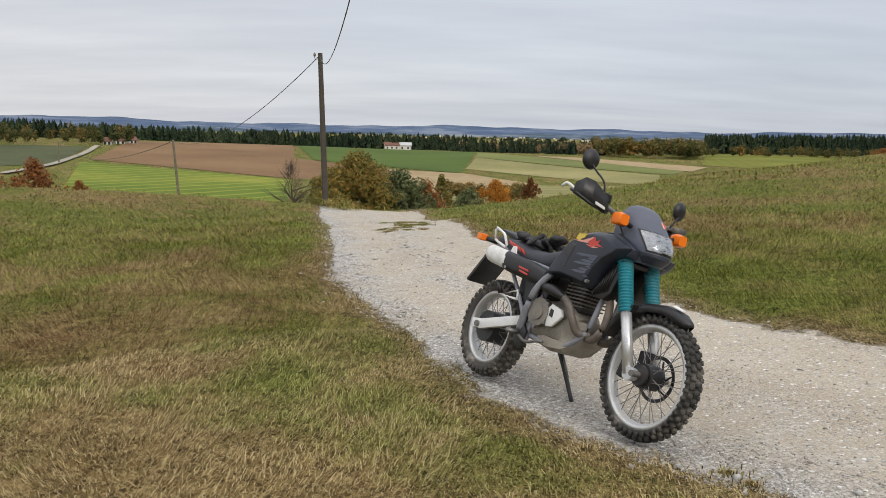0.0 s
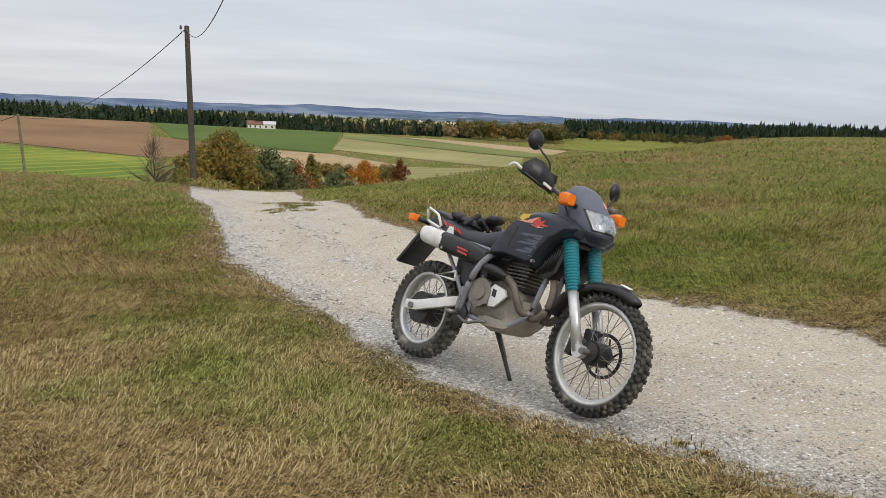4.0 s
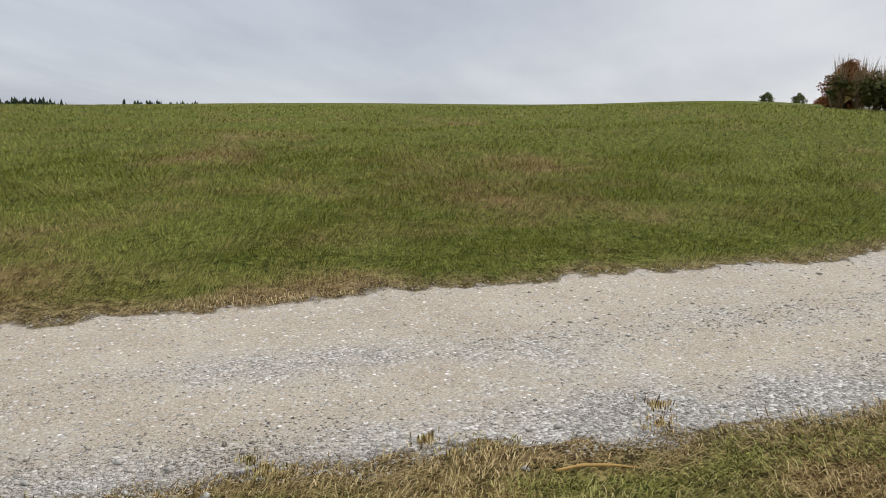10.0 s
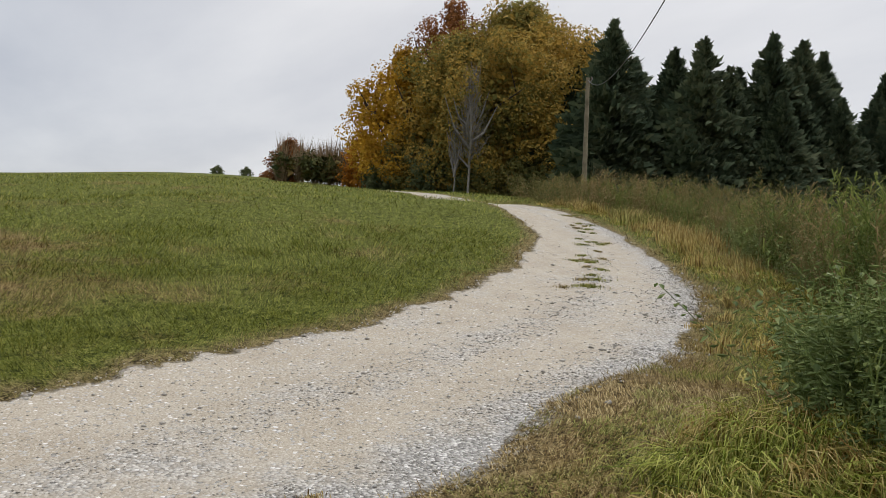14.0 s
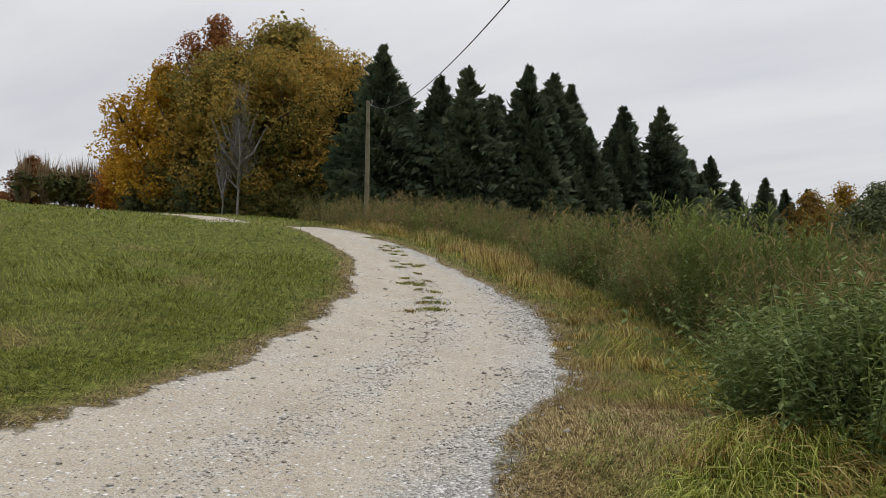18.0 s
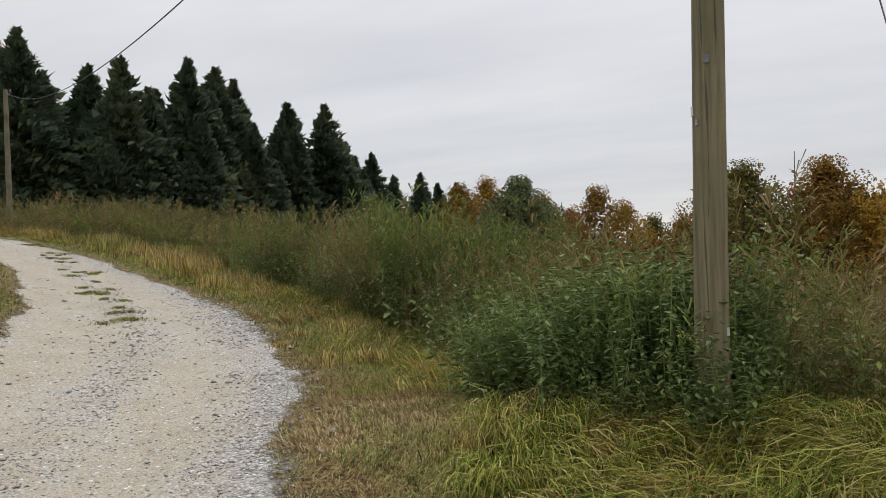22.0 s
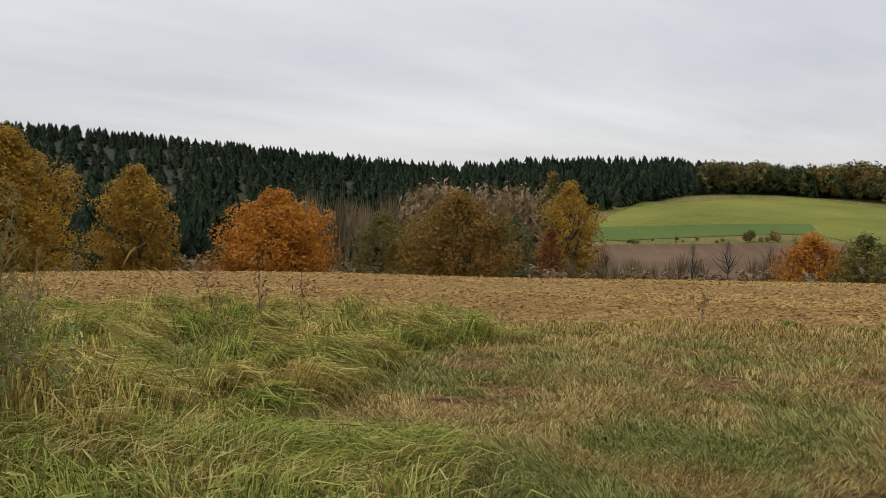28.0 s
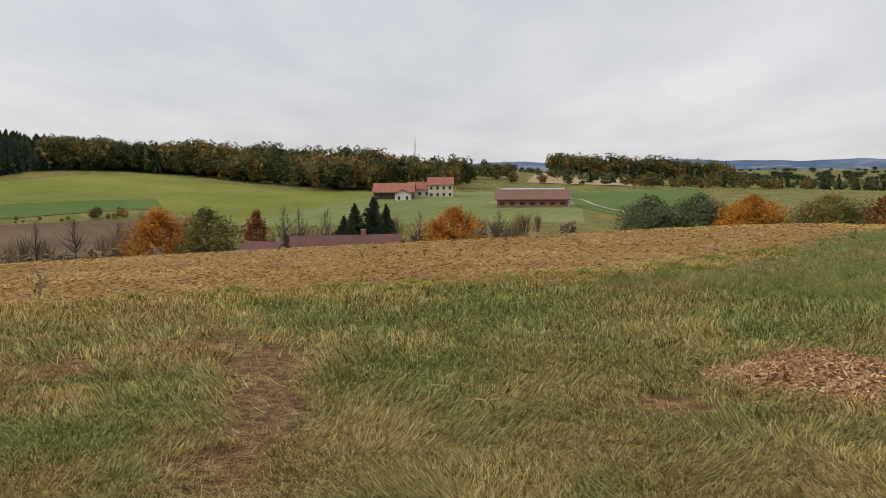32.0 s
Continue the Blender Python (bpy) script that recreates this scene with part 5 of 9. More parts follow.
for k, (x, y, h, w) in enumerate(((-150, -86, 9, 7), (-153, -80, 10, 8), (-155, -72, 9, 8), (-152, -66, 10.5, 8), (-150, -62, 9, 7), (-141, -33, 9.5, 8), (-143, -36, 10, 8), (-140, -28, 9, 7), (-142, 2, 7.5, 8), (-144, -12, 8, 8))):
    bare_tree("bare_tree", (x, y), h, w, "leafless tree on the valley floor", 90 + k, None, 150, 0.016)

# -- beyond the crest of the track --
broadleaf("thicket_tree", (-2.2, 58.2), 5.9, 8.0, OLIVE_LEAVES, "bushy olive-brown willow below the crest", 101, 9000, 0.2, 0.03, gaps=0.05)
broadleaf("thicket_tree", (0.8, 60.5), 5.0, 6.0, SHRUB_LEAVES, "dark green-grey bush below the crest", 102, 5500, 0.2, 0.03)
broadleaf("thicket_tree", (-4.2, 60.5), 5.0, 6.0, OLIVE_LEAVES, "olive bush below the crest", 103, 4500, 0.2, 0.03)
broadleaf("thicket_tree", (2.9, 62.5), 4.2, 4.0, RUSSET_LEAVES, "brown bush below the crest", 104, 1200, 0.2, 0.03)
broadleaf("small_pear_tree", (4.6, 73.2), 5.2, 2.6, OLIVE_LEAVES, "narrow dark little tree beyond the track", 105, 1300, 0.2, 0.05)
broadleaf("orange_bush", (13.2, 104.5), 5.0, 6.5, ORANGE_LEAVES, "low orange-brown bush in the hollow", 106, 1600, 0.28, 0.03)
broadleaf("orange_bush", (9.2, 98.5), 4.2, 5.0, SHRUB_LEAVES, "grey-brown bush in the hollow", 107, 1200, 0.28, 0.03)
broadleaf("brown_bush", (18.2, 106.8), 4.9, 3.2, RUSSET_LEAVES, "upright brown bush in the hollow", 108, 900, 0.28, 0.03)
bare_tree("bare_shrub", (-6.0, 50.5), 4.4, 4.4, "leafless grey shrub beside the pole", 109, None, 320, 0.012)
broadleaf("russet_bush", (-29.0, 66.9), 4.8, 5.2, RUSSET_LEAVES, "rust-brown bush on the slope", 110, 1800, 0.22, 0.02)
broadleaf("dark_bush", (-38.0, 70.0), 6.0, 6.0, OLIVE_LEAVES, "dark olive bush on the slope", 117, 1800, 0.22, 0.02)
broadleaf("russet_bush", (-32.5, 64.0), 4.0, 6.0, RUSSET_LEAVES, "spreading rust-brown bush on the slope", 118, 1800, 0.22, 0.02)
broadleaf("dark_bush", (-34.0, 68.0), 5.4, 4.5, SHRUB_LEAVES, "dark bush on the slope", 111, 1500, 0.22, 0.02)
broadleaf("russet_bush", (-24.1, 63.6), 3.1, 2.6, RUSSET_LEAVES, "small round rust-brown bush", 112, 900, 0.18, 0.02)
broadleaf("autumn_bush", (88.5, 143.9), 4.2, 9, RUSSET_LEAVES, "russet bush peeping over the meadow", 113, 1500, 0.35, 0.02)
broadleaf("crest_bush", (169.0, -41.0), 2.2, 3.0, SHRUB_LEAVES, "small dark bush on the meadow crest", 114, 500, 0.3, 0.02)
broadleaf("crest_bush", (176.0, -49.0), 2.6, 3.6, SHRUB_LEAVES, "dark bush on the meadow crest", 115, 600, 0.3, 0.02)
broadleaf("crest_bush", (171.0, -52.0), 2.0, 4.5, RUSSET_LEAVES, "russet hedge on the meadow crest", 116, 600, 0.3, 0.02)

# -- poles and wires --
POLE_WOOD = plain("weathered_pole_wood", (0.115, 0.095, 0.062), (0.215, 0.185, 0.125), 2.2, 0.9, 0, 0.4, 22, dirt=((0.075, 0.072, 0.035), 0.6))
DARK_POLE = plain("dark_creosoted_wood", (0.045, 0.038, 0.030), (0.085, 0.072, 0.056), 2.0, 0.9, 0, 0.3, 20)
STEEL = plain("galvanised_steel", (0.30, 0.30, 0.30), (0.42, 0.42, 0.42), 9, 0.45, 0.9, 0.1, 80)
WIRE = plain("dull_black_wire", (0.03, 0.03, 0.032), (0.05, 0.05, 0.052), 5, 0.6, 0, 0)
PORCELAIN = plain("brown_porcelain", (0.06, 0.035, 0.02), (0.09, 0.05, 0.03), 6, 0.25, 0, 0)


def far_pole(name, at, top, lean, label, material, radius=0.11):
    ob = thing(name, ground_at(*at, 0.1), label, "pole")
    h = top - ob.location.z
    np_part("shaft", tube(np.array([[0, 0, 0], [lean[0] * 0.5, lean[1] * 0.5, h * 0.5], [lean[0], lean[1], h]]), np.array([1.15, 1.0, 0.8]) * radius, 10), material, ob, smooth=True)
    np_part("cap", tube(np.array([[lean[0], lean[1], h], [lean[0], lean[1], h + 0.02]]), np.array([0.8, 0.05]) * radius, 10), material, ob)
    np_part("insulator_hook", tube(np.array([[lean[0], lean[1], h - 0.22], [lean[0] - 0.22, lean[1] - 0.05, h - 0.26], [lean[0] - 0.24, lean[1] - 0.05, h - 0.12]]), np.array([0.025, 0.025, 0.02]), 6), STEEL, ob)
    np_part("insulator", tube(np.array([[lean[0] - 0.24, lean[1] - 0.05, h - 0.14], [lean[0] - 0.24, lean[1] - 0.05, h - 0.04], [lean[0] - 0.24, lean[1] - 0.05, h + 0.02]]), np.array([0.055, 0.05, 0.02]), 8), PORCELAIN, ob)
    return ob


far_pole("telegraph_pole", (-2.5, 36.0), 4.75, (-0.28, 0.0), "dark wooden telegraph pole beside the track", DARK_POLE, 0.13)
far_pole("telegraph_pole", (-22.0, 85.0), -0.4, (-0.65, 0.0), "grey wooden telegraph pole down the slope", POLE_WOOD, 0.14)
far_pole("telegraph_pole", (-95.0, 235.0), -5.0, (0.0, 0.0), "wooden telegraph pole in the far field", POLE_WOOD, 0.16)
far_pole("telegraph_pole", (34.2, -27.0), 9.95, (0.0, 0.1), "grey wooden telegraph pole at the bend", POLE_WOOD, 0.12)


def wire(name, a, b, sag, label, r=0.011):
    a, b = np.array(a, float), np.array(b, float)
    f = np.linspace(0, 1, 41)[:, None]
    p = a + (b - a) * f
    p[:, 2] -= (4 * sag * f * (1 - f))[:, 0]
    mid = p.mean(axis=0)
    ob = np_part(name, tube(p - mid, np.full(41, r), 5), WIRE, None, smooth=True, at=mid)
    return tagged(ob, label, "cable")


POLE_TOP = (1.72, -2.9, 6.0)
WIRE_TOP = (1.74, -2.84, 5.3)
wire("overhead_wire", WIRE_TOP, (34.2, -26.9, 9.85), 1.32, "thin black overhead wire sagging to the bend")
wire("overhead_wire", WIRE_TOP, (-2.8, 36.0, 4.65), 1.6, "thin black overhead wire sagging over the track")
wire("overhead_wire", (-2.8, 36.0, 4.65), (-22.65, 85.0, -0.5), 1.6, "thin black overhead wire down the slope", 0.02)
wire("overhead_wire", (-22.65, 85.0, -0.5), (-95.0, 235.0, -5.1), 3.2, "thin black overhead wire over the valley", 0.035)

# -- farms --
WALL_WHITE = plain("white_render", (0.62, 0.60, 0.55), (0.74, 0.72, 0.67), 0.5, 0.9, 0, 0.1, 6)
WALL_CREAM = plain("cream_render", (0.55, 0.47, 0.33), (0.66, 0.58, 0.43), 0.5, 0.9, 0, 0.1, 6)
WALL_BRICK = plain("red_brick", (0.22, 0.10, 0.065), (0.32, 0.16, 0.10), 1.5, 0.9, 0, 0.2, 9)
WALL_TIMBER = plain("dark_boarding", (0.045, 0.035, 0.028), (0.08, 0.06, 0.045), 1.0, 0.9, 0, 0.2, 9)
ROOF_RED = plain("red_clay_tiles", (0.20, 0.070, 0.042), (0.31, 0.115, 0.068), 0.6, 0.9, 0, 0.3, 4)
ROOF_BROWN = plain("brown_weathered_tiles", (0.12, 0.058, 0.042), (0.20, 0.095, 0.065), 0.6, 0.9, 0, 0.3, 4)
ROOF_DARK = plain("dark_red_old_tiles", (0.070, 0.030, 0.024), (0.125, 0.052, 0.040), 0.8, 0.95, 0, 0.3, 4)
ROOF_GREY = plain("grey_metal_ridge", (0.40, 0.40, 0.40), (0.52, 0.52, 0.52), 0.6, 0.6, 0, 0.1, 4)
PANE = plain("dark_window_glass", (0.03, 0.035, 0.04), (0.05, 0.055, 0.06), 2, 0.15, 0, 0)


def box(bm, x0, x1, y0, y1, z0, z1):
    v = [bm.verts.new(p) for p in ((x0, y0, z0), (x1, y0, z0), (x1, y1, z0), (x0, y1, z0), (x0, y0, z1), (x1, y0, z1), (x1, y1, z1), (x0, y1, z1))]
    for f in ((3, 2, 1, 0), (4, 5, 6, 7), (0, 1, 5, 4), (1, 2, 6, 5), (2, 3, 7, 6), (3, 0, 4, 7)):
        bm.faces.new([v[i] for i in f])


def house(name, at, rz, size, eave, ridge_h, wall_mat, roof_mat, label, windows=(4, 2), over=0.5, chimney=True, sink=0.4, pane=(1.0, 1.3)):
    """A gabled house: walls, two roof slopes with overhang, a window in each bay of the long sides and gables."""
    L, W = size
    ob = thing(name, ground_at(*at, sink), label, "house", rz=rz)
    bm = bmesh.new()
    pts = [(-L / 2, -W / 2, 0), (L / 2, -W / 2, 0), (L / 2, W / 2, 0), (-L / 2, W / 2, 0)]
    lo = [bm.verts.new(p) for p in pts]
    hi = [bm.verts.new((x, y, eave)) for x, y, _ in pts]
    g0, g1 = bm.verts.new((-L / 2, 0, ridge_h)), bm.verts.new((L / 2, 0, ridge_h))
    bm.faces.new((lo[0], lo[1], hi[1], hi[0])); bm.faces.new((lo[2], lo[3], hi[3], hi[2]))
    bm.faces.new((lo[1], lo[2], hi[2], g1, hi[1])); bm.faces.new((lo[3], lo[0], hi[0], g0, hi[3]))
    wall = part("wall", bm, wall_mat, ob)
    pitch = (ridge_h - eave) / (W / 2)
    for side in (-1, 1):
        bm = bmesh.new()
        y1 = side * (W / 2 + over)
        z1 = ridge_h - pitch * (W / 2 + over)
        a = [bm.verts.new(p) for p in ((-L / 2 - over, 0, ridge_h + 0.05), (L / 2 + over, 0, ridge_h + 0.05), (L / 2 + over, y1, z1 + 0.05), (-L / 2 - over, y1, z1 + 0.05))]
        b = [bm.verts.new((v.co.x, v.co.y, v.co.z + 0.25)) for v in a]
        bm.faces.new(a[::-1]); bm.faces.new(b)
        for i in range(4):
            bm.faces.new((a[i], a[(i + 1) % 4], b[(i + 1) % 4], b[i]))
        bmesh.ops.recalc_face_normals(bm, faces=bm.faces)
        part("roof", bm, roof_mat, ob)
    cols, rows = windows
    pw, ph = pane
    for r in range(rows):
        z = eave * (r + 0.5) / rows
        for c in range(cols):
            x = -L / 2 + L * (c + 0.5) / cols
            for side in (-1, 1):
                bm = bmesh.new(); box(bm, x - pw / 2, x + pw / 2, side * W / 2 - 0.05, side * W / 2 + 0.05, z - ph / 2, z + ph / 2)
                part("window", bm, PANE, ob)
        for y in ((-W / 4, W / 4) if W > 5 else (0,)):
            for side in (-1, 1):
                bm = bmesh.new(); box(bm, side * L / 2 - 0.05, side * L / 2 + 0.05, y - pw / 2, y + pw / 2, z - ph / 2, z + ph / 2)
                part("window", bm, PANE, ob)
    if chimney:
        bm = bmesh.new(); box(bm, L * 0.15, L * 0.15 + 0.8, -0.4, 0.4, ridge_h - 0.5, ridge_h + 1.1)
        part("chimney", bm, WALL_BRICK, ob)
    return ob


fx, fy = polar(-266.6, 352)
house("farmhouse", (fx, fy), 94, (10.5, 8.5), 5.6, 8.4, WALL_CREAM, ROOF_RED, "cream farmhouse with a red tiled roof", (4, 2))
fx, fy = polar(-265.1, 352)
house("stable", (fx, fy), 98, (9, 8), 3.8, 6.6, WALL_CREAM, ROOF_RED, "low stable with a red tiled roof", (3, 1))
fx, fy = polar(-263.4, 345)
house("cowshed", (fx, fy), 92, (16, 11), 3.4, 6.6, WALL_TIMBER, ROOF_RED, "dark timber shed with a red roof", (3, 1), 0.8, False)
fx, fy = polar(-264.0, 333)
house("annexe", (fx, fy), 4, (6, 6.5), 2.8, 4.6, WALL_WHITE, ROOF_BROWN, "small white annexe with a gable front", (1, 1), 0.5, False)
fx, fy = polar(-273.0, 287)
barn = house("barn", (fx, fy), -3 + 90, (24, 12), 3.2, 5.9, WALL_BRICK, ROOF_BROWN, "long brick barn with a brown tiled roof", (7, 1), 0.9, False, pane=(1.8, 1.0))
np_part("ridge_vent", tube(np.array([[-11, 0, 6.3], [11, 0, 6.3]]), np.array([0.4, 0.4]), 6), ROOF_GREY, barn, "pale metal ridge vent")
fx, fy = polar(-275.2, 285)
house("milk_house", (fx, fy), 87, (4, 4), 2.4, 3.4, WALL_WHITE, ROOF_GREY, "small white milk house beside the barn", (1, 1), 0.3, False)
house("farm_barn", (-126.5, -22.2), 101, (16, 9), 2.2, 4.5, WALL_BRICK, ROOF_DARK, "large barn with a dark red roof below the field", (5, 1), 0.6, True, sink=1.3)
house("farm_shed", (-120.5, -33.5), 70, (6, 6), 1.5, 3.0, WALL_CREAM, ROOF_DARK, "low shed with a brown roof below the field", (2, 1), 0.5, False)
fx, fy = polar(0.1, 535)
house("white_farm", (fx, fy), -5, (15, 9), 3.2, 4.8, WALL_WHITE, ROOF_GREY, "white farmhouse before the dark wood", (4, 1), chimney=False)
fx, fy = polar(0.7, 532)
house("white_annexe", (fx, fy), 10, (9, 6), 3.0, 4.8, WALL_WHITE, ROOF_BROWN, "low white annexe of the far farm", (3, 1), chimney=False)
for k, (a, r, s) in enumerate(((19.2, 400, 3.6), (18.5, 412, 4), (17.8, 420, 3.6))):
    fx, fy = polar(a, r)
    house("hamlet_house", (fx, fy), 20 * k, (s, 4.0), 2.0, 3.4, WALL_WHITE, ROOF_BROWN, "small white house of a hamlet among trees", (2, 1), 0.4, False)
mast_x, mast_y = polar(-262.6 - 2.2, 900)
mast = thing("radio_mast", ground_at(mast_x, mast_y), "slim lattice radio mast on the skyline", "mast")
for k in range(3):
    c, s = math.cos(k * 2.094), math.sin(k * 2.094)
    np_part("leg", tube(np.array([[c * 1.2, s * 1.2, 0], [c * 0.3, s * 0.3, 36]]), np.array([0.16, 0.10]), 4), STEEL, mast)
np_part("bracing", joined([tube(np.array([[math.cos(k) * 1.1 * (1 - k / 24), math.sin(k) * 1.1 * (1 - k / 24), k * 1.6], [math.cos(k + 2.1) * 1.1 * (1 - k / 24), math.sin(k + 2.1) * 1.1 * (1 - k / 24), k * 1.6 + 1.6]]), np.array([0.08, 0.08]), 3) for k in range(21)]), STEEL, mast)
town_rng = np.random.default_rng(5)
town = []
for k in range(70):
    a = town_rng.normal(-13, 6)
    x, y = polar(a, town_rng.uniform(2700, 3500))
    z = float(sheet_z(x, y)[0])
    s, h = town_rng.uniform(2.5, 6), town_rng.uniform(3, 6)
    bmt = np.array([[-s, -4, 0], [s, -4, 0], [s, 4, 0], [-s, 4, 0], [-s, -4, h], [s, -4, h], [s, 4, h], [-s, 4, h]]) + np.array([x, y, z])
    town.append((bmt, np.array([[4, 5, 6, 7], [0, 1, 5, 4], [1, 2, 6, 5], [2, 3, 7, 6], [3, 0, 4, 7]])))
tagged(np_part("distant_town", joined(town), WALL_CREAM), "white specks of a distant town in the plain", "town", kind="stuff")

# ---- grass, weeds, straw and loose stones ----
PLANT_RNG = np.random.default_rng(17)


def grass_material(name, fresh, dry, trans=0.3):
    m, n, l, b = nodes_of(name)
    rnd = n_island(n)
    a = n_ramp(n, l, rnd, ((0.0, fresh[0]), (0.5, fresh[1]), (1.0, fresh[2])))
    d = n_ramp(n, l, rnd, ((0.0, dry[0]), (0.5, dry[1]), (1.0, dry[2])))
    col = n_mix(n, l, n_attr(n, "dry"), a, d)
    plug(l, col, b.inputs["Base Color"])
    b.inputs["Roughness"].default_value, b.inputs["Specular IOR Level"].default_value = 0.65, 0.1
    t, mix = n.new("ShaderNodeBsdfTranslucent"), n.new("ShaderNodeMixShader")
    l.new(col, t.inputs[0]); mix.inputs[0].default_value = trans
    l.new(b.outputs[0], mix.inputs[1]); l.new(t.outputs[0], mix.inputs[2]); l.new(mix.outputs[0], n["Material Output"].inputs[0])
    return m


DRY_TONES = ((0.085, 0.052, 0.020), (0.345, 0.25, 0.108), (0.74, 0.61, 0.34))
MEADOW_BLADES = grass_material("meadow_blades", ((0.026, 0.036, 0.007), (0.178, 0.193, 0.040), (0.50, 0.51, 0.17)), DRY_TONES)
FAR_BLADES = grass_material("distant_meadow_blades", ((0.046, 0.057, 0.009), (0.146, 0.166, 0.028), (0.34, 0.35, 0.085)), ((0.075, 0.050, 0.019), (0.235, 0.170, 0.070), (0.46, 0.36, 0.17)))
FAR_LUSH = grass_material("distant_long_blades", ((0.092, 0.105, 0.021), (0.162, 0.172, 0.036), (0.275, 0.275, 0.068)), ((0.19, 0.125, 0.045), (0.31, 0.22, 0.085), (0.46, 0.36, 0.16)))
LUSH_BLADES = grass_material("long_grass_blades", ((0.036, 0.044, 0.009), (0.172, 0.184, 0.036), (0.45, 0.45, 0.16)), ((0.11, 0.058, 0.017), (0.35, 0.235, 0.072), (0.66, 0.52, 0.22)))
TUSSOCK_BLADES = grass_material("tussock_blades", ((0.030, 0.050, 0.006), (0.155, 0.198, 0.021), (0.41, 0.44, 0.085)), ((0.20, 0.118, 0.028), (0.43, 0.31, 0.075), (0.66, 0.54, 0.20)))
FRESH_BLADES = grass_material("fresh_blades", ((0.042, 0.066, 0.009), (0.200, 0.248, 0.028), (0.48, 0.51, 0.12)), ((0.20, 0.108, 0.030), (0.42, 0.30, 0.09), (0.66, 0.54, 0.24)))
STRAW_MAT = leafy("chopped_straw", ((0.1, (0.19, 0.106, 0.033)), (0.5, (0.34, 0.208, 0.067)), (0.9, (0.50, 0.34, 0.13))), 0.85, 0, 0.4)
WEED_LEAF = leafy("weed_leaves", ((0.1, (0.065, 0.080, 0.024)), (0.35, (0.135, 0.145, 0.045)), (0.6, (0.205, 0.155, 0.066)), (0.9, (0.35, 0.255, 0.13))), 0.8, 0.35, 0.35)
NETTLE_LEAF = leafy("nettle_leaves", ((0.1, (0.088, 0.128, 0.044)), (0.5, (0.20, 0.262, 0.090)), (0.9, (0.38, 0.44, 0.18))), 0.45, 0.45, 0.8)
MULCH_MAT = leafy("orange_brown_mulch", ((0.1, (0.22, 0.11, 0.05)), (0.5, (0.40, 0.235, 0.11)), (0.9, (0.58, 0.40, 0.22))), 0.9, 0, 0.6)
STONE_MAT = plain("limestone_chippings", (0.30, 0.29, 0.27), (0.52, 0.51, 0.48), 6, 0.9, 0, 0.3, 40)


def blades(x, y, length, width, bend, heading=None, stiff=0.55, lift=0.0, plain_tip=False, felt=0.0, stray=1.5):
    """Bent blades: two quads each, tip drooping along its heading."""
    n = len(x)
    z = sheet_z(x, y) - (0.01 if np.isscalar(felt) else 0.0) + lift + felt * PLANT_RNG.random(n) * 0.6
    a = PLANT_RNG.random(n) * 6.283 if heading is None else heading + PLANT_RNG.normal(size=n) * stray
    dirx, diry = np.cos(a), np.sin(a)
    p0 = np.column_stack([x, y, z])
    h1, o1 = length * stiff * np.cos(bend * 0.5), length * stiff * np.sin(bend * 0.5)
    h2, o2 = length * (1 - stiff) * np.cos(bend * 1.35), length * (1 - stiff) * np.sin(bend * 1.35)
    p1 = p0 + np.column_stack([dirx * o1, diry * o1, h1])
    p2 = p1 + np.column_stack([dirx * o2, diry * o2, h2])
    low = sheet_z(p2[:, 0], p2[:, 1]) + 0.004 + felt * PLANT_RNG.random(n)
    p2[:, 2] = np.maximum(p2[:, 2], low)
    p1[:, 2] = np.maximum(p1[:, 2], (p0[:, 2] + low) / 2 + felt * 0.4)
    b = a + 1.57 + PLANT_RNG.normal(size=n) * 0.5
    side = np.column_stack([np.cos(b), np.sin(b), np.zeros(n)]) * (width / 2)[:, None]
    if plain_tip:
        v = np.stack([p0 - side, p0 + side, p2 + side * 0.25, p2 - side * 0.25], 1).reshape(-1, 3)
        return v, np.arange(n)[:, None] * 4 + np.array([[0, 1, 2, 3]])
    v = np.stack([p0 - side, p0 + side, p1 + side * 0.8, p1 - side * 0.8, p2 + side * 0.15, p2 - side * 0.15], 1).reshape(-1, 3)
    k = np.arange(n)[:, None] * 6
    f = np.concatenate([k + np.array([[0, 1, 2, 3]]), k + np.array([[3, 2, 4, 5]])])
    return v, f


def arching_blades(x, y, length, width, bend, heading, lift):
    """Long blades in three quads each, bowing over to lie on the sward."""
    n = len(x)
    dirx, diry = np.cos(heading), np.sin(heading)
    pts = [np.column_stack([x, y, sheet_z(x, y) - 0.01 + lift])]
    for k, share in enumerate((0.25, 0.85, 1.3)):
        turn = heading + PLANT_RNG.normal(size=n) * 0.12 * k
        out, up = length / 3 * np.sin(bend * share), length / 3 * np.cos(bend * share)
        p = pts[-1] + np.column_stack([np.cos(turn) * out, np.sin(turn) * out, up])
        p[:, 2] = np.maximum(p[:, 2], sheet_z(p[:, 0], p[:, 1]) + 0.006 + 0.5 * lift + 0.02 * PLANT_RNG.random(n))
        pts.append(p)
    side = np.column_stack([-diry, dirx, PLANT_RNG.normal(size=n) * 0.4]) * (width / 2)[:, None]
    v = np.stack([q for p, f in zip(pts, (1.0, 1.0, 0.75, 0.12)) for q in (p - side * f, p + side * f)], 1).reshape(-1, 3)
    k = np.arange(n)[:, None] * 8
    return v, np.concatenate([k + np.array([[a, a + 1, a + 3, a + 2]]) for a in (0, 2, 4)])


def grass_object(name, label, vf, dry, material):
    me = np_mesh(name, *vf, (("dry", np.repeat(np.clip(dry, 0, 1), len(vf[0]) // len(dry))),))
    me.materials.append(material)
    return tagged(new(name, me), label, "grass", kind="stuff")


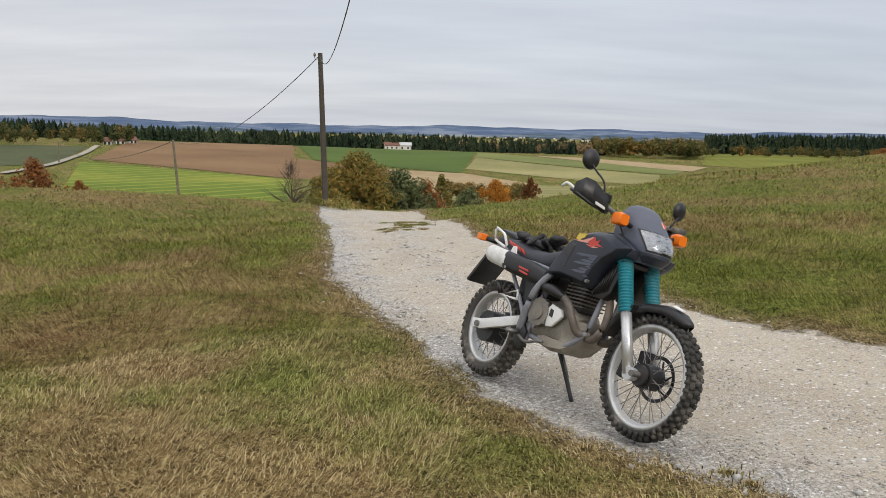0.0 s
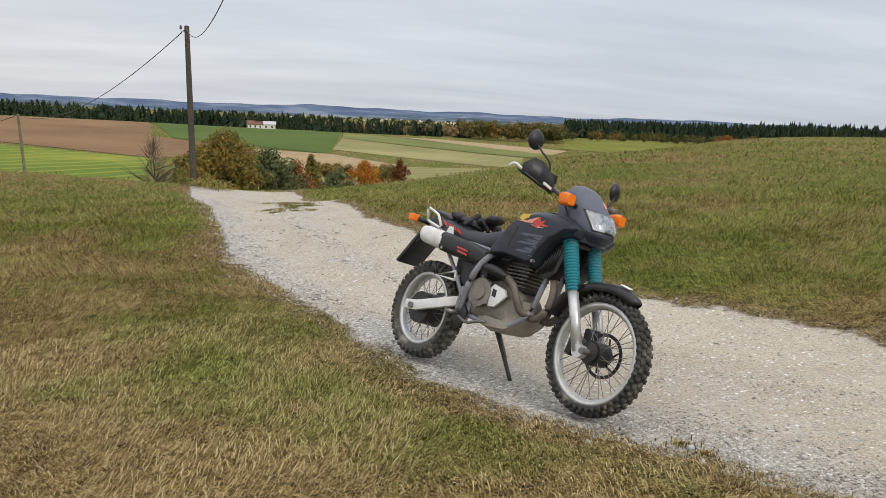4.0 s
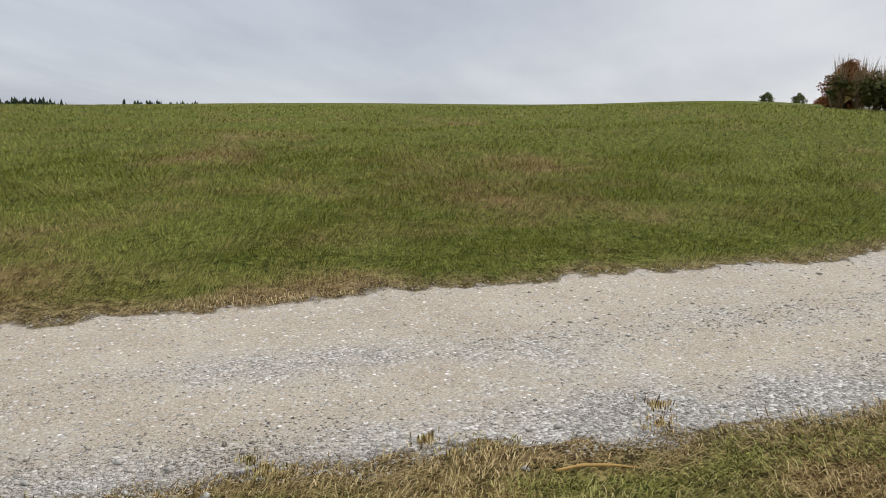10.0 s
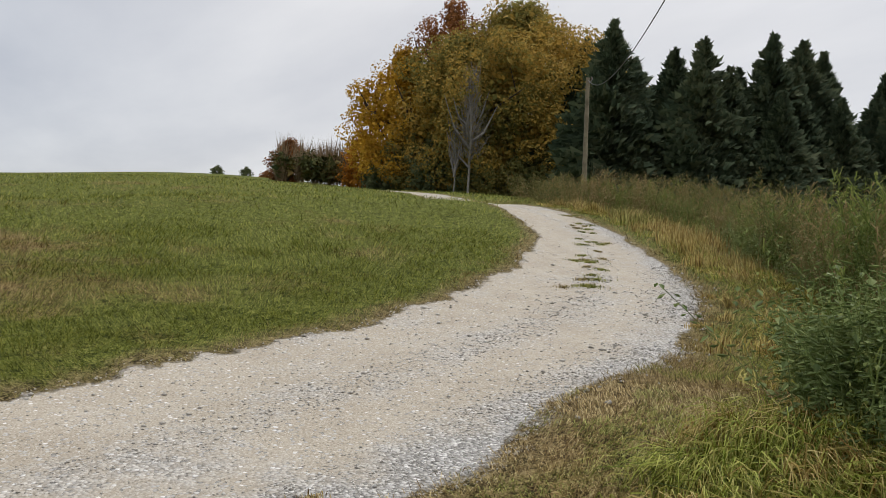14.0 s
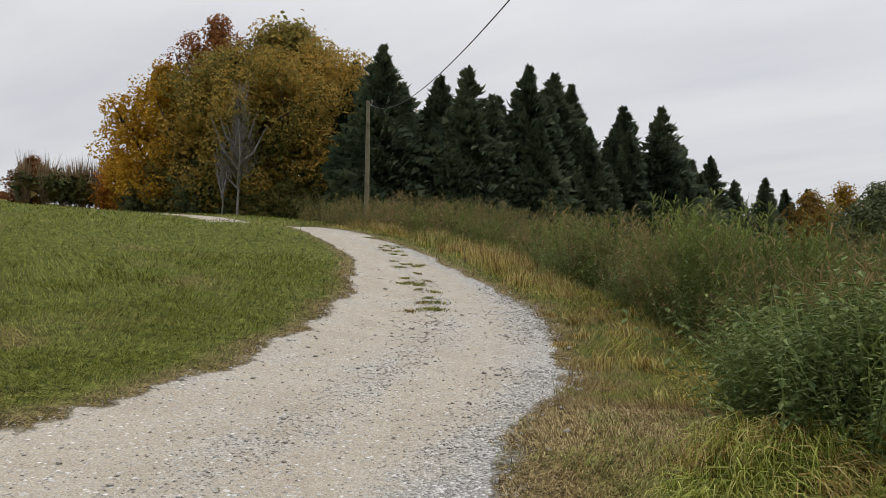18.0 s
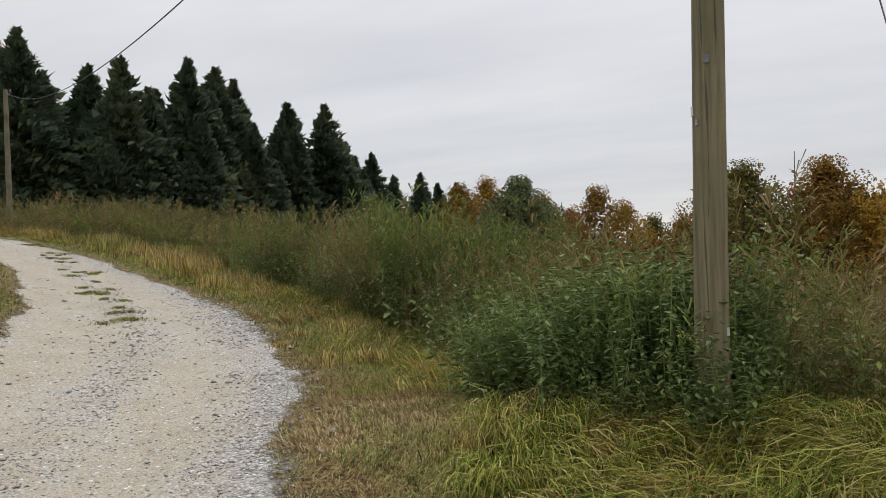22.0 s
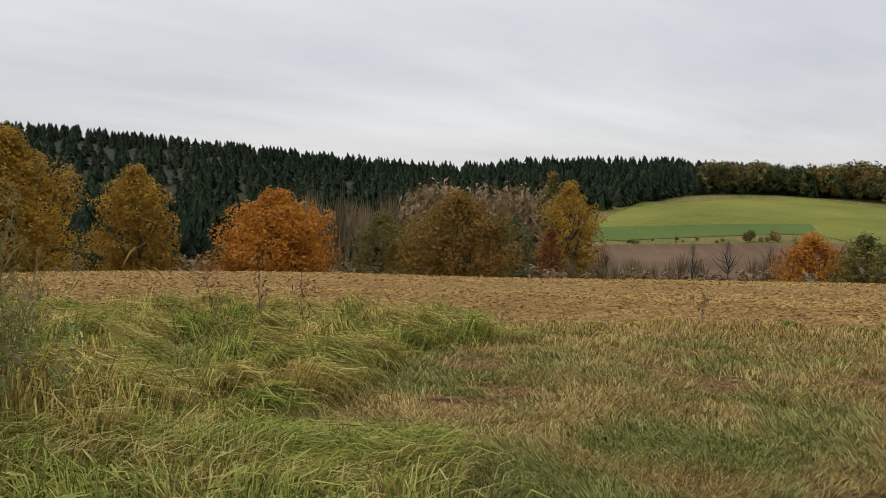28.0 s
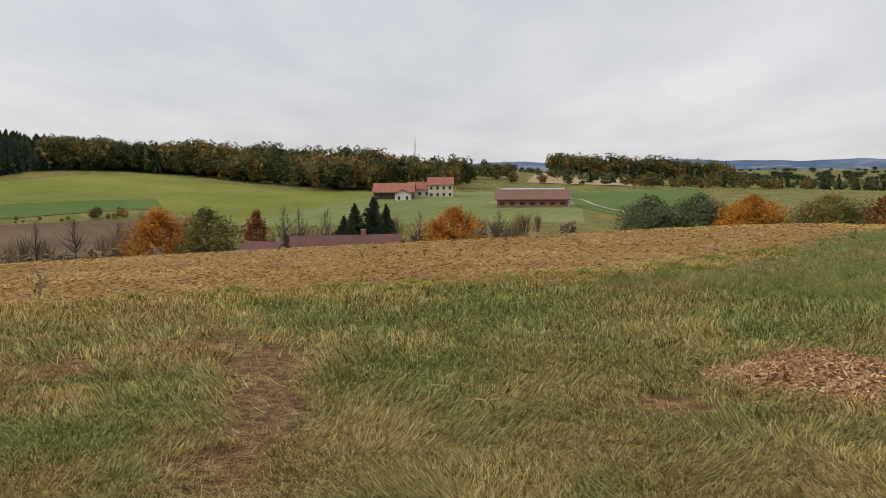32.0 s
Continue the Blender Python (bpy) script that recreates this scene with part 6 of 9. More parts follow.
def ring_points(n, r0, r1, az0, az1, power):
    """Random spots round the meadow corner, thinning out with distance as r to the power."""
    f = PLANT_RNG.random(n)
    r = r0 * (r1 / r0) ** f if power == -2 else np.sqrt(r0 ** 2 + (r1 ** 2 - r0 ** 2) * f)
    a = np.radians(PLANT_RNG.uniform(az0, az1, n))
    return 1.0 - np.sin(a) * r, np.cos(a) * r, r


ix, iy, ir = ring_points(270000, 1.25, 4.4, 0, 360, 0)
ox, oy, orr = ring_points(470000, 4.4, 16, 0, 360, -2)
fx, fy, fr = ring_points(200000, 16, 85, 0, 360, -2)
cx, cy, cr = ring_points(14000, 0.0, 1.25, 0, 360, 0)
mx, my, mr = np.concatenate([cx, ix, ox, fx]), np.concatenate([cy, iy, oy, fy]), np.concatenate([cr, ir, orr, fr])
m_az = wrap(mx, my)
m_track, m_stub = track_depth(mx, my), stubble_depth(mx, my)
m_edge = sod_edge(mx, my, m_track)
keep = (m_edge + PLANT_RNG.normal(size=len(mx)) * 0.05 < -0.02) & (m_stub < 0.1)
keep &= ~((m_edge > -0.35) & (PLANT_RNG.random(len(mx)) < 0.25))
path_gap = edge_distance(mx, my, TRODDEN) + (cloud(mx, my, 2.0, 2, 33) - 0.5) * 0.35
keep &= ~((path_gap < 0.21) & (PLANT_RNG.random(len(mx)) < 0.90))
keep &= PLANT_RNG.random(len(mx)) > 0.88 * bareness(mx, my)
mx, my, mr, m_az, m_track, m_edge, m_stub = (v[keep] for v in (mx, my, mr, m_az, m_track, m_edge, m_stub))
patch = cloud(mx, my, 2.6, 3, 41)
back = (m_az < -190) & (m_az > -305)
verge = (m_az < -112) & (m_az > -190) & (mr < 26) & (mx < 30)
right_meadow = (m_az < -30) & (m_az > -125) & (m_track < 0) & (mx > 4.0) & ~(verge & (track_across(mx, my) < 0.5))
verge &= ~right_meadow
dry = np.clip((dryness_of(mx, my) - 0.15) / 0.7 + (patch - 0.5) * 0.9, 0, 1)
dry = np.where(verge & (m_track > -2.2), np.clip(0.62 + (patch - 0.5) * 1.7, 0, 1), dry)
dry = np.where(back, np.clip(dry * 1.1 + (cloud(mx, my, 1.1, 3, 63) - 0.5) * 1.5 + 0.10 + 0.65 * step(-2.2, -0.4, m_stub) * step(1.0, -1.5, my), 0, 1), dry)
dry = np.where(back, np.clip(dry - 0.20 * step(-2.2, 0.2, my) * step(-0.6, -2.2, m_stub), 0, 1), dry)
dry = np.where(m_edge > -0.15 - 0.35 * patch, np.clip(dry + 0.5, 0, 1), dry)
grow = np.clip(mr / 4.4, 0.8, 14.0)
hump = 0.5 + cloud(mx, my, 3.4, 3, 43)
length = PLANT_RNG.uniform(0.030, 0.075, len(mx)) * hump * np.where(back, 1.75, 1.0) * np.where(verge, 1.2, 1.0) * grow ** 0.45
length = length * np.where((m_edge > -0.6) & ~back, 0.75, 1.0) * np.where(back, 1 - 0.55 * step(-1.8, -0.2, m_stub), 1.0)
width = PLANT_RNG.uniform(0.0032, 0.0066, len(mx)) * grow ** 0.9 * np.where(back, 0.95, 1.0)
bend = np.where(mr < 4.4, PLANT_RNG.uniform(0.95, 2.1, len(mx)), PLANT_RNG.uniform(0.65, 1.35, len(mx)))
bend = np.where(back & (mr < 13), PLANT_RNG.uniform(1.3, 2.6, len(mx)) - 0.5 * step(6, 11, mr), bend)
flow = 6.283 * 1.5 * np.where(back, cloud(mx, my, 1.0, 2, 48), cloud(mx, my, 0.7, 3, 47))
single = PLANT_RNG.random(len(mx)) < dry
front = ~back & ~verge & ~right_meadow
far_away = mr > np.where(back, 13.0, 4.4)
for name, label, sel, mat in (("meadow_grass", "short mown meadow grass with dry brown patches", front & ~far_away, MEADOW_BLADES), ("far_meadow_grass", "mown meadow grass thinning towards the crest", front & far_away, FAR_BLADES),
                              ("hillside_grass", "short green meadow grass on the slope", right_meadow & ~far_away, MEADOW_BLADES), ("upper_hillside_grass", "short green meadow grass up the slope", right_meadow & far_away, FAR_BLADES),
                              ("verge_grass", "uneven yellowing grass along the track", verge & ~far_away, MEADOW_BLADES), ("far_verge_grass", "yellowing grass along the bend of the track", verge & far_away, FAR_BLADES), ("field_edge_grass", "matted green and straw grass before the stubble", back & ~far_away, LUSH_BLADES), ("far_edge_grass", "matted grass running along the stubble", back & far_away, FAR_LUSH)):
    if not sel.any():
        continue
    q = far_away[sel].all()
    felt = np.where(back[sel], 0.040, 0.020) * (0.3 + hump[sel]) * np.clip(grow[sel], 1, 2.5)
    grass_object(name, label, blades(mx[sel], my[sel], length[sel], width[sel], bend[sel], flow[sel], plain_tip=q, felt=felt, stray=np.where(back[sel], 0.7, 0.9)), np.where(single[sel], 0.35 + 0.65 * dry[sel], dry[sel] * 0.3), mat)


def tuft_grass(name, label, spots, count, spread, l0, l1, w, dryness, material, bend=(0.6, 1.6), heading=None, dome=0.0):
    """Tussocks of long blades at the given spots (x, y, size)."""
    s = np.array(spots)
    i = np.repeat(np.arange(len(s)), count)
    n = len(i)
    rad = np.abs(PLANT_RNG.normal(size=n)) * spread * s[i, 2]
    a = PLANT_RNG.random(n) * 6.283
    x, y = s[i, 0] + np.cos(a) * rad, s[i, 1] + np.sin(a) * rad
    ln = PLANT_RNG.uniform(l0, l1, n) * s[i, 2]
    ln = np.where((track_depth(x, y) > -0.3) & (l1 > 0.1), ln * 0.25, ln)
    swirl = (cloud(s[:, 0], s[:, 1], 0.8, 2, 67) - 0.5) * 4.5 + PLANT_RNG.normal(size=len(s)) * 0.3
    head = np.where(PLANT_RNG.random(n) < 0.2, a, (heading if heading is not None else 0) + PLANT_RNG.normal(size=n) * 0.32 + np.repeat(swirl, count))
    lift = dome * s[i, 2] * np.clip(1 - (rad / (2.2 * spread * s[i, 2])) ** 2, 0, 1) * PLANT_RNG.random(n)
    vf = arching_blades(x, y, ln, np.full(n, w) * PLANT_RNG.uniform(0.7, 1.3, n), PLANT_RNG.uniform(*bend, n), head, lift)
    clump_dry = np.repeat(np.where(PLANT_RNG.random(len(s)) < dryness, PLANT_RNG.uniform(0.6, 1.0, len(s)), PLANT_RNG.uniform(0.0, 0.25, len(s))), count)
    return grass_object(name, label, vf, np.clip(clump_dry + PLANT_RNG.normal(size=n) * 0.2, 0, 1), material)


def spots_in(poly, n, s0, s1, avoid=0.15):
    p = np.array(poly, float)
    out = []
    while len(out) < n:
        x = PLANT_RNG.uniform(p[:, 0].min(), p[:, 0].max(), 400)
        y = PLANT_RNG.uniform(p[:, 1].min(), p[:, 1].max(), 400)
        ok = inside(x, y, p) & (track_depth(x, y) < -avoid) & (edge_distance(x, y, TRODDEN) > 0.35) & (bareness(x, y) < 0.3)
        out += [(a, b, PLANT_RNG.uniform(s0, s1)) for a, b in zip(x[ok], y[ok])]
    return out[:n]


POLE_BASE = (1.84, -2.96)
TUSSOCK_AREA = ((0.9, -4.2), (0.5, -3.0), (-0.4, -3.3), (-1.6, -4.0), (-3.2, -5.0), (-5.0, -5.6), (-6.2, -6.6), (-3.6, -8.8), (-1.2, -10.5), (1.0, -8.0))
tuft_grass("long_grass", "long flattened tussocks of green and yellow grass", spots_in(TUSSOCK_AREA, 170, 0.7, 1.35), 280, 0.18, 0.32, 0.64, 0.0070, 0.48, TUSSOCK_BLADES, (1.85, 2.7), 3.0, 0.15)
EDGE_AREA = ((-5.0, -5.4), (-8.4, -4.2), (-10.6, -1.6), (-12.0, 1.0), (-14.5, 4.0), (-20, 8.8), (-21, 7.8), (-16, 3.0), (-13.4, 0.0), (-12.0, -2.6), (-9.0, -5.8), (-6.4, -7.0))
tuft_grass("edge_tussocks", "ragged grass tussocks along the stubble", spots_in(EDGE_AREA, 90, 0.5, 1.1), 110, 0.18, 0.18, 0.34, 0.009, 0.62, TUSSOCK_BLADES, (1.7, 2.5), 0.6, 0.07)
BACK_AREA = ((-1.5, -3.6), (-3.5, -1.5), (-4.5, 3.5), (-8.5, 6.5), (-12, 3.0), (-9.0, -2.5), (-5.6, -5.0))
tuft_grass("grass_tufts", "loose tufts of fresh grass in the trodden sward", spots_in(BACK_AREA, 420, 0.5, 1.1), 34, 0.11, 0.12, 0.27, 0.006, 0.30, LUSH_BLADES, (0.8, 1.9))
VERGE_AREA = ((4.6, -4.3), (3.4, -3.3), (3.2, -4.6), (4.6, -6.2), (7.2, -9.2), (11, -11.9), (17, -14.6), (24, -16.6), (22, -15.0), (15, -12.6), (11, -10.4), (7.6, -7.8), (5.6, -5.4))
tuft_grass("dry_verge_grass", "tawny dry grass on the verge of the track", spots_in(VERGE_AREA, 200, 0.4, 1.1, 0.5), 45, 0.2, 0.10, 0.28, 0.008, 0.55, TUSSOCK_BLADES, (0.7, 1.7))
GREEN_AREA = ((3.0, -2.6), (2.4, -1.6), (0.9, -1.2), (-0.8, -1.7), (-1.8, -2.8), (-0.8, -3.6), (0.6, -3.5), (1.6, -3.2), (2.6, -3.2), (3.1, -3.1))
tuft_grass("fresh_grass", "bright green grass in front of the nettles", spots_in(GREEN_AREA, 420, 0.6, 1.15), 110, 0.15, 0.17, 0.40, 0.0050, 0.30, FRESH_BLADES, (1.4, 2.4), 2.6, 0.11)
TRACK_TUFTS = [(8.7 + 0.42 * k, -6.5 - 0.325 * k - 0.25 * math.sin(k * 0.14), PLANT_RNG.uniform(0.4, 0.9)) for k in range(24) if k % 5 != 3] + [(0.95 + 0.02 * k, 13.0 + 0.3 * k, 0.9) for k in range(12)] + [(2.5, 0.95, 0.7), (2.75, 0.55, 0.8), (2.95, 0.2, 0.7), (3.1, -0.05, 0.8), (3.35, -0.7, 0.9), (2.25, 1.3, 0.6)]
TRACK_TUFTS = [(x + PLANT_RNG.normal() * 0.22, y + PLANT_RNG.normal() * 0.2, s * PLANT_RNG.uniform(0.4, 1.0)) for x, y, s in TRACK_TUFTS for _ in range(2)]
tuft_grass("track_tufts", "low dull tufts growing in the gravel", [q for q in TRACK_TUFTS if q[0] > 6 or q[1] > 6], 130, 0.16, 0.03, 0.08, 0.009, 0.5, FAR_BLADES, (1.0, 2.0))
tuft_grass("edge_tufts", "low brownish tufts at the edge of the gravel", [q for q in TRACK_TUFTS if q[0] <= 6 and q[1] <= 6], 90, 0.09, 0.015, 0.038, 0.005, 1.0, MEADOW_BLADES, (1.3, 2.2))

tuft_grass("pole_grass", "tall straw-yellow grass clump by the telegraph pole", [(-2.1 + 0.3 * k, 29.0 + 0.4 * (k % 3), 1.0) for k in range(5)], 200, 0.26, 0.4, 0.85, 0.016, 0.72, LUSH_BLADES, (0.7, 1.8), None, 0.3)

BANK_TUFTS = [(x + PLANT_RNG.normal() * 0.35, y + PLANT_RNG.normal() * 0.3, PLANT_RNG.uniform(0.7, 1.2)) for x, y in ((15.2, -13.9), (16.6, -14.4), (18.5, -15.0), (11.6, -11.7), (12.4, -12.2), (13.6, -12.9), (14.4, -13.3), (17.4, -14.2), (9.6, -10.2), (8.6, -9.3), (6.9, -7.7), (5.9, -6.6), (5.2, -5.4), (20.5, -15.6)) for _ in range(4)]
tuft_grass("tawny_tufts", "bleached orange grass standing at the foot of the bank", [(x, y, s * (0.5 if x < 9 else 1.0)) for x, y, s in BANK_TUFTS], 120, 0.2, 0.18, 0.45, 0.009, 0.85, LUSH_BLADES, (0.2, 1.1))


# -- weeds --
def leaf_at(p, a, tilt, ln, wd):
    """A leaf quad from p along the direction a, drooping by tilt."""
    d = np.array([math.cos(a) * math.cos(tilt), math.sin(a) * math.cos(tilt), -math.sin(tilt)])
    s = np.array([-math.sin(a), math.cos(a), 0.0]) * wd / 2
    m = p + d * ln * 0.45 + np.array([0, 0, 0.06 * ln])
    return np.array([p, m - s, p + d * ln, m + s])


def stem_quads(p0, p1, w):
    d = np.array([w, 0, 0]), np.array([0, w, 0])
    return [np.array([p0 - k, p0 + k, p1 + k * 0.5, p1 - k * 0.5]) for k in d]


def weed_plant(rng, h, branches=7, leaves=7, big=1.0):
    """A tall branching weed: thin stems, side branches hung with small leaves, seed sprays at the top."""
    q = []
    for _ in range(rng.integers(2, 4)):
        lean = rng.normal(size=2) * 0.17
        foot = np.array([rng.normal() * 0.06, rng.normal() * 0.06, 0])
        top = foot + np.array([lean[0] * h, lean[1] * h, h * rng.uniform(0.7, 1.05)])
        q += stem_quads(foot, top, 0.0035)
        for k in range(branches):
            f = rng.uniform(0.18, 0.92)
            p = foot + (top - foot) * f
            a, ln = rng.random() * 6.28, h * rng.uniform(0.10, 0.30) * (1.15 - 0.6 * f)
            e = p + np.array([math.cos(a) * ln * 0.75, math.sin(a) * ln * 0.75, ln * rng.uniform(0.4, 0.95)])
            w = np.array([-math.sin(a), math.cos(a), 0]) * 0.0022
            q.append(np.array([p - w, p + w, e + w * 0.5, e - w * 0.5]))
            for _ in range(leaves):
                g = rng.uniform(0.15, 1.05)
                q.append(leaf_at(p + (e - p) * g + rng.normal(size=3) * 0.008, rng.random() * 6.28, rng.uniform(-0.6, 0.8), big * rng.uniform(0.035, 0.085) * (1.25 - 0.6 * f), big * rng.uniform(0.014, 0.036) * (1.15 - 0.5 * f)))
        for k in range(7):
            p = foot + (top - foot) * rng.uniform(0.75, 1.0)
            e = p + np.array([rng.normal() * 0.06, rng.normal() * 0.06, rng.uniform(0.03, 0.13)])
            q.append(np.array([p - [0.002, 0, 0], p + [0.002, 0, 0], e + [0.007, 0.004, 0], e - [0.007, 0.004, 0]]))
    return np.array(q)


def nettle_plant(rng, h):
    """Square-stemmed nettle: pairs of broad toothed leaves held out flat, smaller towards the tip."""
    q = []
    for _ in range(5):
        foot = np.array([rng.normal() * 0.10, rng.normal() * 0.10, 0])
        top = foot + np.array([rng.normal() * 0.20, rng.normal() * 0.20, h * rng.uniform(0.65, 1.05)])
        q += stem_quads(foot, top, 0.004)
        for k in range(12):
            f = 0.15 + 0.85 * k / 11
            a0 = k * 1.57 + rng.random() * 0.6
            for a in (a0, a0 + 3.14):
                p = foot + (top - foot) * f
                ln, wd, tilt = rng.uniform(0.040, 0.074) * (1.3 - 0.5 * f), rng.uniform(0.024, 0.042) * (1.2 - 0.35 * f), rng.uniform(-0.25, 0.65)
                out = np.array([math.cos(a), math.sin(a), 0.25]) * 0.02
                leaf = leaf_at(p + out, a, tilt, ln, wd)
                base, left, tip, right = leaf
                keel = (base + tip) / 2 - np.array([0, 0, wd * 0.28])
                q.append(np.array([base, left, tip, keel])); q.append(np.array([base, keel, tip, right]))
    return np.array(q)


def planted(name, label, sorts, spots, material, category="plants"):
    out = []
    for x, y, s in spots:
        q = sorts[PLANT_RNG.integers(len(sorts))]
        t = PLANT_RNG.random() * 6.283
        rot = np.array([[math.cos(t), -math.sin(t), 0], [math.sin(t), math.cos(t), 0], [0, 0, 1]])
        out.append(q @ rot.T * s + np.array([x, y, float(sheet_z(x, y)[0]) - 0.02]))
    return tagged(np_part(name, soup(np.concatenate(out)), material), label, category, kind="stuff")


w_rng = np.random.default_rng(23)
WEEDS = [weed_plant(w_rng, 1.25) for _ in range(9)]
FAR_WEEDS = [weed_plant(w_rng, 1.25, 5, 4, 1.7) for _ in range(8)]
NETTLES = [nettle_plant(w_rng, 0.72) for _ in range(8)]


def drifts(spots, seed, low=0.62, high=1.2, wide=0.55):
    """Taller and shorter drifts along a bank of weeds."""
    p = np.array(spots)
    tall = low + (high - low) * cloud(p[:, 0], p[:, 1], wide, 3, seed)
    return [(x, y, w * t) for (x, y, w), t in zip(spots, tall)]


def split_near(spots, r=13.0):
    near = [q for q in spots if math.hypot(q[0] - 1, q[1]) < r]
    return near, [q for q in spots if math.hypot(q[0] - 1, q[1]) >= r]


WEED_BANK = ((5.2, -6.9), (4.2, -5.6), (3.0, -4.6), (1.6, -4.1), (2.0, -7.0), (4.0, -10.5), (9, -15.5), (16, -18.5), (26, -21), (34, -25), (30, -19.5), (22, -16.6), (14, -13.8), (9.2, -10.9))
HOLLOW = (8.1, -11.3)
near_weeds, far_weeds = split_near(drifts([q for q in spots_in(WEED_BANK, 1050, 0.8, 1.15, 0.9) if math.hypot(q[0] - HOLLOW[0], q[1] - HOLLOW[1]) > 0.8], 61))
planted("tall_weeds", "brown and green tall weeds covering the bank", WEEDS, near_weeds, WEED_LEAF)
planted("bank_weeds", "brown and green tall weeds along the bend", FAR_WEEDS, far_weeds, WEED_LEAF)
BACK_WEEDS = ((1.6, -3.9), (0.7, -3.8), (-0.2, -4.6), (-0.7, -6.0), (-0.5, -7.6), (0.8, -8.5), (2.2, -7.5))
planted("thin_weeds", "thin dry weeds beside the pole", WEEDS, drifts(spots_in(BACK_WEEDS, 95, 0.7, 1.0), 62), WEED_LEAF)
NETTLE_BED = ((3.35, -3.6), (2.85, -3.25), (2.4, -2.85), (1.95, -2.70), (1.72, -2.78), (1.6, -3.1), (1.75, -3.6), (1.85, -4.6), (2.9, -5.0), (3.5, -4.4))
bed = drifts(spots_in(NETTLE_BED, 220, 0.8, 1.15, 0.5), 66, 0.72, 1.22, 1.6)
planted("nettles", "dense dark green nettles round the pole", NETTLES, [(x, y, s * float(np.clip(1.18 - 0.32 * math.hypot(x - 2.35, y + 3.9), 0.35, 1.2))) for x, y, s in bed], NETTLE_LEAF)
NETTLE_FRINGE = ((4.6, -6.6), (3.6, -5.4), (3.0, -4.5), (1.5, -4.0), (0.2, -3.8), (-0.8, -4.8), (1.5, -6), (5, -9.5), (12, -14.5), (13, -13.3), (8.5, -10.4))
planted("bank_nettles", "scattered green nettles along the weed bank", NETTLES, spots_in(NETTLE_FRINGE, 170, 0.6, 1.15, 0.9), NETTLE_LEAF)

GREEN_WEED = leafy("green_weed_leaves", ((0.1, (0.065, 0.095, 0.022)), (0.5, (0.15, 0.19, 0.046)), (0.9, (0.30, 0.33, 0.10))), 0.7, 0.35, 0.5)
GREEN_BANK = ((5.6, -7.6), (4.4, -6.4), (3.3, -5.0), (2.6, -5.2), (3.5, -8.5), (8, -13.5), (14, -16.5), (22, -18.2), (21, -16.4), (13, -13.5), (8.8, -10.6))
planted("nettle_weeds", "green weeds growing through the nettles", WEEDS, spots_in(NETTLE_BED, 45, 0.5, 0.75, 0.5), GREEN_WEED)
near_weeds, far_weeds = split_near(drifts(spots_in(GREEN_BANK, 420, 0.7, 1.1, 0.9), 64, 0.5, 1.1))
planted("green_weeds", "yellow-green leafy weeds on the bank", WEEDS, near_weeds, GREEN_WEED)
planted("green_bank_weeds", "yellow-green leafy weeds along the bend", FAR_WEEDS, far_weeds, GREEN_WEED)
BUSH = ((6.9, -9.0), (6.2, -8.3), (5.2, -8.0), (4.3, -8.2), (3.6, -9.2), (4.4, -10.2), (5.8, -10.4), (6.8, -9.9))
planted("leafy_bush", "dense grey-green bush of leafy weeds on the bank", WEEDS, drifts(spots_in(BUSH, 120, 1.0, 1.3), 68, 0.75, 1.25, 0.9), GREEN_WEED, "bush")
planted("seeding_weeds", "brown seeding weeds rising through the bush", WEEDS, spots_in(BUSH, 45, 0.95, 1.3), WEED_LEAF)
POLE_WEEDS = ((1.65, -3.3), (1.1, -3.0), (0.45, -3.2), (0.0, -4.2), (0.4, -5.2), (1.8, -5.2))
planted("pole_weeds", "tall brown seeding weeds close behind the pole", WEEDS, spots_in(POLE_WEEDS, 40, 0.72, 1.1), WEED_LEAF)
planted("fading_weeds", "fading leafy weeds among the dry stems", WEEDS, spots_in(POLE_WEEDS, 30, 0.6, 0.95), GREEN_WEED)

# dead stalks that stand alone before the stubble
STALK_MAT = leafy("dead_stalk", ((0.2, (0.10, 0.065, 0.035)), (0.8, (0.26, 0.18, 0.10))), 0.9, 0, 0.5)


def dead_stalk(at, h, seed, label):
    rng = np.random.default_rng(seed)
    ob = thing("dead_stalk", ground_at(*at), label, "plant")
    top = np.array([rng.normal() * 0.08, rng.normal() * 0.08, h])
    stems = [tube(np.array([[0, 0, 0], top * 0.5 + rng.normal(size=3) * 0.03, top]), np.array([0.006, 0.005, 0.002]), 5)]
    for k in range(9):
        p = top * rng.uniform(0.3, 0.95)
        stems.append(tube(np.array([p, p + np.array([rng.normal() * 0.13, rng.normal() * 0.13, rng.uniform(0.05, 0.22)])]), np.array([0.003, 0.0015]), 4))
    np_part("stem", joined(stems), STALK_MAT, ob)
    q = [leaf_at(top * rng.uniform(0.2, 1.05) + rng.normal(size=3) * 0.07, rng.random() * 6.28, rng.uniform(-0.5, 1.4), rng.uniform(0.04, 0.12), rng.uniform(0.015, 0.035)) for _ in range(50)]
    tagged(np_part("withered_leaf", soup(np.array(q)), STALK_MAT, ob, "curled withered leaves"), kind="stuff")
    return ob


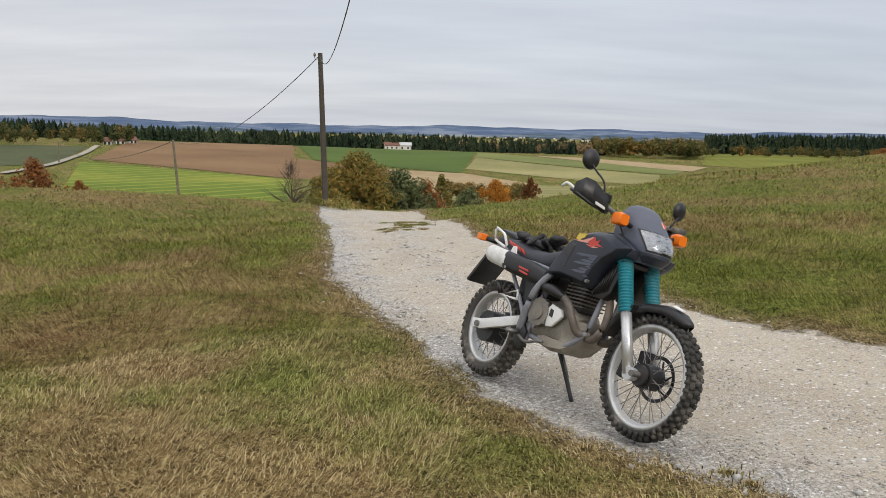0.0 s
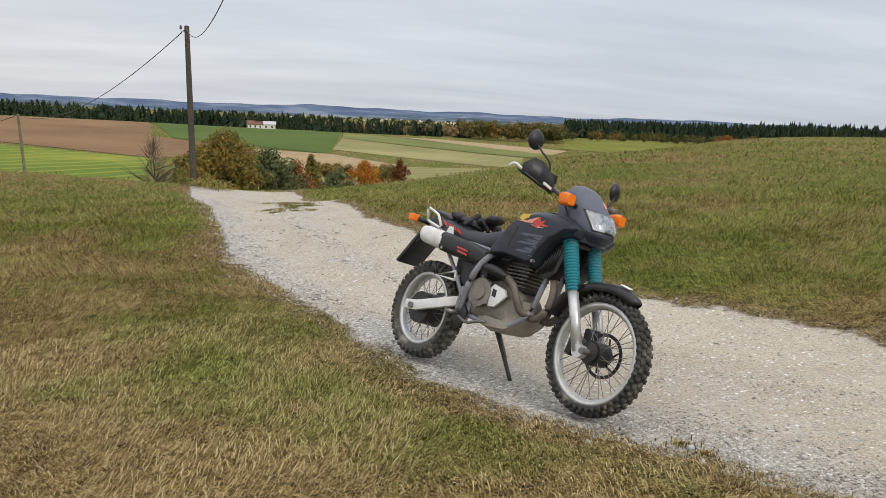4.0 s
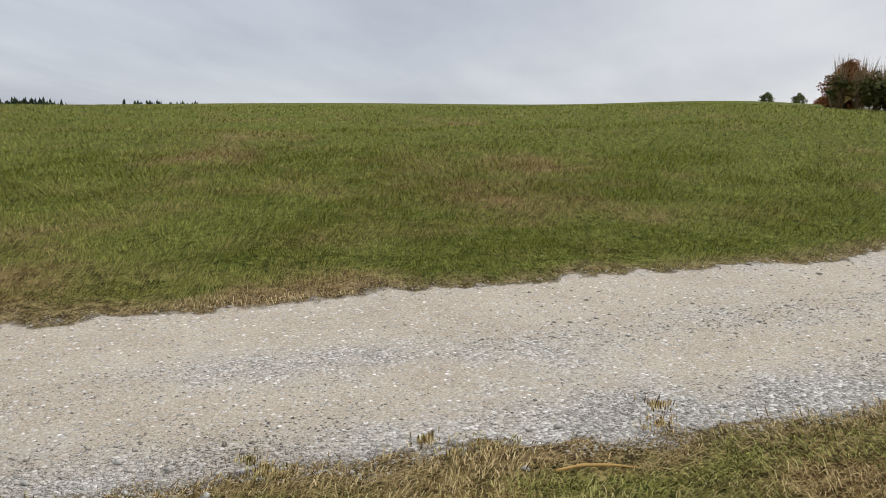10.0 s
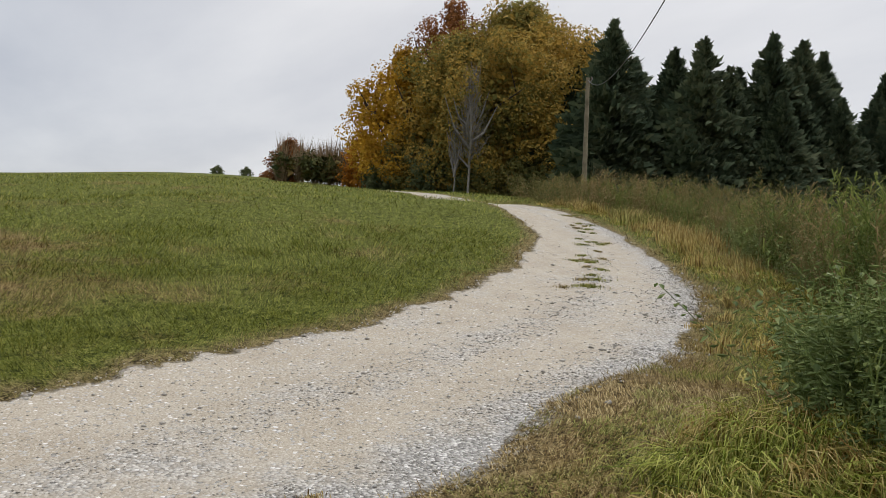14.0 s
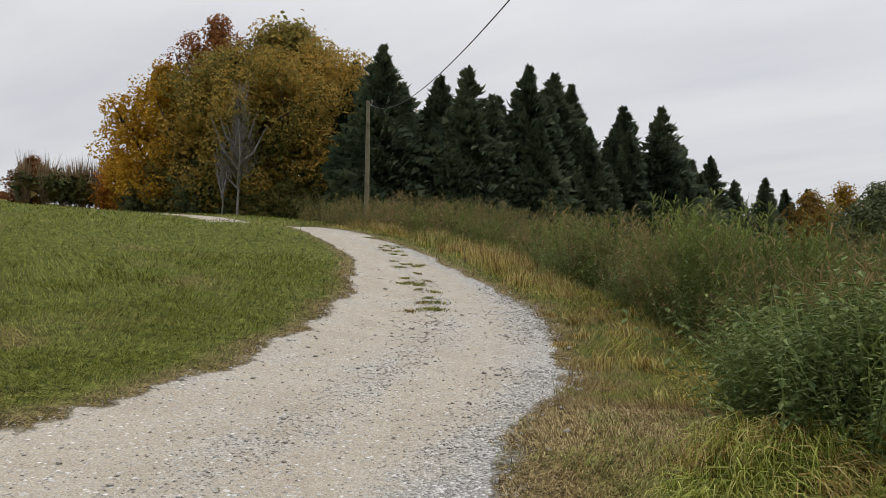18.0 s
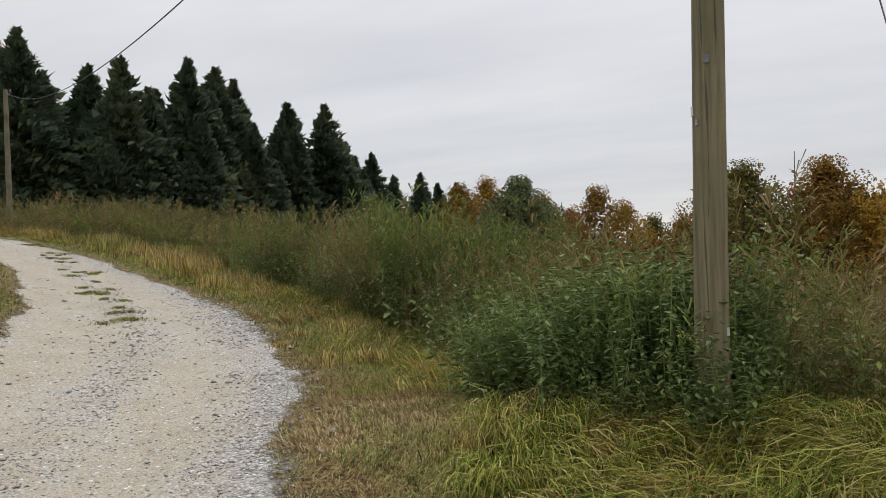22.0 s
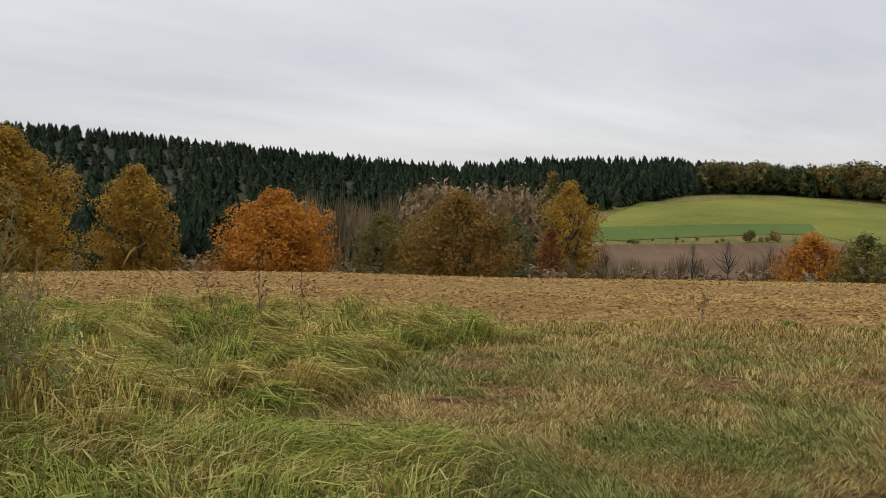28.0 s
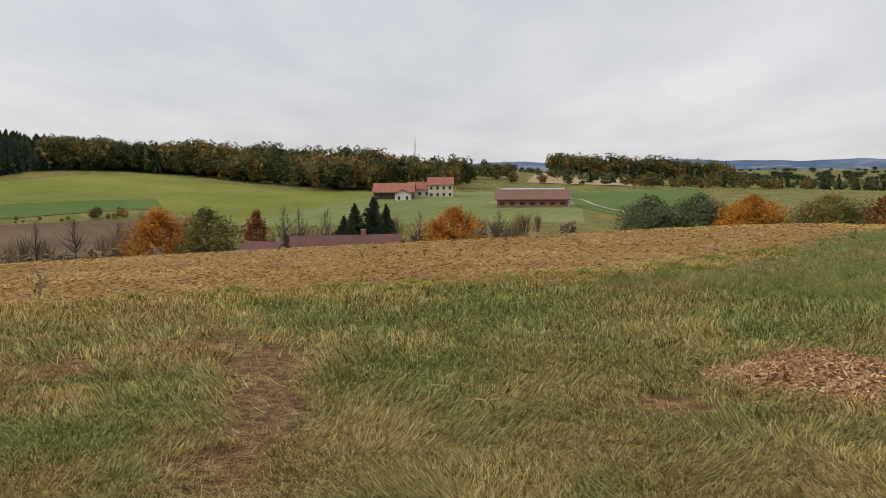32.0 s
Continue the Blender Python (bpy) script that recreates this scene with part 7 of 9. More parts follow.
dead_stalk((-3.1, -6.9), 1.0, 1, "tall withered stalk with curled brown leaves")
dead_stalk((-3.45, -6.6), 0.75, 2, "withered stalk with curled brown leaves")
dead_stalk((-2.8, -7.1), 0.85, 3, "leaning withered stalk in the tussocks")
dead_stalk((-8.6, -4.9), 0.5, 4, "small withered stalk at the stubble's edge")
for k, (x, y, h, dx) in enumerate(((-2.3, -7.4, 1.05, 0.35), (-2.0, -7.8, 0.75, -0.2), (-1.8, -7.2, 0.8, -0.25))):
    st = thing("grass_stalk", ground_at(x, y), "pale arching grass stalk with a seed head", "plant", "arching grass stalks")
    np_part("stem", tube(np.array([[0, 0, 0], [dx * 0.2, 0, h * 0.6], [dx * 0.6, 0.05, h], [dx * 1.1, 0.08, h * 0.92]]), np.array([0.003, 0.003, 0.0025, 0.002]), 5), STRAW_MAT, st)
    np_part("seed_head", tube(np.array([[dx * 0.95, 0.07, h * 0.96], [dx * 1.15, 0.08, h * 0.9], [dx * 1.4, 0.1, h * 0.78]]), np.array([0.004, 0.011, 0.003]), 6), STRAW_MAT, st)

# -- chopped straw on the stubble --
sx, sy, sr = ring_points(190000, 5.5, 60, -305, -180, -2)
ok = stubble_depth(sx, sy) > -0.15 - 0.5 * PLANT_RNG.random(len(sx)) ** 3
sx, sy, sr = sx[ok], sy[ok], sr[ok]
n = len(sx)
grow = np.clip(sr / 9.0, 0.8, 5.0) ** 0.75
a, tilt = PLANT_RNG.random(n) * 6.283, PLANT_RNG.normal(size=n) * 0.28
ln, wd = PLANT_RNG.uniform(0.03, 0.10, n) * grow ** 0.6, PLANT_RNG.uniform(0.005, 0.012, n) * grow
c = np.column_stack([sx, sy, sheet_z(sx, sy) + 0.012 + PLANT_RNG.uniform(0, 0.05, n)])
u = np.column_stack([np.cos(a) * np.cos(tilt), np.sin(a) * np.cos(tilt), np.sin(tilt)]) * (ln / 2)[:, None]
w = np.column_stack([-np.sin(a), np.cos(a), PLANT_RNG.normal(size=n) * 0.5]) * (wd / 2)[:, None]
tagged(np_part("straw_litter", soup(np.stack([c - u - w, c + u - w, c + u + w, c - u + w], 1)), STRAW_MAT), "chopped maize straw lying over the field", "straw", kind="stuff")
# -- heap of chopped mulch --
n = 15000
a, rad = PLANT_RNG.random(n) * 6.283, np.sqrt(PLANT_RNG.random(n))
hx, hy = -5.6 + np.cos(a) * rad * 0.95, 3.55 + np.sin(a) * rad * 1.15
hx, hy = hx + np.cos(a * 3) * 0.12, hy + np.sin(a * 2) * 0.12
hz = sheet_z(hx, hy) + 0.10 * (1 - rad ** 2) + PLANT_RNG.uniform(0, 0.035, n)
c = np.column_stack([hx, hy, hz])
e = PLANT_RNG.normal(size=(n, 3)); e[:, 2] *= 0.4; e /= np.linalg.norm(e, axis=1, keepdims=True)
w = np.cross(e, PLANT_RNG.normal(size=(n, 3))); w /= np.linalg.norm(w, axis=1, keepdims=True)
ln, wd = PLANT_RNG.uniform(0.010, 0.030, (n, 1)), PLANT_RNG.uniform(0.004, 0.011, (n, 1))
tagged(np_part("mulch_heap", soup(np.stack([c - e * ln - w * wd, c + e * ln - w * wd, c + e * ln + w * wd, c - e * ln + w * wd], 1)), MULCH_MAT), "flat patch of orange-brown wood mulch on the grass", "mulch", kind="stuff")


# -- loose stones on the track --
def pebble(rng):
    p = np.array([[1, 0, 0], [-1, 0, 0], [0, 1, 0], [0, -1, 0], [0, 0, 0.7]], float) * rng.uniform(0.6, 1.25, (5, 3)) + rng.normal(size=(5, 3)) * 0.14
    return p, np.array([[0, 2, 4], [2, 1, 4], [1, 3, 4], [3, 0, 4], [0, 3, 1], [0, 1, 2]])


px, py, pr = ring_points(620000, 1.6, 26, -175, 20, -2)
pd, pu = track_depth(px, py), track_across(px, py)
patchy = cloud(px, py, 0.8, 4, 51)
loose = 1.1 * step(0.30, 0.02, pu) + 0.55 * np.exp(-((pu - 0.5) / 0.09) ** 2) + 0.4 * step(0.93, 1.0, pu)
loose = np.clip(loose * step(0.25, 0.6, patchy), 0, 1) * 0.42 + 0.035
ok = (sod_edge(px, py, pd) > -0.10) & (pd > -0.5) & (PLANT_RNG.random(len(px)) < loose)
px, py, pr = px[ok][:52000], py[ok][:52000], pr[ok][:52000]
P_SORTS = [pebble(PLANT_RNG) for _ in range(6)]
n = len(px)
sort = PLANT_RNG.integers(6, size=n)
size = PLANT_RNG.uniform(0.0035, 0.0095, n) * np.clip(pr / 4, 0.8, 2.4) * (1 + (PLANT_RNG.random(n) < 0.05) * 0.9)
t = PLANT_RNG.random(n) * 6.283
base = np.array([s[0] for s in P_SORTS])[sort] * size[:, None, None]
rotx = base[:, :, 0] * np.cos(t)[:, None] - base[:, :, 1] * np.sin(t)[:, None]
roty = base[:, :, 0] * np.sin(t)[:, None] + base[:, :, 1] * np.cos(t)[:, None]
v = np.stack([rotx + px[:, None], roty + py[:, None], base[:, :, 2] + (sheet_z(px, py) + size * 0.1)[:, None]], 2).reshape(-1, 3)
f = (np.arange(n)[:, None, None] * 5 + P_SORTS[0][1][None]).reshape(-1, 3)
CHIP_MAT = leafy("pale_chippings", ((0.05, (0.19, 0.175, 0.15)), (0.3, (0.36, 0.335, 0.295)), (0.6, (0.48, 0.455, 0.41)), (0.95, (0.64, 0.615, 0.57))), 0.9, 0, 1.5)
tagged(np_part("loose_chippings", (v, f), CHIP_MAT), "pale angular limestone chippings along the track", "gravel", kind="stuff")
stone_meshes = []
for k in range(5):
    me = np_mesh("stone", *pebble(PLANT_RNG)); me.materials.append(STONE_MAT); stone_meshes.append(me)
placed = 0
while placed < 150:
    q = PLANT_RNG.uniform(0, 1) ** 1.3
    k = int(40 + q * 240)
    edge = TRACK_A[k] + PLANT_RNG.normal(size=2) * 0.16
    if np.hypot(edge[0] - 1, edge[1]) > 14:
        continue
    st = new("stone", stone_meshes[placed % 5])
    s = PLANT_RNG.uniform(0.012, 0.026)
    st.location, st.scale, st.rotation_euler = ground_at(edge[0], edge[1], -0.3 * s), (s, s, s), (0, 0, PLANT_RNG.random() * 6)
    st.parent = ground
    placed += 1

# ---- the motorcycle ----
PAINT_DARK = plain("blue_black_bodywork", (0.012, 0.016, 0.026), (0.021, 0.027, 0.042), 3, 0.42, 0, 0.02, 50, dirt=((0.10, 0.09, 0.075), 0.10))
PAINT_SLATE = plain("slate_grey_fairing", (0.068, 0.078, 0.108), (0.092, 0.103, 0.138), 3, 0.40, 0, 0.02, 50, dirt=((0.14, 0.125, 0.105), 0.25))
PAINT_VIOLET = plain("violet_grey_flash", (0.060, 0.070, 0.098), (0.085, 0.095, 0.128), 5, 0.4, 0, 0, 40)
BLACK_PLASTIC = plain("black_plastic", (0.008, 0.008, 0.009), (0.017, 0.017, 0.018), 6, 0.45, 0, 0.08, 90, dirt=((0.12, 0.10, 0.08), 0.2))
RUBBER = plain("dusty_tyre_rubber", (0.022, 0.021, 0.019), (0.052, 0.049, 0.044), 5, 0.92, 0, 0.3, 70, dirt=((0.27, 0.245, 0.205), 0.75))
RUBBER_MUD = plain("mud_caked_rubber", (0.045, 0.042, 0.038), (0.10, 0.092, 0.08), 5, 0.95, 0, 0.4, 60, dirt=((0.33, 0.30, 0.255), 1.0))
RIM_ALLOY = plain("dull_alloy_rim", (0.50, 0.50, 0.49), (0.66, 0.66, 0.65), 6, 0.38, 0.55, 0.04, 90, dirt=((0.42, 0.39, 0.34), 0.6))
ALLOY = plain("silver_fork_alloy", (0.48, 0.48, 0.48), (0.64, 0.64, 0.63), 6, 0.35, 0.6, 0.05, 90, dirt=((0.36, 0.33, 0.28), 0.5))
ENGINE = plain("stained_engine_alloy", (0.17, 0.155, 0.13), (0.29, 0.265, 0.225), 7, 0.6, 0.4, 0.15, 70, dirt=((0.10, 0.085, 0.065), 0.8))
SKID = plain("scuffed_bash_plate", (0.25, 0.228, 0.188), (0.38, 0.35, 0.295), 6, 0.6, 0.35, 0.15, 70, dirt=((0.17, 0.145, 0.11), 0.9))
WHITE_PAINT = plain("white_painted_metal", (0.66, 0.66, 0.64), (0.78, 0.78, 0.76), 6, 0.42, 0, 0.05, 70, dirt=((0.40, 0.37, 0.32), 0.45))
FRAME_GREY = plain("grey_frame_paint", (0.17, 0.177, 0.20), (0.25, 0.257, 0.285), 6, 0.45, 0, 0.05, 70, dirt=((0.20, 0.18, 0.15), 0.5))
TEAL = plain("teal_rubber_gaiter", (0.0, 0.145, 0.185), (0.008, 0.205, 0.25), 6, 0.5, 0, 0.05, 70, dirt=((0.10, 0.16, 0.16), 0.4))
SEAT_VINYL = plain("dark_seat_vinyl", (0.030, 0.032, 0.040), (0.05, 0.053, 0.062), 8, 0.55, 0, 0.25, 160)
RUST_PIPE = plain("browned_exhaust", (0.10, 0.086, 0.074), (0.19, 0.162, 0.14), 8, 0.6, 0.4, 0.2, 60, dirt=((0.22, 0.17, 0.12), 0.7))
ORANGE_LENS = plain("orange_lens", (0.75, 0.16, 0.012), (0.85, 0.21, 0.02), 9, 0.18, 0, 0.05, 120)
RED_DECAL = plain("red_decal", (0.52, 0.045, 0.03), (0.60, 0.065, 0.04), 9, 0.4, 0, 0)
YELLOW_DECAL = plain("yellow_decal", (0.70, 0.50, 0.06), (0.78, 0.58, 0.09), 9, 0.4, 0, 0)
PINK_DECAL = plain("pale_red_decal", (0.70, 0.30, 0.24), (0.78, 0.38, 0.30), 9, 0.4, 0, 0)
STEEL_DARK = plain("dull_steel", (0.16, 0.155, 0.15), (0.25, 0.245, 0.235), 9, 0.5, 0.7, 0.05, 90, dirt=((0.14, 0.11, 0.08), 0.5))
GLOVE_LEATHER = plain("black_leather", (0.010, 0.010, 0.011), (0.022, 0.021, 0.021), 12, 0.6, 0, 0.5, 90)


def lens_glass(name, tint):
    m, n, l, b = nodes_of(name)
    b.inputs["Base Color"].default_value = (*tint, 1)
    b.inputs["Roughness"].default_value, b.inputs["Transmission Weight"].default_value, b.inputs["IOR"].default_value = 0.05, 0.95, 1.45
    w = n.new("ShaderNodeTexWave"); w.inputs["Scale"].default_value = 28
    l.new(n.new("ShaderNodeTexCoord").outputs["Object"], w.inputs["Vector"])
    n_bump(n, l, b, w.outputs["Fac"], 0.06, 0.001)
    return m


LAMP_GLASS = lens_glass("ribbed_headlamp_glass", (0.88, 0.90, 0.92))
LAMP_INNER = plain("lamp_reflector_grey", (0.10, 0.105, 0.115), (0.55, 0.56, 0.58), 26, 0.3, 0.5, 0.2, 60)
MIRROR_GLASS = plain("mirror_glass", (0.85, 0.85, 0.86), (0.88, 0.88, 0.89), 3, 0.03, 1.0, 0)

BIKE_LONG = 1.065  # the body is drawn short and lengthened to its wheelbase; the wheels stay round
bike = thing("motorcycle", (1.424, 3.303, 0.084), "dusty blue-black trail motorcycle with teal gaiters on its side stand", "motorcycle")
bike.rotation_euler, bike.scale = (radians(-18), radians(-2), radians(-64)), (BIKE_LONG, 1, 1)


def rings_mesh(rings, closed=True, caps=True):
    """A skin over rings of points, all of one count."""
    bm = bmesh.new()
    rows = [[bm.verts.new(p) for p in ring] for ring in rings]
    n = len(rows[0])
    for a, b in zip(rows[:-1], rows[1:]):
        for i in range(n if closed else n - 1):
            j = (i + 1) % n
            bm.faces.new((a[i], a[j], b[j], b[i]))
    if caps and closed:
        bm.faces.new(rows[0][::-1]); bm.faces.new(rows[-1])
    bmesh.ops.recalc_face_normals(bm, faces=bm.faces)
    return bm


def oval(x, yc, zc, hw, hh, power=2.6, n=20, lean=0.0):
    """A squarish ring across the bike at x; lean slants it forward with height."""
    out = []
    for i in range(n):
        a = 2 * math.pi * i / n
        c, s = math.cos(a), math.sin(a)
        y, z = math.copysign(abs(c) ** (2 / power), c) * hw, math.copysign(abs(s) ** (2 / power), s) * hh
        out.append((x + z * lean, yc + y, zc + z))
    return out


def slab(points, y0, y1, bulge=0.0, bevel=0.006):
    """A plate with the outline (x, z), from y0 to y1, its outer face swollen by bulge, edges rounded."""
    bm = bmesh.new()
    n = len(points)
    cx, cz = sum(p[0] for p in points) / n, sum(p[1] for p in points) / n
    a = [bm.verts.new((x, y0, z)) for x, z in points]
    b = [bm.verts.new((x, y1, z)) for x, z in points]
    bm.faces.new(a)
    for i in range(n):
        j = (i + 1) % n
        bm.faces.new((a[i], a[j], b[j], b[i]))
    if bulge:
        c = [bm.verts.new((cx + (x - cx) * 0.84, y1 + bulge, cz + (z - cz) * 0.84)) for x, z in points]
        for i in range(n):
            j = (i + 1) % n
            bm.faces.new((b[i], b[j], c[j], c[i]))
        bm.faces.new(c)
    else:
        bm.faces.new(b)
    bmesh.ops.recalc_face_normals(bm, faces=bm.faces)
    if bevel:
        bmesh.ops.bevel(bm, geom=[e for e in bm.edges if e.calc_face_angle(0) > 0.6], offset=bevel, segments=2, affect="EDGES", profile=0.6)
    return bm


def block(x0, x1, y0, y1, z0, z1, bevel=0.008):
    bm = bmesh.new()
    box(bm, x0, x1, y0, y1, z0, z1)
    if bevel:
        bmesh.ops.bevel(bm, geom=bm.edges[:], offset=bevel, segments=2, affect="EDGES", profile=0.6)
    return bm


def pipe(name, pts, r, material, parent, label="", sides=10, smooth_path=True, taper=None):
    p = np.array(pts, float)
    if smooth_path and len(p) > 2:
        d = np.concatenate([[0], np.cumsum(np.linalg.norm(np.diff(p, axis=0), axis=1))])
        p = smooth_interp(np.linspace(0, d[-1], 5 * len(p)), d, p)
    rad = np.full(len(p), r) if taper is None else np.interp(np.linspace(0, 1, len(p)), np.linspace(0, 1, len(taper)), taper)
    v, f = tube(p, rad, sides)
    n = len(v)
    caps = np.array([[0, 0, 0, 0]])
    v = np.concatenate([v, p[:1], p[-1:]])
    k = np.arange(sides)
    c0 = np.column_stack([np.full(sides, n), (k + 1) % sides, k, np.full(sides, n)])
    c1 = np.column_stack([np.full(sides, n + 1), n - sides + k, n - sides + (k + 1) % sides, np.full(sides, n + 1)])
    tri = np.concatenate([c0[:, :3], c1[:, :3], f[:, [0, 1, 2]], f[:, [0, 2, 3]]])
    return np_part(name, (v, tri), material, parent, label, smooth=True)


def disc(name, c, r, y0, y1, material, parent, label="", inner=0.0, n=36):
    """A round plate across the wheel's axle, with a hole if inner is given."""
    bm = bmesh.new()
    rows = []
    for rad, y in ((r, y0), (r, y1)) if not inner else ((inner, y0), (r, y0), (r, y1), (inner, y1)):
        rows.append([bm.verts.new((c[0] + math.cos(k * 2 * math.pi / n) * rad, y, c[1] + math.sin(k * 2 * math.pi / n) * rad)) for k in range(n)])
    if inner:
        rows.append(rows[0])
    for a, b in zip(rows[:-1], rows[1:]):
        for i in range(n):
            bm.faces.new((a[i], a[(i + 1) % n], b[(i + 1) % n], b[i]))
    if not inner:
        bm.faces.new(rows[0]); bm.faces.new(rows[1][::-1])
    bmesh.ops.recalc_face_normals(bm, faces=bm.faces)
    return part(name, bm, material, parent, label, smooth=30)


def wheel(name, x, z, R, rim_r, half_w, label, mud, knobs):
    """A spoked wheel: tyre with knobs, rim, hub, spokes."""
    w = np_part(name, spun([(R - 0.012, -half_w * 0.62), (R - 0.03, -half_w * 0.95), (rim_r + 0.03, -half_w), (rim_r + 0.004, -half_w * 0.62), (rim_r + 0.004, half_w * 0.62),
                            (rim_r + 0.03, half_w), (R - 0.03, half_w * 0.95), (R - 0.012, half_w * 0.62), (R - 0.008, 0)], 72), mud, bike, label, smooth=True)
    w.location, w.scale = (x, 0, z), (1 / BIKE_LONG, 1, 1)
    # tread blocks: three across the crown, one on each shoulder
    lumps = []
    for k in range(knobs):
        for row, (yy, rr, wy, wa, hh) in enumerate(((0, R - 0.010, half_w * 0.26, 0.62, 0.014), (-half_w * 0.6, R - 0.016, half_w * 0.2, 0.5, 0.015), (half_w * 0.6, R - 0.016, half_w * 0.2, 0.5, 0.015),
                                                    (-half_w * 0.97, R - 0.034, half_w * 0.13, 0.45, 0.016), (half_w * 0.97, R - 0.034, half_w * 0.13, 0.45, 0.016))):
            a0 = (k + (0.5 if row in (1, 2) else 0.0)) * 2 * math.pi / knobs
            da = math.pi / knobs * wa
            corners = []
            for r in (rr - 0.008, rr + hh):
                for a in (a0 - da, a0 + da):
                    for y in (yy - wy, yy + wy):
                        corners.append((math.cos(a) * r, y * (1.0 if r < rr else 0.96), math.sin(a) * r))
            lumps.append((np.array(corners), np.array([[0, 1, 3, 2], [4, 6, 7, 5], [0, 4, 5, 1], [2, 3, 7, 6], [0, 2, 6, 4], [1, 5, 7, 3]])))
    np_part("tread_knob", joined(lumps), mud, w)
    np_part("rim", spun([(rim_r + 0.008, -half_w * 0.60), (rim_r + 0.008, -half_w * 0.68), (rim_r - 0.012, -half_w * 0.68), (rim_r - 0.016, -half_w * 0.45), (rim_r - 0.026, -half_w * 0.2),
                         (rim_r - 0.026, half_w * 0.2), (rim_r - 0.016, half_w * 0.45), (rim_r - 0.012, half_w * 0.68), (rim_r + 0.008, half_w * 0.68), (rim_r + 0.008, half_w * 0.60)], 72), RIM_ALLOY, w, "dull silver rim", smooth=False)
    np_part("hub", spun([(0.001, -0.055), (0.030, -0.055), (0.046, -0.045), (0.046, -0.034), (0.028, -0.026), (0.028, 0.026), (0.046, 0.034), (0.046, 0.045), (0.030, 0.055), (0.001, 0.055)], 32), BLACK_PLASTIC, w, smooth=False)
    spoke_me = None
    for k in range(36):
        side = 1 if k % 2 else -1
        a = k * 2 * math.pi / 36
        skew = 0.55 if (k // 2) % 2 else -0.55
        p0 = np.array([math.cos(a + skew) * 0.043, side * 0.038, math.sin(a + skew) * 0.043])
        p1 = np.array([math.cos(a) * (rim_r - 0.02), side * 0.006, math.sin(a) * (rim_r - 0.02)])
        np_part("spoke", tube(np.array([p0, p1]), np.array([0.0021, 0.0021]), 5), STEEL_DARK, w)
    return w


def spun(profile, n):
    """A profile of (radius, y) spun round the axle."""
    p = np.array(profile, float)
    a = np.arange(n) * 2 * np.pi / n
    v = np.stack([np.cos(a)[:, None] * p[None, :, 0], np.broadcast_to(p[None, :, 1], (n, len(p))), np.sin(a)[:, None] * p[None, :, 0]], 2).reshape(-1, 3)
    m = len(p)
    i, j = np.meshgrid(np.arange(n), np.arange(m), indexing="ij")
    i2, j2 = (i + 1) % n, (j + 1) % m
    f = np.stack([i * m + j, i2 * m + j, i2 * m + j2, i * m + j2], -1).reshape(-1, 4)
    if profile[0][0] < 0.01:
        f = f[(np.arange(len(f)) % m) != m - 1]
    return v, f


front_wheel = wheel("front_wheel", 1.345, 0.332, 0.314, 0.255, 0.044, "spoked front wheel with a dusty knobbly tyre", RUBBER, 46)
rear_wheel = wheel("rear_wheel", 0.025, 0.311, 0.309, 0.226, 0.062, "spoked rear wheel with a mud-caked knobbly tyre", RUBBER_MUD, 38)
disc("brake_disc", (0, 0), 0.118, 0.052, 0.056, BLACK_PLASTIC, front_wheel, "thin dark brake disc", 0.100)
for k in range(6):
    a = k * math.pi / 3
    np_part("disc_arm", tube(np.array([[math.cos(a) * 0.05, 0.054, math.sin(a) * 0.05], [math.cos(a + 0.35) * 0.095, 0.054, math.sin(a + 0.35) * 0.095]]), np.array([0.006, 0.005]), 5), BLACK_PLASTIC, front_wheel)
disc("disc_carrier", (0, 0), 0.062, -0.05, 0.05, BLACK_PLASTIC, front_wheel, "black hub drum", 0.04)
disc("speedometer_drive", (0, 0), 0.052, -0.074, -0.056, BLACK_PLASTIC, front_wheel)
disc("rear_drum", (0, 0), 0.10, -0.072, 0.05, BLACK_PLASTIC, rear_wheel, "dusty black brake drum")
disc("sprocket", (0, 0), 0.105, 0.07, 0.076, STEEL_DARK, rear_wheel, "dull steel sprocket", 0.055)

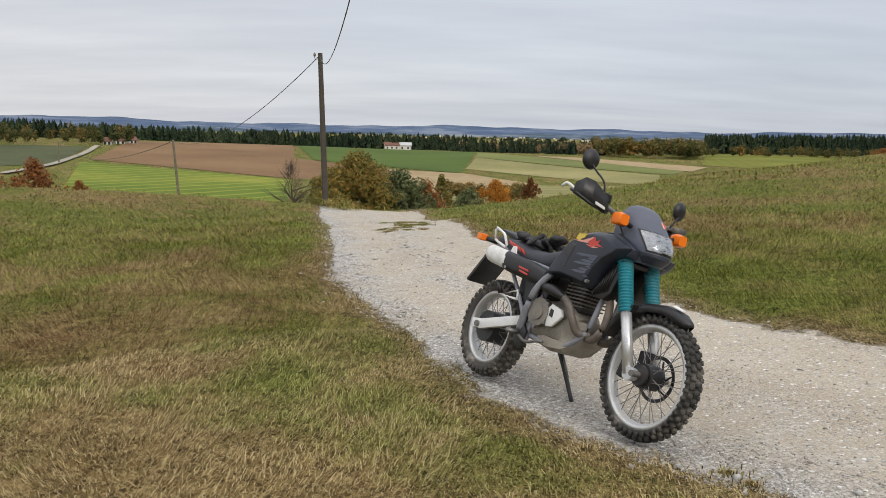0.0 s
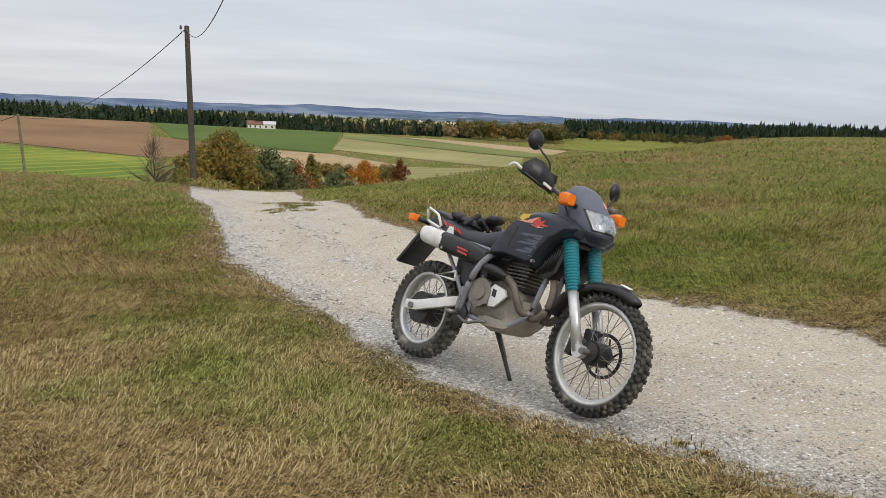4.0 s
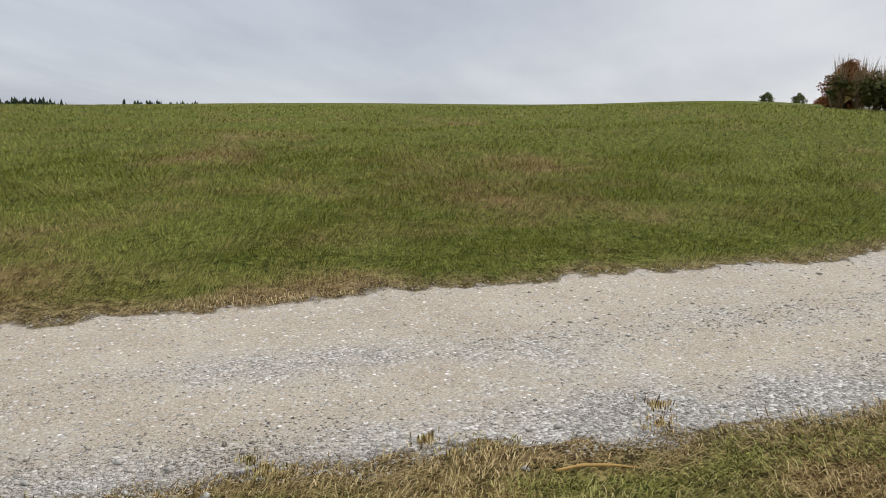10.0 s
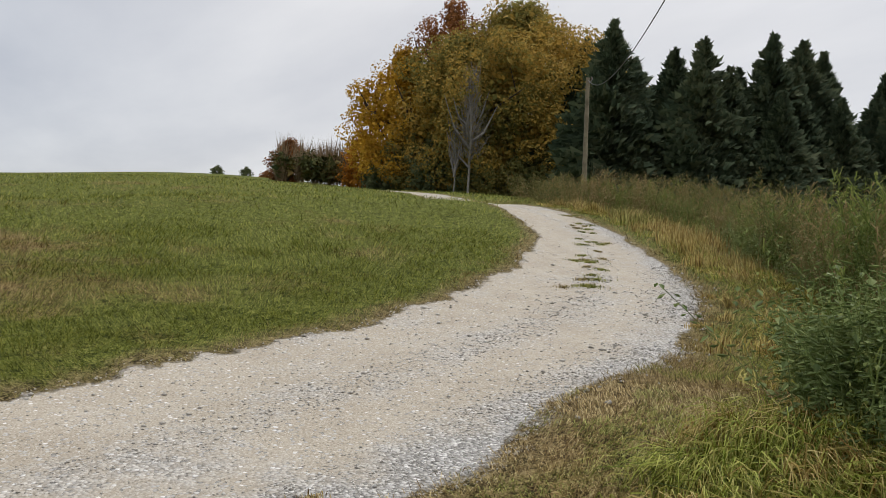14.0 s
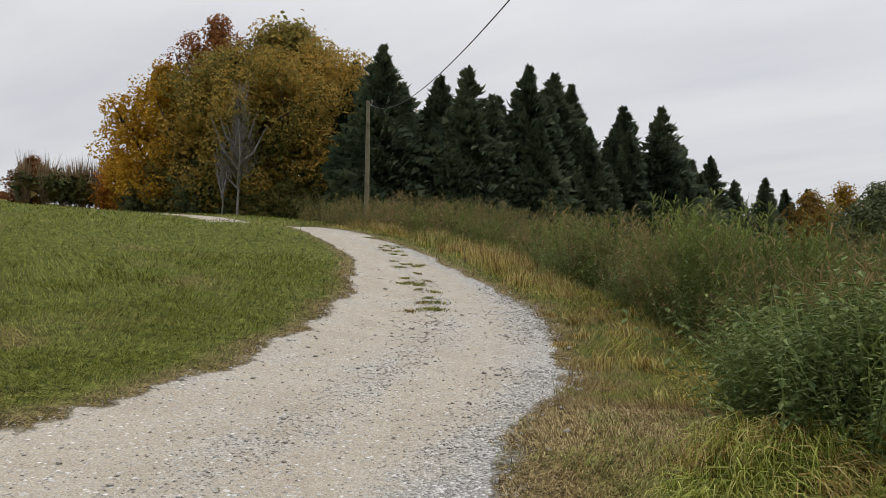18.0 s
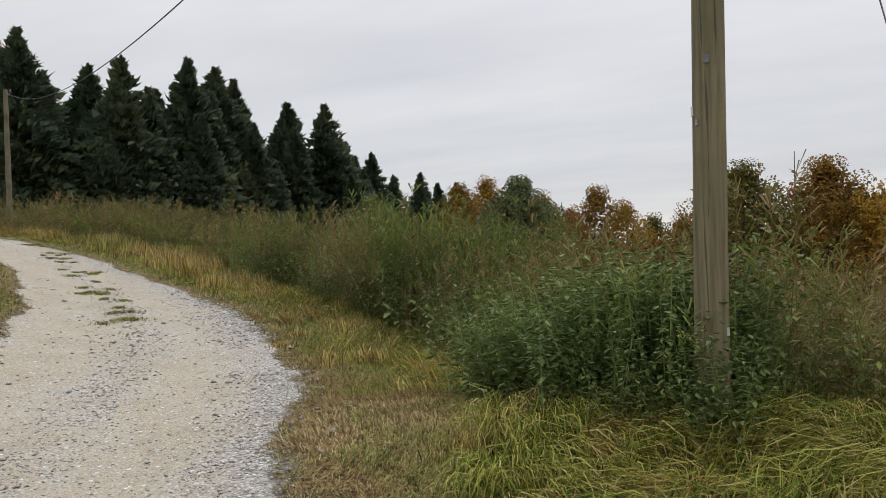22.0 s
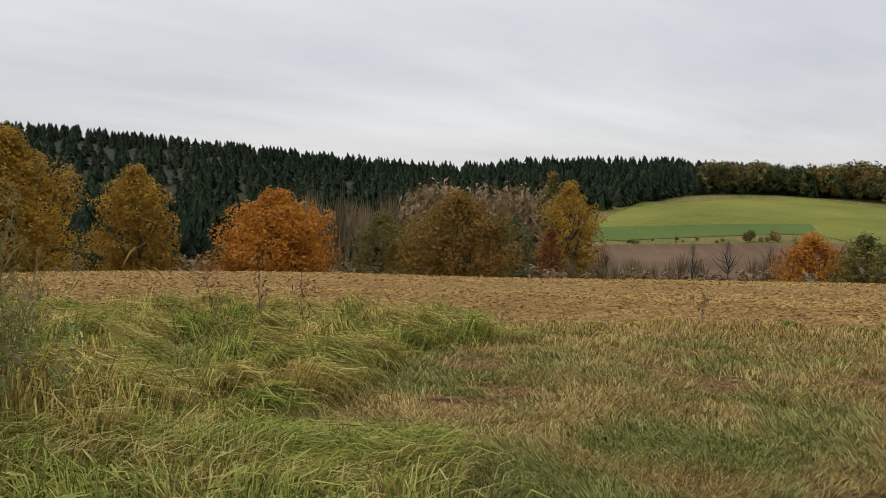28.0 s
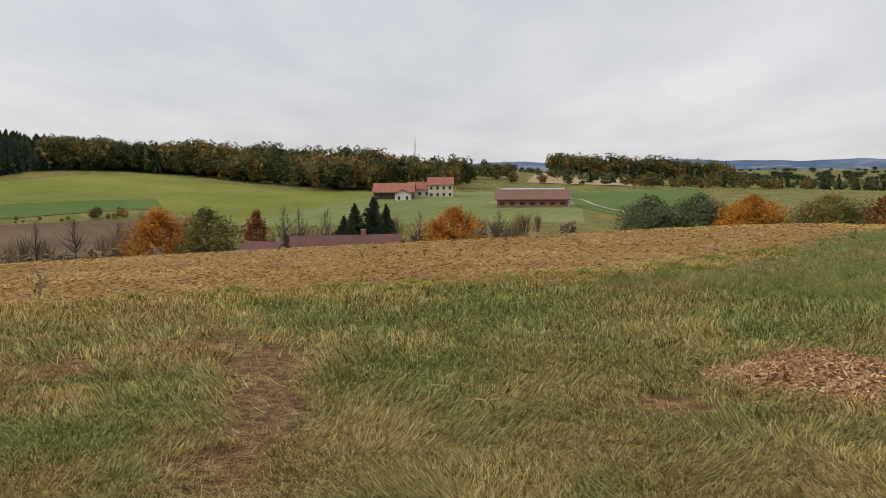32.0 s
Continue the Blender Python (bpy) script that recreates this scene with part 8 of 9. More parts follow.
# -- frame and engine --
for s in (-1, 1):
    pipe("frame_tube", ((1.02, s * 0.02, 0.96), (0.86, s * 0.10, 0.86), (0.655, s * 0.150, 0.745), (0.60, s * 0.190, 0.665), (0.50, s * 0.172, 0.455), (0.47, s * 0.145, 0.36)), 0.018, FRAME_GREY, bike, "grey painted frame tube")
    pipe("rear_frame_tube", ((0.62, s * 0.12, 0.735), (0.3, s * 0.12, 0.775), (-0.02, s * 0.115, 0.83)), 0.012, FRAME_GREY, bike)
    pipe("rear_stay", ((0.20, s * 0.125, 0.70), (0.34, s * 0.13, 0.56), (0.46, s * 0.135, 0.42)), 0.012, FRAME_GREY, bike)
    pipe("down_tube", ((1.03, s * 0.015, 0.90), (0.96, s * 0.06, 0.64), (0.90, s * 0.08, 0.42), (0.80, s * 0.10, 0.345), (0.5, s * 0.115, 0.345)), 0.015, FRAME_GREY, bike)
    part("swingarm", slab(((0.47, 0.455), (0.46, 0.395), (0.05, 0.285), (-0.045, 0.285), (-0.045, 0.34), (0.05, 0.35)), s * 0.102, s * 0.134, 0, 0.005), WHITE_PAINT, bike, "white painted swingarm beam", 35)
    disc("axle_nut", (0.025, 0.311), 0.019, s * 0.134, s * 0.150, STEEL_DARK, bike)
    disc("pivot_bolt", (0.475, 0.43), 0.024, s * 0.135, s * 0.158, BLACK_PLASTIC, bike)
    part("pivot_plate", slab(((0.42, 0.50), (0.52, 0.53), (0.54, 0.40), (0.52, 0.31), (0.44, 0.30), (0.41, 0.38)), s * 0.118, s * 0.140, 0, 0.006), FRAME_GREY, bike, "", 35)
    pipe("footpeg", ((0.46, s * 0.14, 0.345), (0.46, s * 0.235, 0.34)), 0.014, STEEL_DARK, bike)
    pipe("peg_bracket", ((0.345, s * 0.14, 0.525), (0.19, s * 0.15, 0.532), (0.345, s * 0.142, 0.578), (0.352, s * 0.14, 0.52)), 0.0085, WHITE_PAINT, bike, "white passenger peg bracket", 8, False)
    pipe("passenger_peg", ((0.19, s * 0.15, 0.535), (0.165, s * 0.165, 0.60)), 0.014, BLACK_PLASTIC, bike)
part("crankcase", rings_mesh([oval(0.44, 0, 0.44, 0.10, 0.085, 4), oval(0.50, 0, 0.45, 0.135, 0.11, 4), oval(0.66, 0, 0.46, 0.145, 0.125, 4), oval(0.78, 0, 0.45, 0.13, 0.12, 4), oval(0.85, 0, 0.44, 0.09, 0.08, 4)]), ENGINE, bike, "stained alloy crankcase", 40)
disc("clutch_cover", (0.612, 0.492), 0.082, -0.175, -0.135, ENGINE, bike, "round alloy clutch cover")
disc("oil_filter_cap", (0.612, 0.492), 0.045, -0.184, -0.172, ENGINE, bike)
disc("generator_cover", (0.63, 0.46), 0.085, 0.135, 0.17, ENGINE, bike)
for k, (bx, bz) in enumerate(((0.54, 0.53), (0.56, 0.43), (0.68, 0.55), (0.685, 0.44), (0.61, 0.405), (0.61, 0.58))):
    disc("cover_bolt", (bx, bz), 0.009, -0.178, -0.165, STEEL_DARK, bike, n=10)
for k in range(9):
    z, x = 0.575 + 0.020 * k, 0.745 + 0.008 * k
    bmf = block(x - 0.085, x + 0.085, -0.09, 0.09, z, z + 0.008, 0.003)
    part("cooling_fin", bmf, ENGINE, bike)
part("cylinder", block(0.70, 0.83, -0.07, 0.07, 0.55, 0.77, 0.012), BLACK_PLASTIC, bike)
part("cylinder_head", block(0.72, 0.90, -0.085, 0.085, 0.755, 0.83, 0.015), ENGINE, bike, "dusty alloy cylinder head", 40)
part("carburettor", block(0.56, 0.66, -0.05, 0.05, 0.60, 0.72, 0.012), BLACK_PLASTIC, bike)
part("airbox", block(0.28, 0.56, -0.10, 0.10, 0.56, 0.74, 0.02), BLACK_PLASTIC, bike)
part("battery_cover", block(0.36, 0.50, -0.12, 0.12, 0.50, 0.66, 0.015), BLACK_PLASTIC, bike)
part("bash_plate", rings_mesh([[(0.60, y, z) for y, z in ((-0.125, 0.40), (-0.12, 0.33), (-0.06, 0.312), (0.06, 0.312), (0.12, 0.33), (0.125, 0.40))],
                               [(0.66, y, z) for y, z in ((-0.14, 0.45), (-0.13, 0.315), (-0.06, 0.295), (0.06, 0.295), (0.13, 0.315), (0.14, 0.45))],
                               [(0.80, y, z) for y, z in ((-0.13, 0.49), (-0.115, 0.325), (-0.05, 0.305), (0.05, 0.305), (0.115, 0.325), (0.13, 0.49))],
                               [(0.89, y, z) for y, z in ((-0.09, 0.50), (-0.08, 0.39), (-0.035, 0.372), (0.035, 0.372), (0.08, 0.39), (0.09, 0.50))],
                               [(0.925, y, z) for y, z in ((-0.05, 0.50), (-0.045, 0.45), (-0.02, 0.44), (0.02, 0.44), (0.045, 0.45), (0.05, 0.50))]], False), SKID, bike, "scuffed silver bash plate with dried mud", 30)
guard = part("case_guard", slab(((0.69, 0.425), (0.685, 0.53), (0.705, 0.555), (0.79, 0.535), (0.81, 0.50), (0.74, 0.43)), -0.150, -0.168, 0, 0.004), WHITE_PAINT, bike, "pale scuffed guard plate with a square hole", 35)
part("guard_hole_dark", slab(((0.705, 0.487), (0.705, 0.528), (0.735, 0.522), (0.735, 0.48)), -0.1685, -0.1705, 0, 0), BLACK_PLASTIC, guard)
pipe("brake_pedal", ((0.47, -0.155, 0.33), (0.56, -0.165, 0.305), (0.66, -0.165, 0.33), (0.70, -0.16, 0.335)), 0.009, STEEL_DARK, bike)
part("heel_guard", slab(((0.43, 0.36), (0.50, 0.40), (0.54, 0.36), (0.52, 0.29), (0.47, 0.26), (0.43, 0.30)), -0.142, -0.158, 0, 0.005), BLACK_PLASTIC, bike, "", 35)
stand = pipe("side_stand", ((0.50, 0.12, 0.335), (0.575, 0.165, 0.19), (0.655, 0.205, 0.035)), 0.0125, BLACK_PLASTIC, bike, "dark worn side stand")
part("stand_foot", block(0.625, 0.695, 0.185, 0.235, 0.018, 0.034, 0.004), STEEL_DARK, stand)
pipe("stand_spring", ((0.535, 0.14, 0.30), (0.60, 0.178, 0.16)), 0.008, STEEL_DARK, stand)
pipe("shock_spring", ((0.42, 0.0, 0.42), (0.48, 0.0, 0.72)), 0.035, BLACK_PLASTIC, bike)
for s in (-1, 1):
    pts = ((0.86, s * 0.040, 0.79), (0.955, s * 0.055, 0.73), (1.025, s * 0.062, 0.62), (1.022, s * 0.062, 0.50), (0.955, s * 0.055, 0.425), (0.86, s * 0.04, 0.43))
    pipe("header_pipe", pts, 0.0215, RUST_PIPE, bike, "browned exhaust header")
pipe("exhaust_pipe", ((0.93, -0.045, 0.445), (0.885, -0.10, 0.44), (0.868, -0.145, 0.50), (0.83, -0.165, 0.575), (0.76, -0.168, 0.612), (0.66, -0.165, 0.622), (0.57, -0.16, 0.640), (0.50, -0.155, 0.675)), 0.022, RUST_PIPE, bike, "dark exhaust pipe along the engine")
pipe("heat_shield", ((0.79, -0.178, 0.605), (0.70, -0.182, 0.628), (0.60, -0.178, 0.638)), 0.027, BLACK_PLASTIC, bike, "black slotted heat shield", 10, True, (0.018, 0.03, 0.03, 0.018))
sil = part("silencer", rings_mesh([oval(0.605, -0.150, 0.672, 0.012, 0.018, 3), oval(0.585, -0.152, 0.682, 0.035, 0.044, 3), oval(0.45, -0.158, 0.705, 0.042, 0.058, 3), oval(0.30, -0.165, 0.724, 0.046, 0.06, 3), oval(0.215, -0.168, 0.738, 0.048, 0.06, 3)]), BLACK_PLASTIC, bike, "black silencer shield", 40)
part("silencer_end", rings_mesh([oval(0.225, -0.168, 0.737, 0.05, 0.056, 2.2), oval(0.06, -0.172, 0.760, 0.05, 0.056, 2.2), oval(0.025, -0.173, 0.765, 0.046, 0.051, 2.2), oval(0.008, -0.173, 0.767, 0.034, 0.038, 2.2)]), WHITE_PAINT, sil, "white painted silencer canister", 60)
part("silencer_bracket", slab(((0.20, 0.79), (0.26, 0.79), (0.245, 0.835), (0.215, 0.835)), -0.16, -0.172, 0, 0.003), WHITE_PAINT, sil)
for k in range(2):
    part("decal_bar", slab(((0.37 + 0.01 * k, 0.722 - 0.022 * k), (0.465, 0.706 - 0.022 * k), (0.465, 0.697 - 0.022 * k), (0.372 + 0.01 * k, 0.711 - 0.022 * k)), -0.2, -0.2075, 0, 0), RED_DECAL, sil, "red lettering bar")
disc("shield_bolt", (0.245, 0.695), 0.009, -0.214, -0.205, STEEL, sil, n=10)

# -- seat, tail, rear guard --
part("seat", rings_mesh([oval(-0.02, 0, 0.855, 0.075, 0.025, 3), oval(0.03, 0, 0.855, 0.105, 0.042, 3), oval(0.14, 0, 0.838, 0.128, 0.05, 3), oval(0.30, 0, 0.795, 0.135, 0.055, 3), oval(0.45, 0, 0.785, 0.125, 0.062, 3),
                         oval(0.56, 0, 0.812, 0.105, 0.068, 3), oval(0.64, 0, 0.85, 0.09, 0.062, 3), oval(0.705, 0, 0.89, 0.075, 0.045, 3)]), SEAT_VINYL, bike, "dark padded seat with red piping print", 60)
for k in range(4):
    x = 0.10 + 0.05 * k
    part("seat_print", slab(((x, 0.872 - 0.012 * k), (x + 0.03, 0.862 - 0.012 * k), (x + 0.055, 0.835 - 0.012 * k), (x + 0.02, 0.850 - 0.012 * k)), -0.123 - 0.004 * k, -0.131 - 0.004 * k, 0, 0), RED_DECAL, bike, "dull red seat print")
for s in (-1, 1):
    part("side_panel", slab(((0.60, 0.745), (0.62, 0.70), (0.52, 0.69), (0.30, 0.73), (0.12, 0.79), (0.10, 0.825), (0.30, 0.79), (0.48, 0.755)), s * 0.10, s * 0.128, 0, 0.006), PAINT_DARK, bike, "", 35)
    pipe("grab_handle", ((-0.065, s * 0.115, 0.862), (-0.062, s * 0.135, 0.925), (-0.045, s * 0.14, 0.937), (0.045, s * 0.14, 0.905), (0.06, s * 0.14, 0.892), (0.098, s * 0.135, 0.836), (0.085, s * 0.13, 0.822), (-0.02, s * 0.125, 0.848), (-0.065, s * 0.115, 0.862)), 0.0085, WHITE_PAINT, bike, "white grab handle loop", 8, False)
    stalk = pipe("rear_indicator", ((-0.09, s * 0.05, 0.845), (-0.115, s * 0.15, 0.855)), 0.016, BLACK_PLASTIC, bike, "rear indicator on a black stalk")
    part("lens", block(-0.165, -0.12, s * 0.165 - 0.03, s * 0.165 + 0.03, 0.835, 0.88, 0.008), ORANGE_LENS, stalk, "orange indicator lens")
part("luggage_rack", rings_mesh([oval(-0.10, 0, 0.925, 0.05, 0.012, 4), oval(-0.06, 0, 0.93, 0.085, 0.016, 4), oval(0.06, 0, 0.905, 0.085, 0.016, 4), oval(0.10, 0, 0.888, 0.075, 0.014, 4)]), BLACK_PLASTIC, bike, "black tail rack", 40)
part("tail_unit", rings_mesh([oval(-0.13, 0, 0.855, 0.05, 0.028, 4), oval(-0.08, 0, 0.86, 0.085, 0.04, 4), oval(0.08, 0, 0.845, 0.10, 0.045, 4)]), BLACK_PLASTIC, bike, "", 40)
part("tail_lamp", block(-0.150, -0.128, -0.05, 0.05, 0.835, 0.875, 0.006), RED_DECAL, bike, "red tail lamp")
part("rear_mudguard", slab(((0.16, 0.80), (0.05, 0.79), (-0.10, 0.80), (-0.205, 0.72), (-0.30, 0.585), (-0.285, 0.575), (-0.17, 0.70), (-0.08, 0.765), (0.05, 0.76), (0.16, 0.765)), -0.085, 0.085, 0, 0.004), BLACK_PLASTIC, bike, "black rear mudguard", 35)
plate_holder = part("plate_holder", slab(((-0.115, 0.785), (-0.135, 0.795), (-0.30, 0.570), (-0.28, 0.558)), -0.095, 0.095, 0, 0.004), BLACK_PLASTIC, bike, "black back of the number plate", 35)
part("reflector", block(-0.160, -0.145, -0.03, 0.03, 0.79, 0.815, 0.004), RED_DECAL, bike)

# -- tank and shrouds --
part("tank", rings_mesh([oval(0.62, 0, 0.84, 0.08, 0.07, 3), oval(0.68, 0, 0.88, 0.115, 0.085, 3), oval(0.78, 0, 0.905, 0.145, 0.10, 3), oval(0.90, 0, 0.91, 0.155, 0.10, 3), oval(1.00, 0, 0.91, 0.14, 0.085, 3), oval(1.05, 0, 0.90, 0.10, 0.06, 3)]), PAINT_DARK, bike, "blue-black fuel tank", 70)
disc_bm = rings_mesh([[(0.86 + math.cos(a) * r, math.sin(a) * r, z) for a in [k * math.pi / 12 for k in range(24)]] for r, z in ((0.045, 1.0), (0.045, 1.018), (0.032, 1.024))])
part("filler_cap", disc_bm, BLACK_PLASTIC, bike, "", 30)
SHROUD = ((0.595, 0.700), (0.600, 0.735), (0.66, 0.83), (0.72, 0.915), (0.80, 0.972), (0.92, 0.995), (1.03, 0.985), (1.165, 0.930), (1.13, 0.895), (1.06, 0.855), (1.005, 0.79), (0.965, 0.705), (0.935, 0.685), (0.84, 0.700), (0.72, 0.715))
VENT = ((0.735, 0.875), (0.775, 0.905), (0.815, 0.895), (0.79, 0.83), (0.765, 0.765), (0.755, 0.775), (0.765, 0.83), (0.74, 0.84))
for s in (-1, 1):
    sh = part("shroud", slab(SHROUD, s * 0.125, s * 0.165, s * 0.045, 0.008), PAINT_DARK, bike, "blue-black tank shroud with a torn violet flash", 50)
    part("vent", slab(VENT, s * 0.190, s * 0.2120, 0, 0.002), BLACK_PLASTIC, sh, "", 35)
    teeth = [(0.815, 0.84), (0.99, 0.86)] + [(1.0 - 0.0105 * k - (0.085 if k % 2 else 0.0) * (0.6 + 0.4 * ((k * 7) % 3) / 2), 0.845 - 0.0135 * k) for k in range(8)] + [(0.82, 0.735)]
    bars = []
    for k in range(8):
        z = 0.852 - 0.0155 * k
        x1 = 1.005 - 0.009 * k
        x0 = 0.825 + 0.05 * ((k * 5) % 3)
        part("flash_bar", slab(((x0, z), (x0 + 0.03, z + 0.008), (x1, z + 0.006), (x1 - 0.015, z - 0.006), (x0 + 0.05, z - 0.007)), s * 0.205, s * (0.2125 + 0.0004 * (k % 2)), 0, 0), PAINT_VIOLET, sh, "violet grey brush streak")
    for mat, pts in ((YELLOW_DECAL, ((0.80, 0.935), (0.815, 0.962), (0.875, 0.966), (0.865, 0.945), (0.84, 0.935), (0.83, 0.922))), (PINK_DECAL, ((0.785, 0.925), (0.86, 0.93), (0.93, 0.953), (0.945, 0.935), (0.90, 0.918), (0.85, 0.918))),
                     (RED_DECAL, ((0.90, 0.925), (0.945, 0.955), (0.955, 0.93), (0.99, 0.942), (0.975, 0.922), (1.02, 0.906), (0.96, 0.908), (0.925, 0.896))), (PINK_DECAL, ((0.88, 0.912), (0.94, 0.905), (0.99, 0.90), (0.94, 0.896)))):
        part("painted_flash", slab(pts, s * 0.185, s * (0.2122 + 0.0006 * (mat is RED_DECAL) + 0.0003 * (mat is YELLOW_DECAL)), 0, 0), mat, sh, "red and yellow painted flash")
    disc("shroud_bolt", (0.958, 0.718), 0.010, s * 0.190, s * 0.208, STEEL_DARK, sh, n=12)
    disc("panel_bolt", (0.615, 0.725), 0.009, s * 0.160, s * 0.172, STEEL, sh, n=12)
    part("inner_guard", slab(((0.93, 0.72), (1.0, 0.79), (1.06, 0.86), (1.10, 0.80), (1.07, 0.69), (1.02, 0.645), (0.93, 0.66)), s * 0.05, s * 0.125, 0, 0.008), BLACK_PLASTIC, bike, "black inner radiator guard", 35)
    for k in range(7):
        pipe("guard_slat", ((0.945 + 0.016 * k, s * 0.127, 0.655 + 0.006 * k), (0.965 + 0.018 * k, s * 0.132, 0.715 + 0.02 * k)), 0.004, BLACK_PLASTIC, bike)

# -- fairing, lamp, bars --
# levels of the fairing from the screen's tip to the chin: height, foremost point, half width, rear end
LEVELS = np.array(((1.182, 1.040, 0.052, 1.012), (1.165, 1.068, 0.092, 1.0), (1.12, 1.112, 0.122, 0.988), (1.065, 1.160, 0.134, 0.982), (1.02, 1.196, 0.134, 0.982), (0.965, 1.232, 0.126, 0.992), (0.915, 1.236, 0.108, 1.02), (0.878, 1.200, 0.086, 1.05)))


def fairing_point(z, a, off=0.0):
    """A point of the fairing's skin at a height, round from one flank (-1) over the nose (0) to the other (1)."""
    xf, hw, xb = (float(np.interp(-z, -LEVELS[:, 0], LEVELS[:, k])) for k in (1, 2, 3))
    c, q = math.cos(a * math.pi / 2), math.sin(a * math.pi / 2)
    return (xb + (xf - xb + off) * c ** 0.62, math.copysign(abs(q) ** 0.8, q) * (hw + off * abs(q)), z + off * 0.4 * c)


def fairing_patch(z0, z1, a0, a1, off, thick, taper=0.0):
    """A curved plate lying on the fairing's skin; taper narrows it towards the bottom."""
    bm = bmesh.new()
    rows = []
    for d in (off, off - thick):
        for i in range(7):
            z = z0 + (z1 - z0) * i / 6
            m, h = (a0 + a1) / 2, (a1 - a0) / 2 * (1 - taper * (6 - i) / 6)
            rows.append([bm.verts.new(fairing_point(z, m + h * (j / 5 - 1), d)) for j in range(11)])
    n = 7
    for i in range(n - 1):
        for j in range(10):
            bm.faces.new((rows[i][j], rows[i][j + 1], rows[i + 1][j + 1], rows[i + 1][j]))
            bm.faces.new((rows[n + i][j], rows[n + i + 1][j], rows[n + i + 1][j + 1], rows[n + i][j + 1]))
        bm.faces.new((rows[i][0], rows[i + 1][0], rows[n + i + 1][0], rows[n + i][0]))
        bm.faces.new((rows[i][10], rows[n + i][10], rows[n + i + 1][10], rows[i + 1][10]))
    for j in range(10):
        bm.faces.new((rows[0][j], rows[n][j], rows[n][j + 1], rows[0][j + 1]))
        bm.faces.new((rows[n - 1][j], rows[n - 1][j + 1], rows[2 * n - 1][j + 1], rows[2 * n - 1][j]))
    bmesh.ops.recalc_face_normals(bm, faces=bm.faces)
    return bm


heights = np.interp(np.linspace(0, 1, 22), np.linspace(0, 1, len(LEVELS)), LEVELS[:, 0])
fairing = part("fairing", rings_mesh([[fairing_point(z, a) for a in np.linspace(-1, 1, 25)] for z in heights]), PAINT_SLATE, bike, "slate grey headlamp fairing", 50)
for s in (-1, 1):
    part("fairing_cheek", slab(((0.985, 0.965), (1.03, 1.005), (1.10, 0.975), (1.17, 0.93), (1.15, 0.885), (1.08, 0.885), (1.0, 0.93)), s * 0.09, s * 0.142, s * 0.008, 0.006), PAINT_DARK, fairing, "dark fairing cheek", 50)
part("lamp_bezel", fairing_patch(0.938, 1.048, -0.60, 0.60, 0.003, 0.012, 0.16), BLACK_PLASTIC, fairing, "", 40)
part("lamp_reflector", fairing_patch(0.946, 1.040, -0.55, 0.55, 0.005, 0.004, 0.16), LAMP_INNER, fairing, "dull silver lamp reflector", 40)
part("headlamp", fairing_patch(0.945, 1.041, -0.555, 0.555, 0.012, 0.006, 0.16), LAMP_GLASS, fairing, "ribbed clear headlamp glass", 40)
part("chin", fairing_patch(0.882, 0.932, -0.75, 0.75, 0.003, 0.010, 0.25), PAINT_DARK, fairing, "dark chin below the lamp", 40)
for k, mat in ((0, PINK_DECAL), (1, RED_DECAL), (2, PINK_DECAL)):
    part("decal_bar", fairing_patch(1.090 + 0.004 * k, 1.122 - 0.003 * k, 0.16 + 0.13 * k, 0.25 + 0.13 * k, 0.0025, 0.003), mat, fairing, "small pale red badge")
for s in (-1, 1):
    st = pipe("front_indicator", ((1.08, s * 0.12, 1.05), (1.085, s * 0.19, 1.06)), 0.013, BLACK_PLASTIC, bike, "front indicator on a rubber stalk")
    part("lens", rings_mesh([oval(1.06, s * 0.215, 1.065, 0.030, 0.030, 4, 16), oval(1.10, s * 0.215, 1.065, 0.036, 0.036, 4, 16), oval(1.125, s * 0.215, 1.065, 0.028, 0.028, 4, 16)]), ORANGE_LENS, st, "bright orange indicator lens", 60)
pipe("handlebar", ((0.93, -0.42, 1.150), (0.955, -0.25, 1.135), (1.0, -0.10, 1.085), (1.005, 0.0, 1.08), (1.0, 0.10, 1.085), (0.955, 0.25, 1.135), (0.93, 0.42, 1.150)), 0.0115, STEEL_DARK, bike, "", 10)
part("top_yoke", slab(((0.985, 1.03), (1.06, 1.0), (1.055, 0.975), (0.98, 1.005)), -0.13, 0.13, 0, 0.006), BLACK_PLASTIC, bike, "", 35)
part("lower_yoke", slab(((1.035, 0.90), (1.105, 0.87), (1.10, 0.845), (1.03, 0.875)), -0.13, 0.13, 0, 0.006), BLACK_PLASTIC, bike, "", 35)
part("instrument", block(1.0, 1.07, -0.10, 0.10, 1.06, 1.12, 0.015), BLACK_PLASTIC, bike)
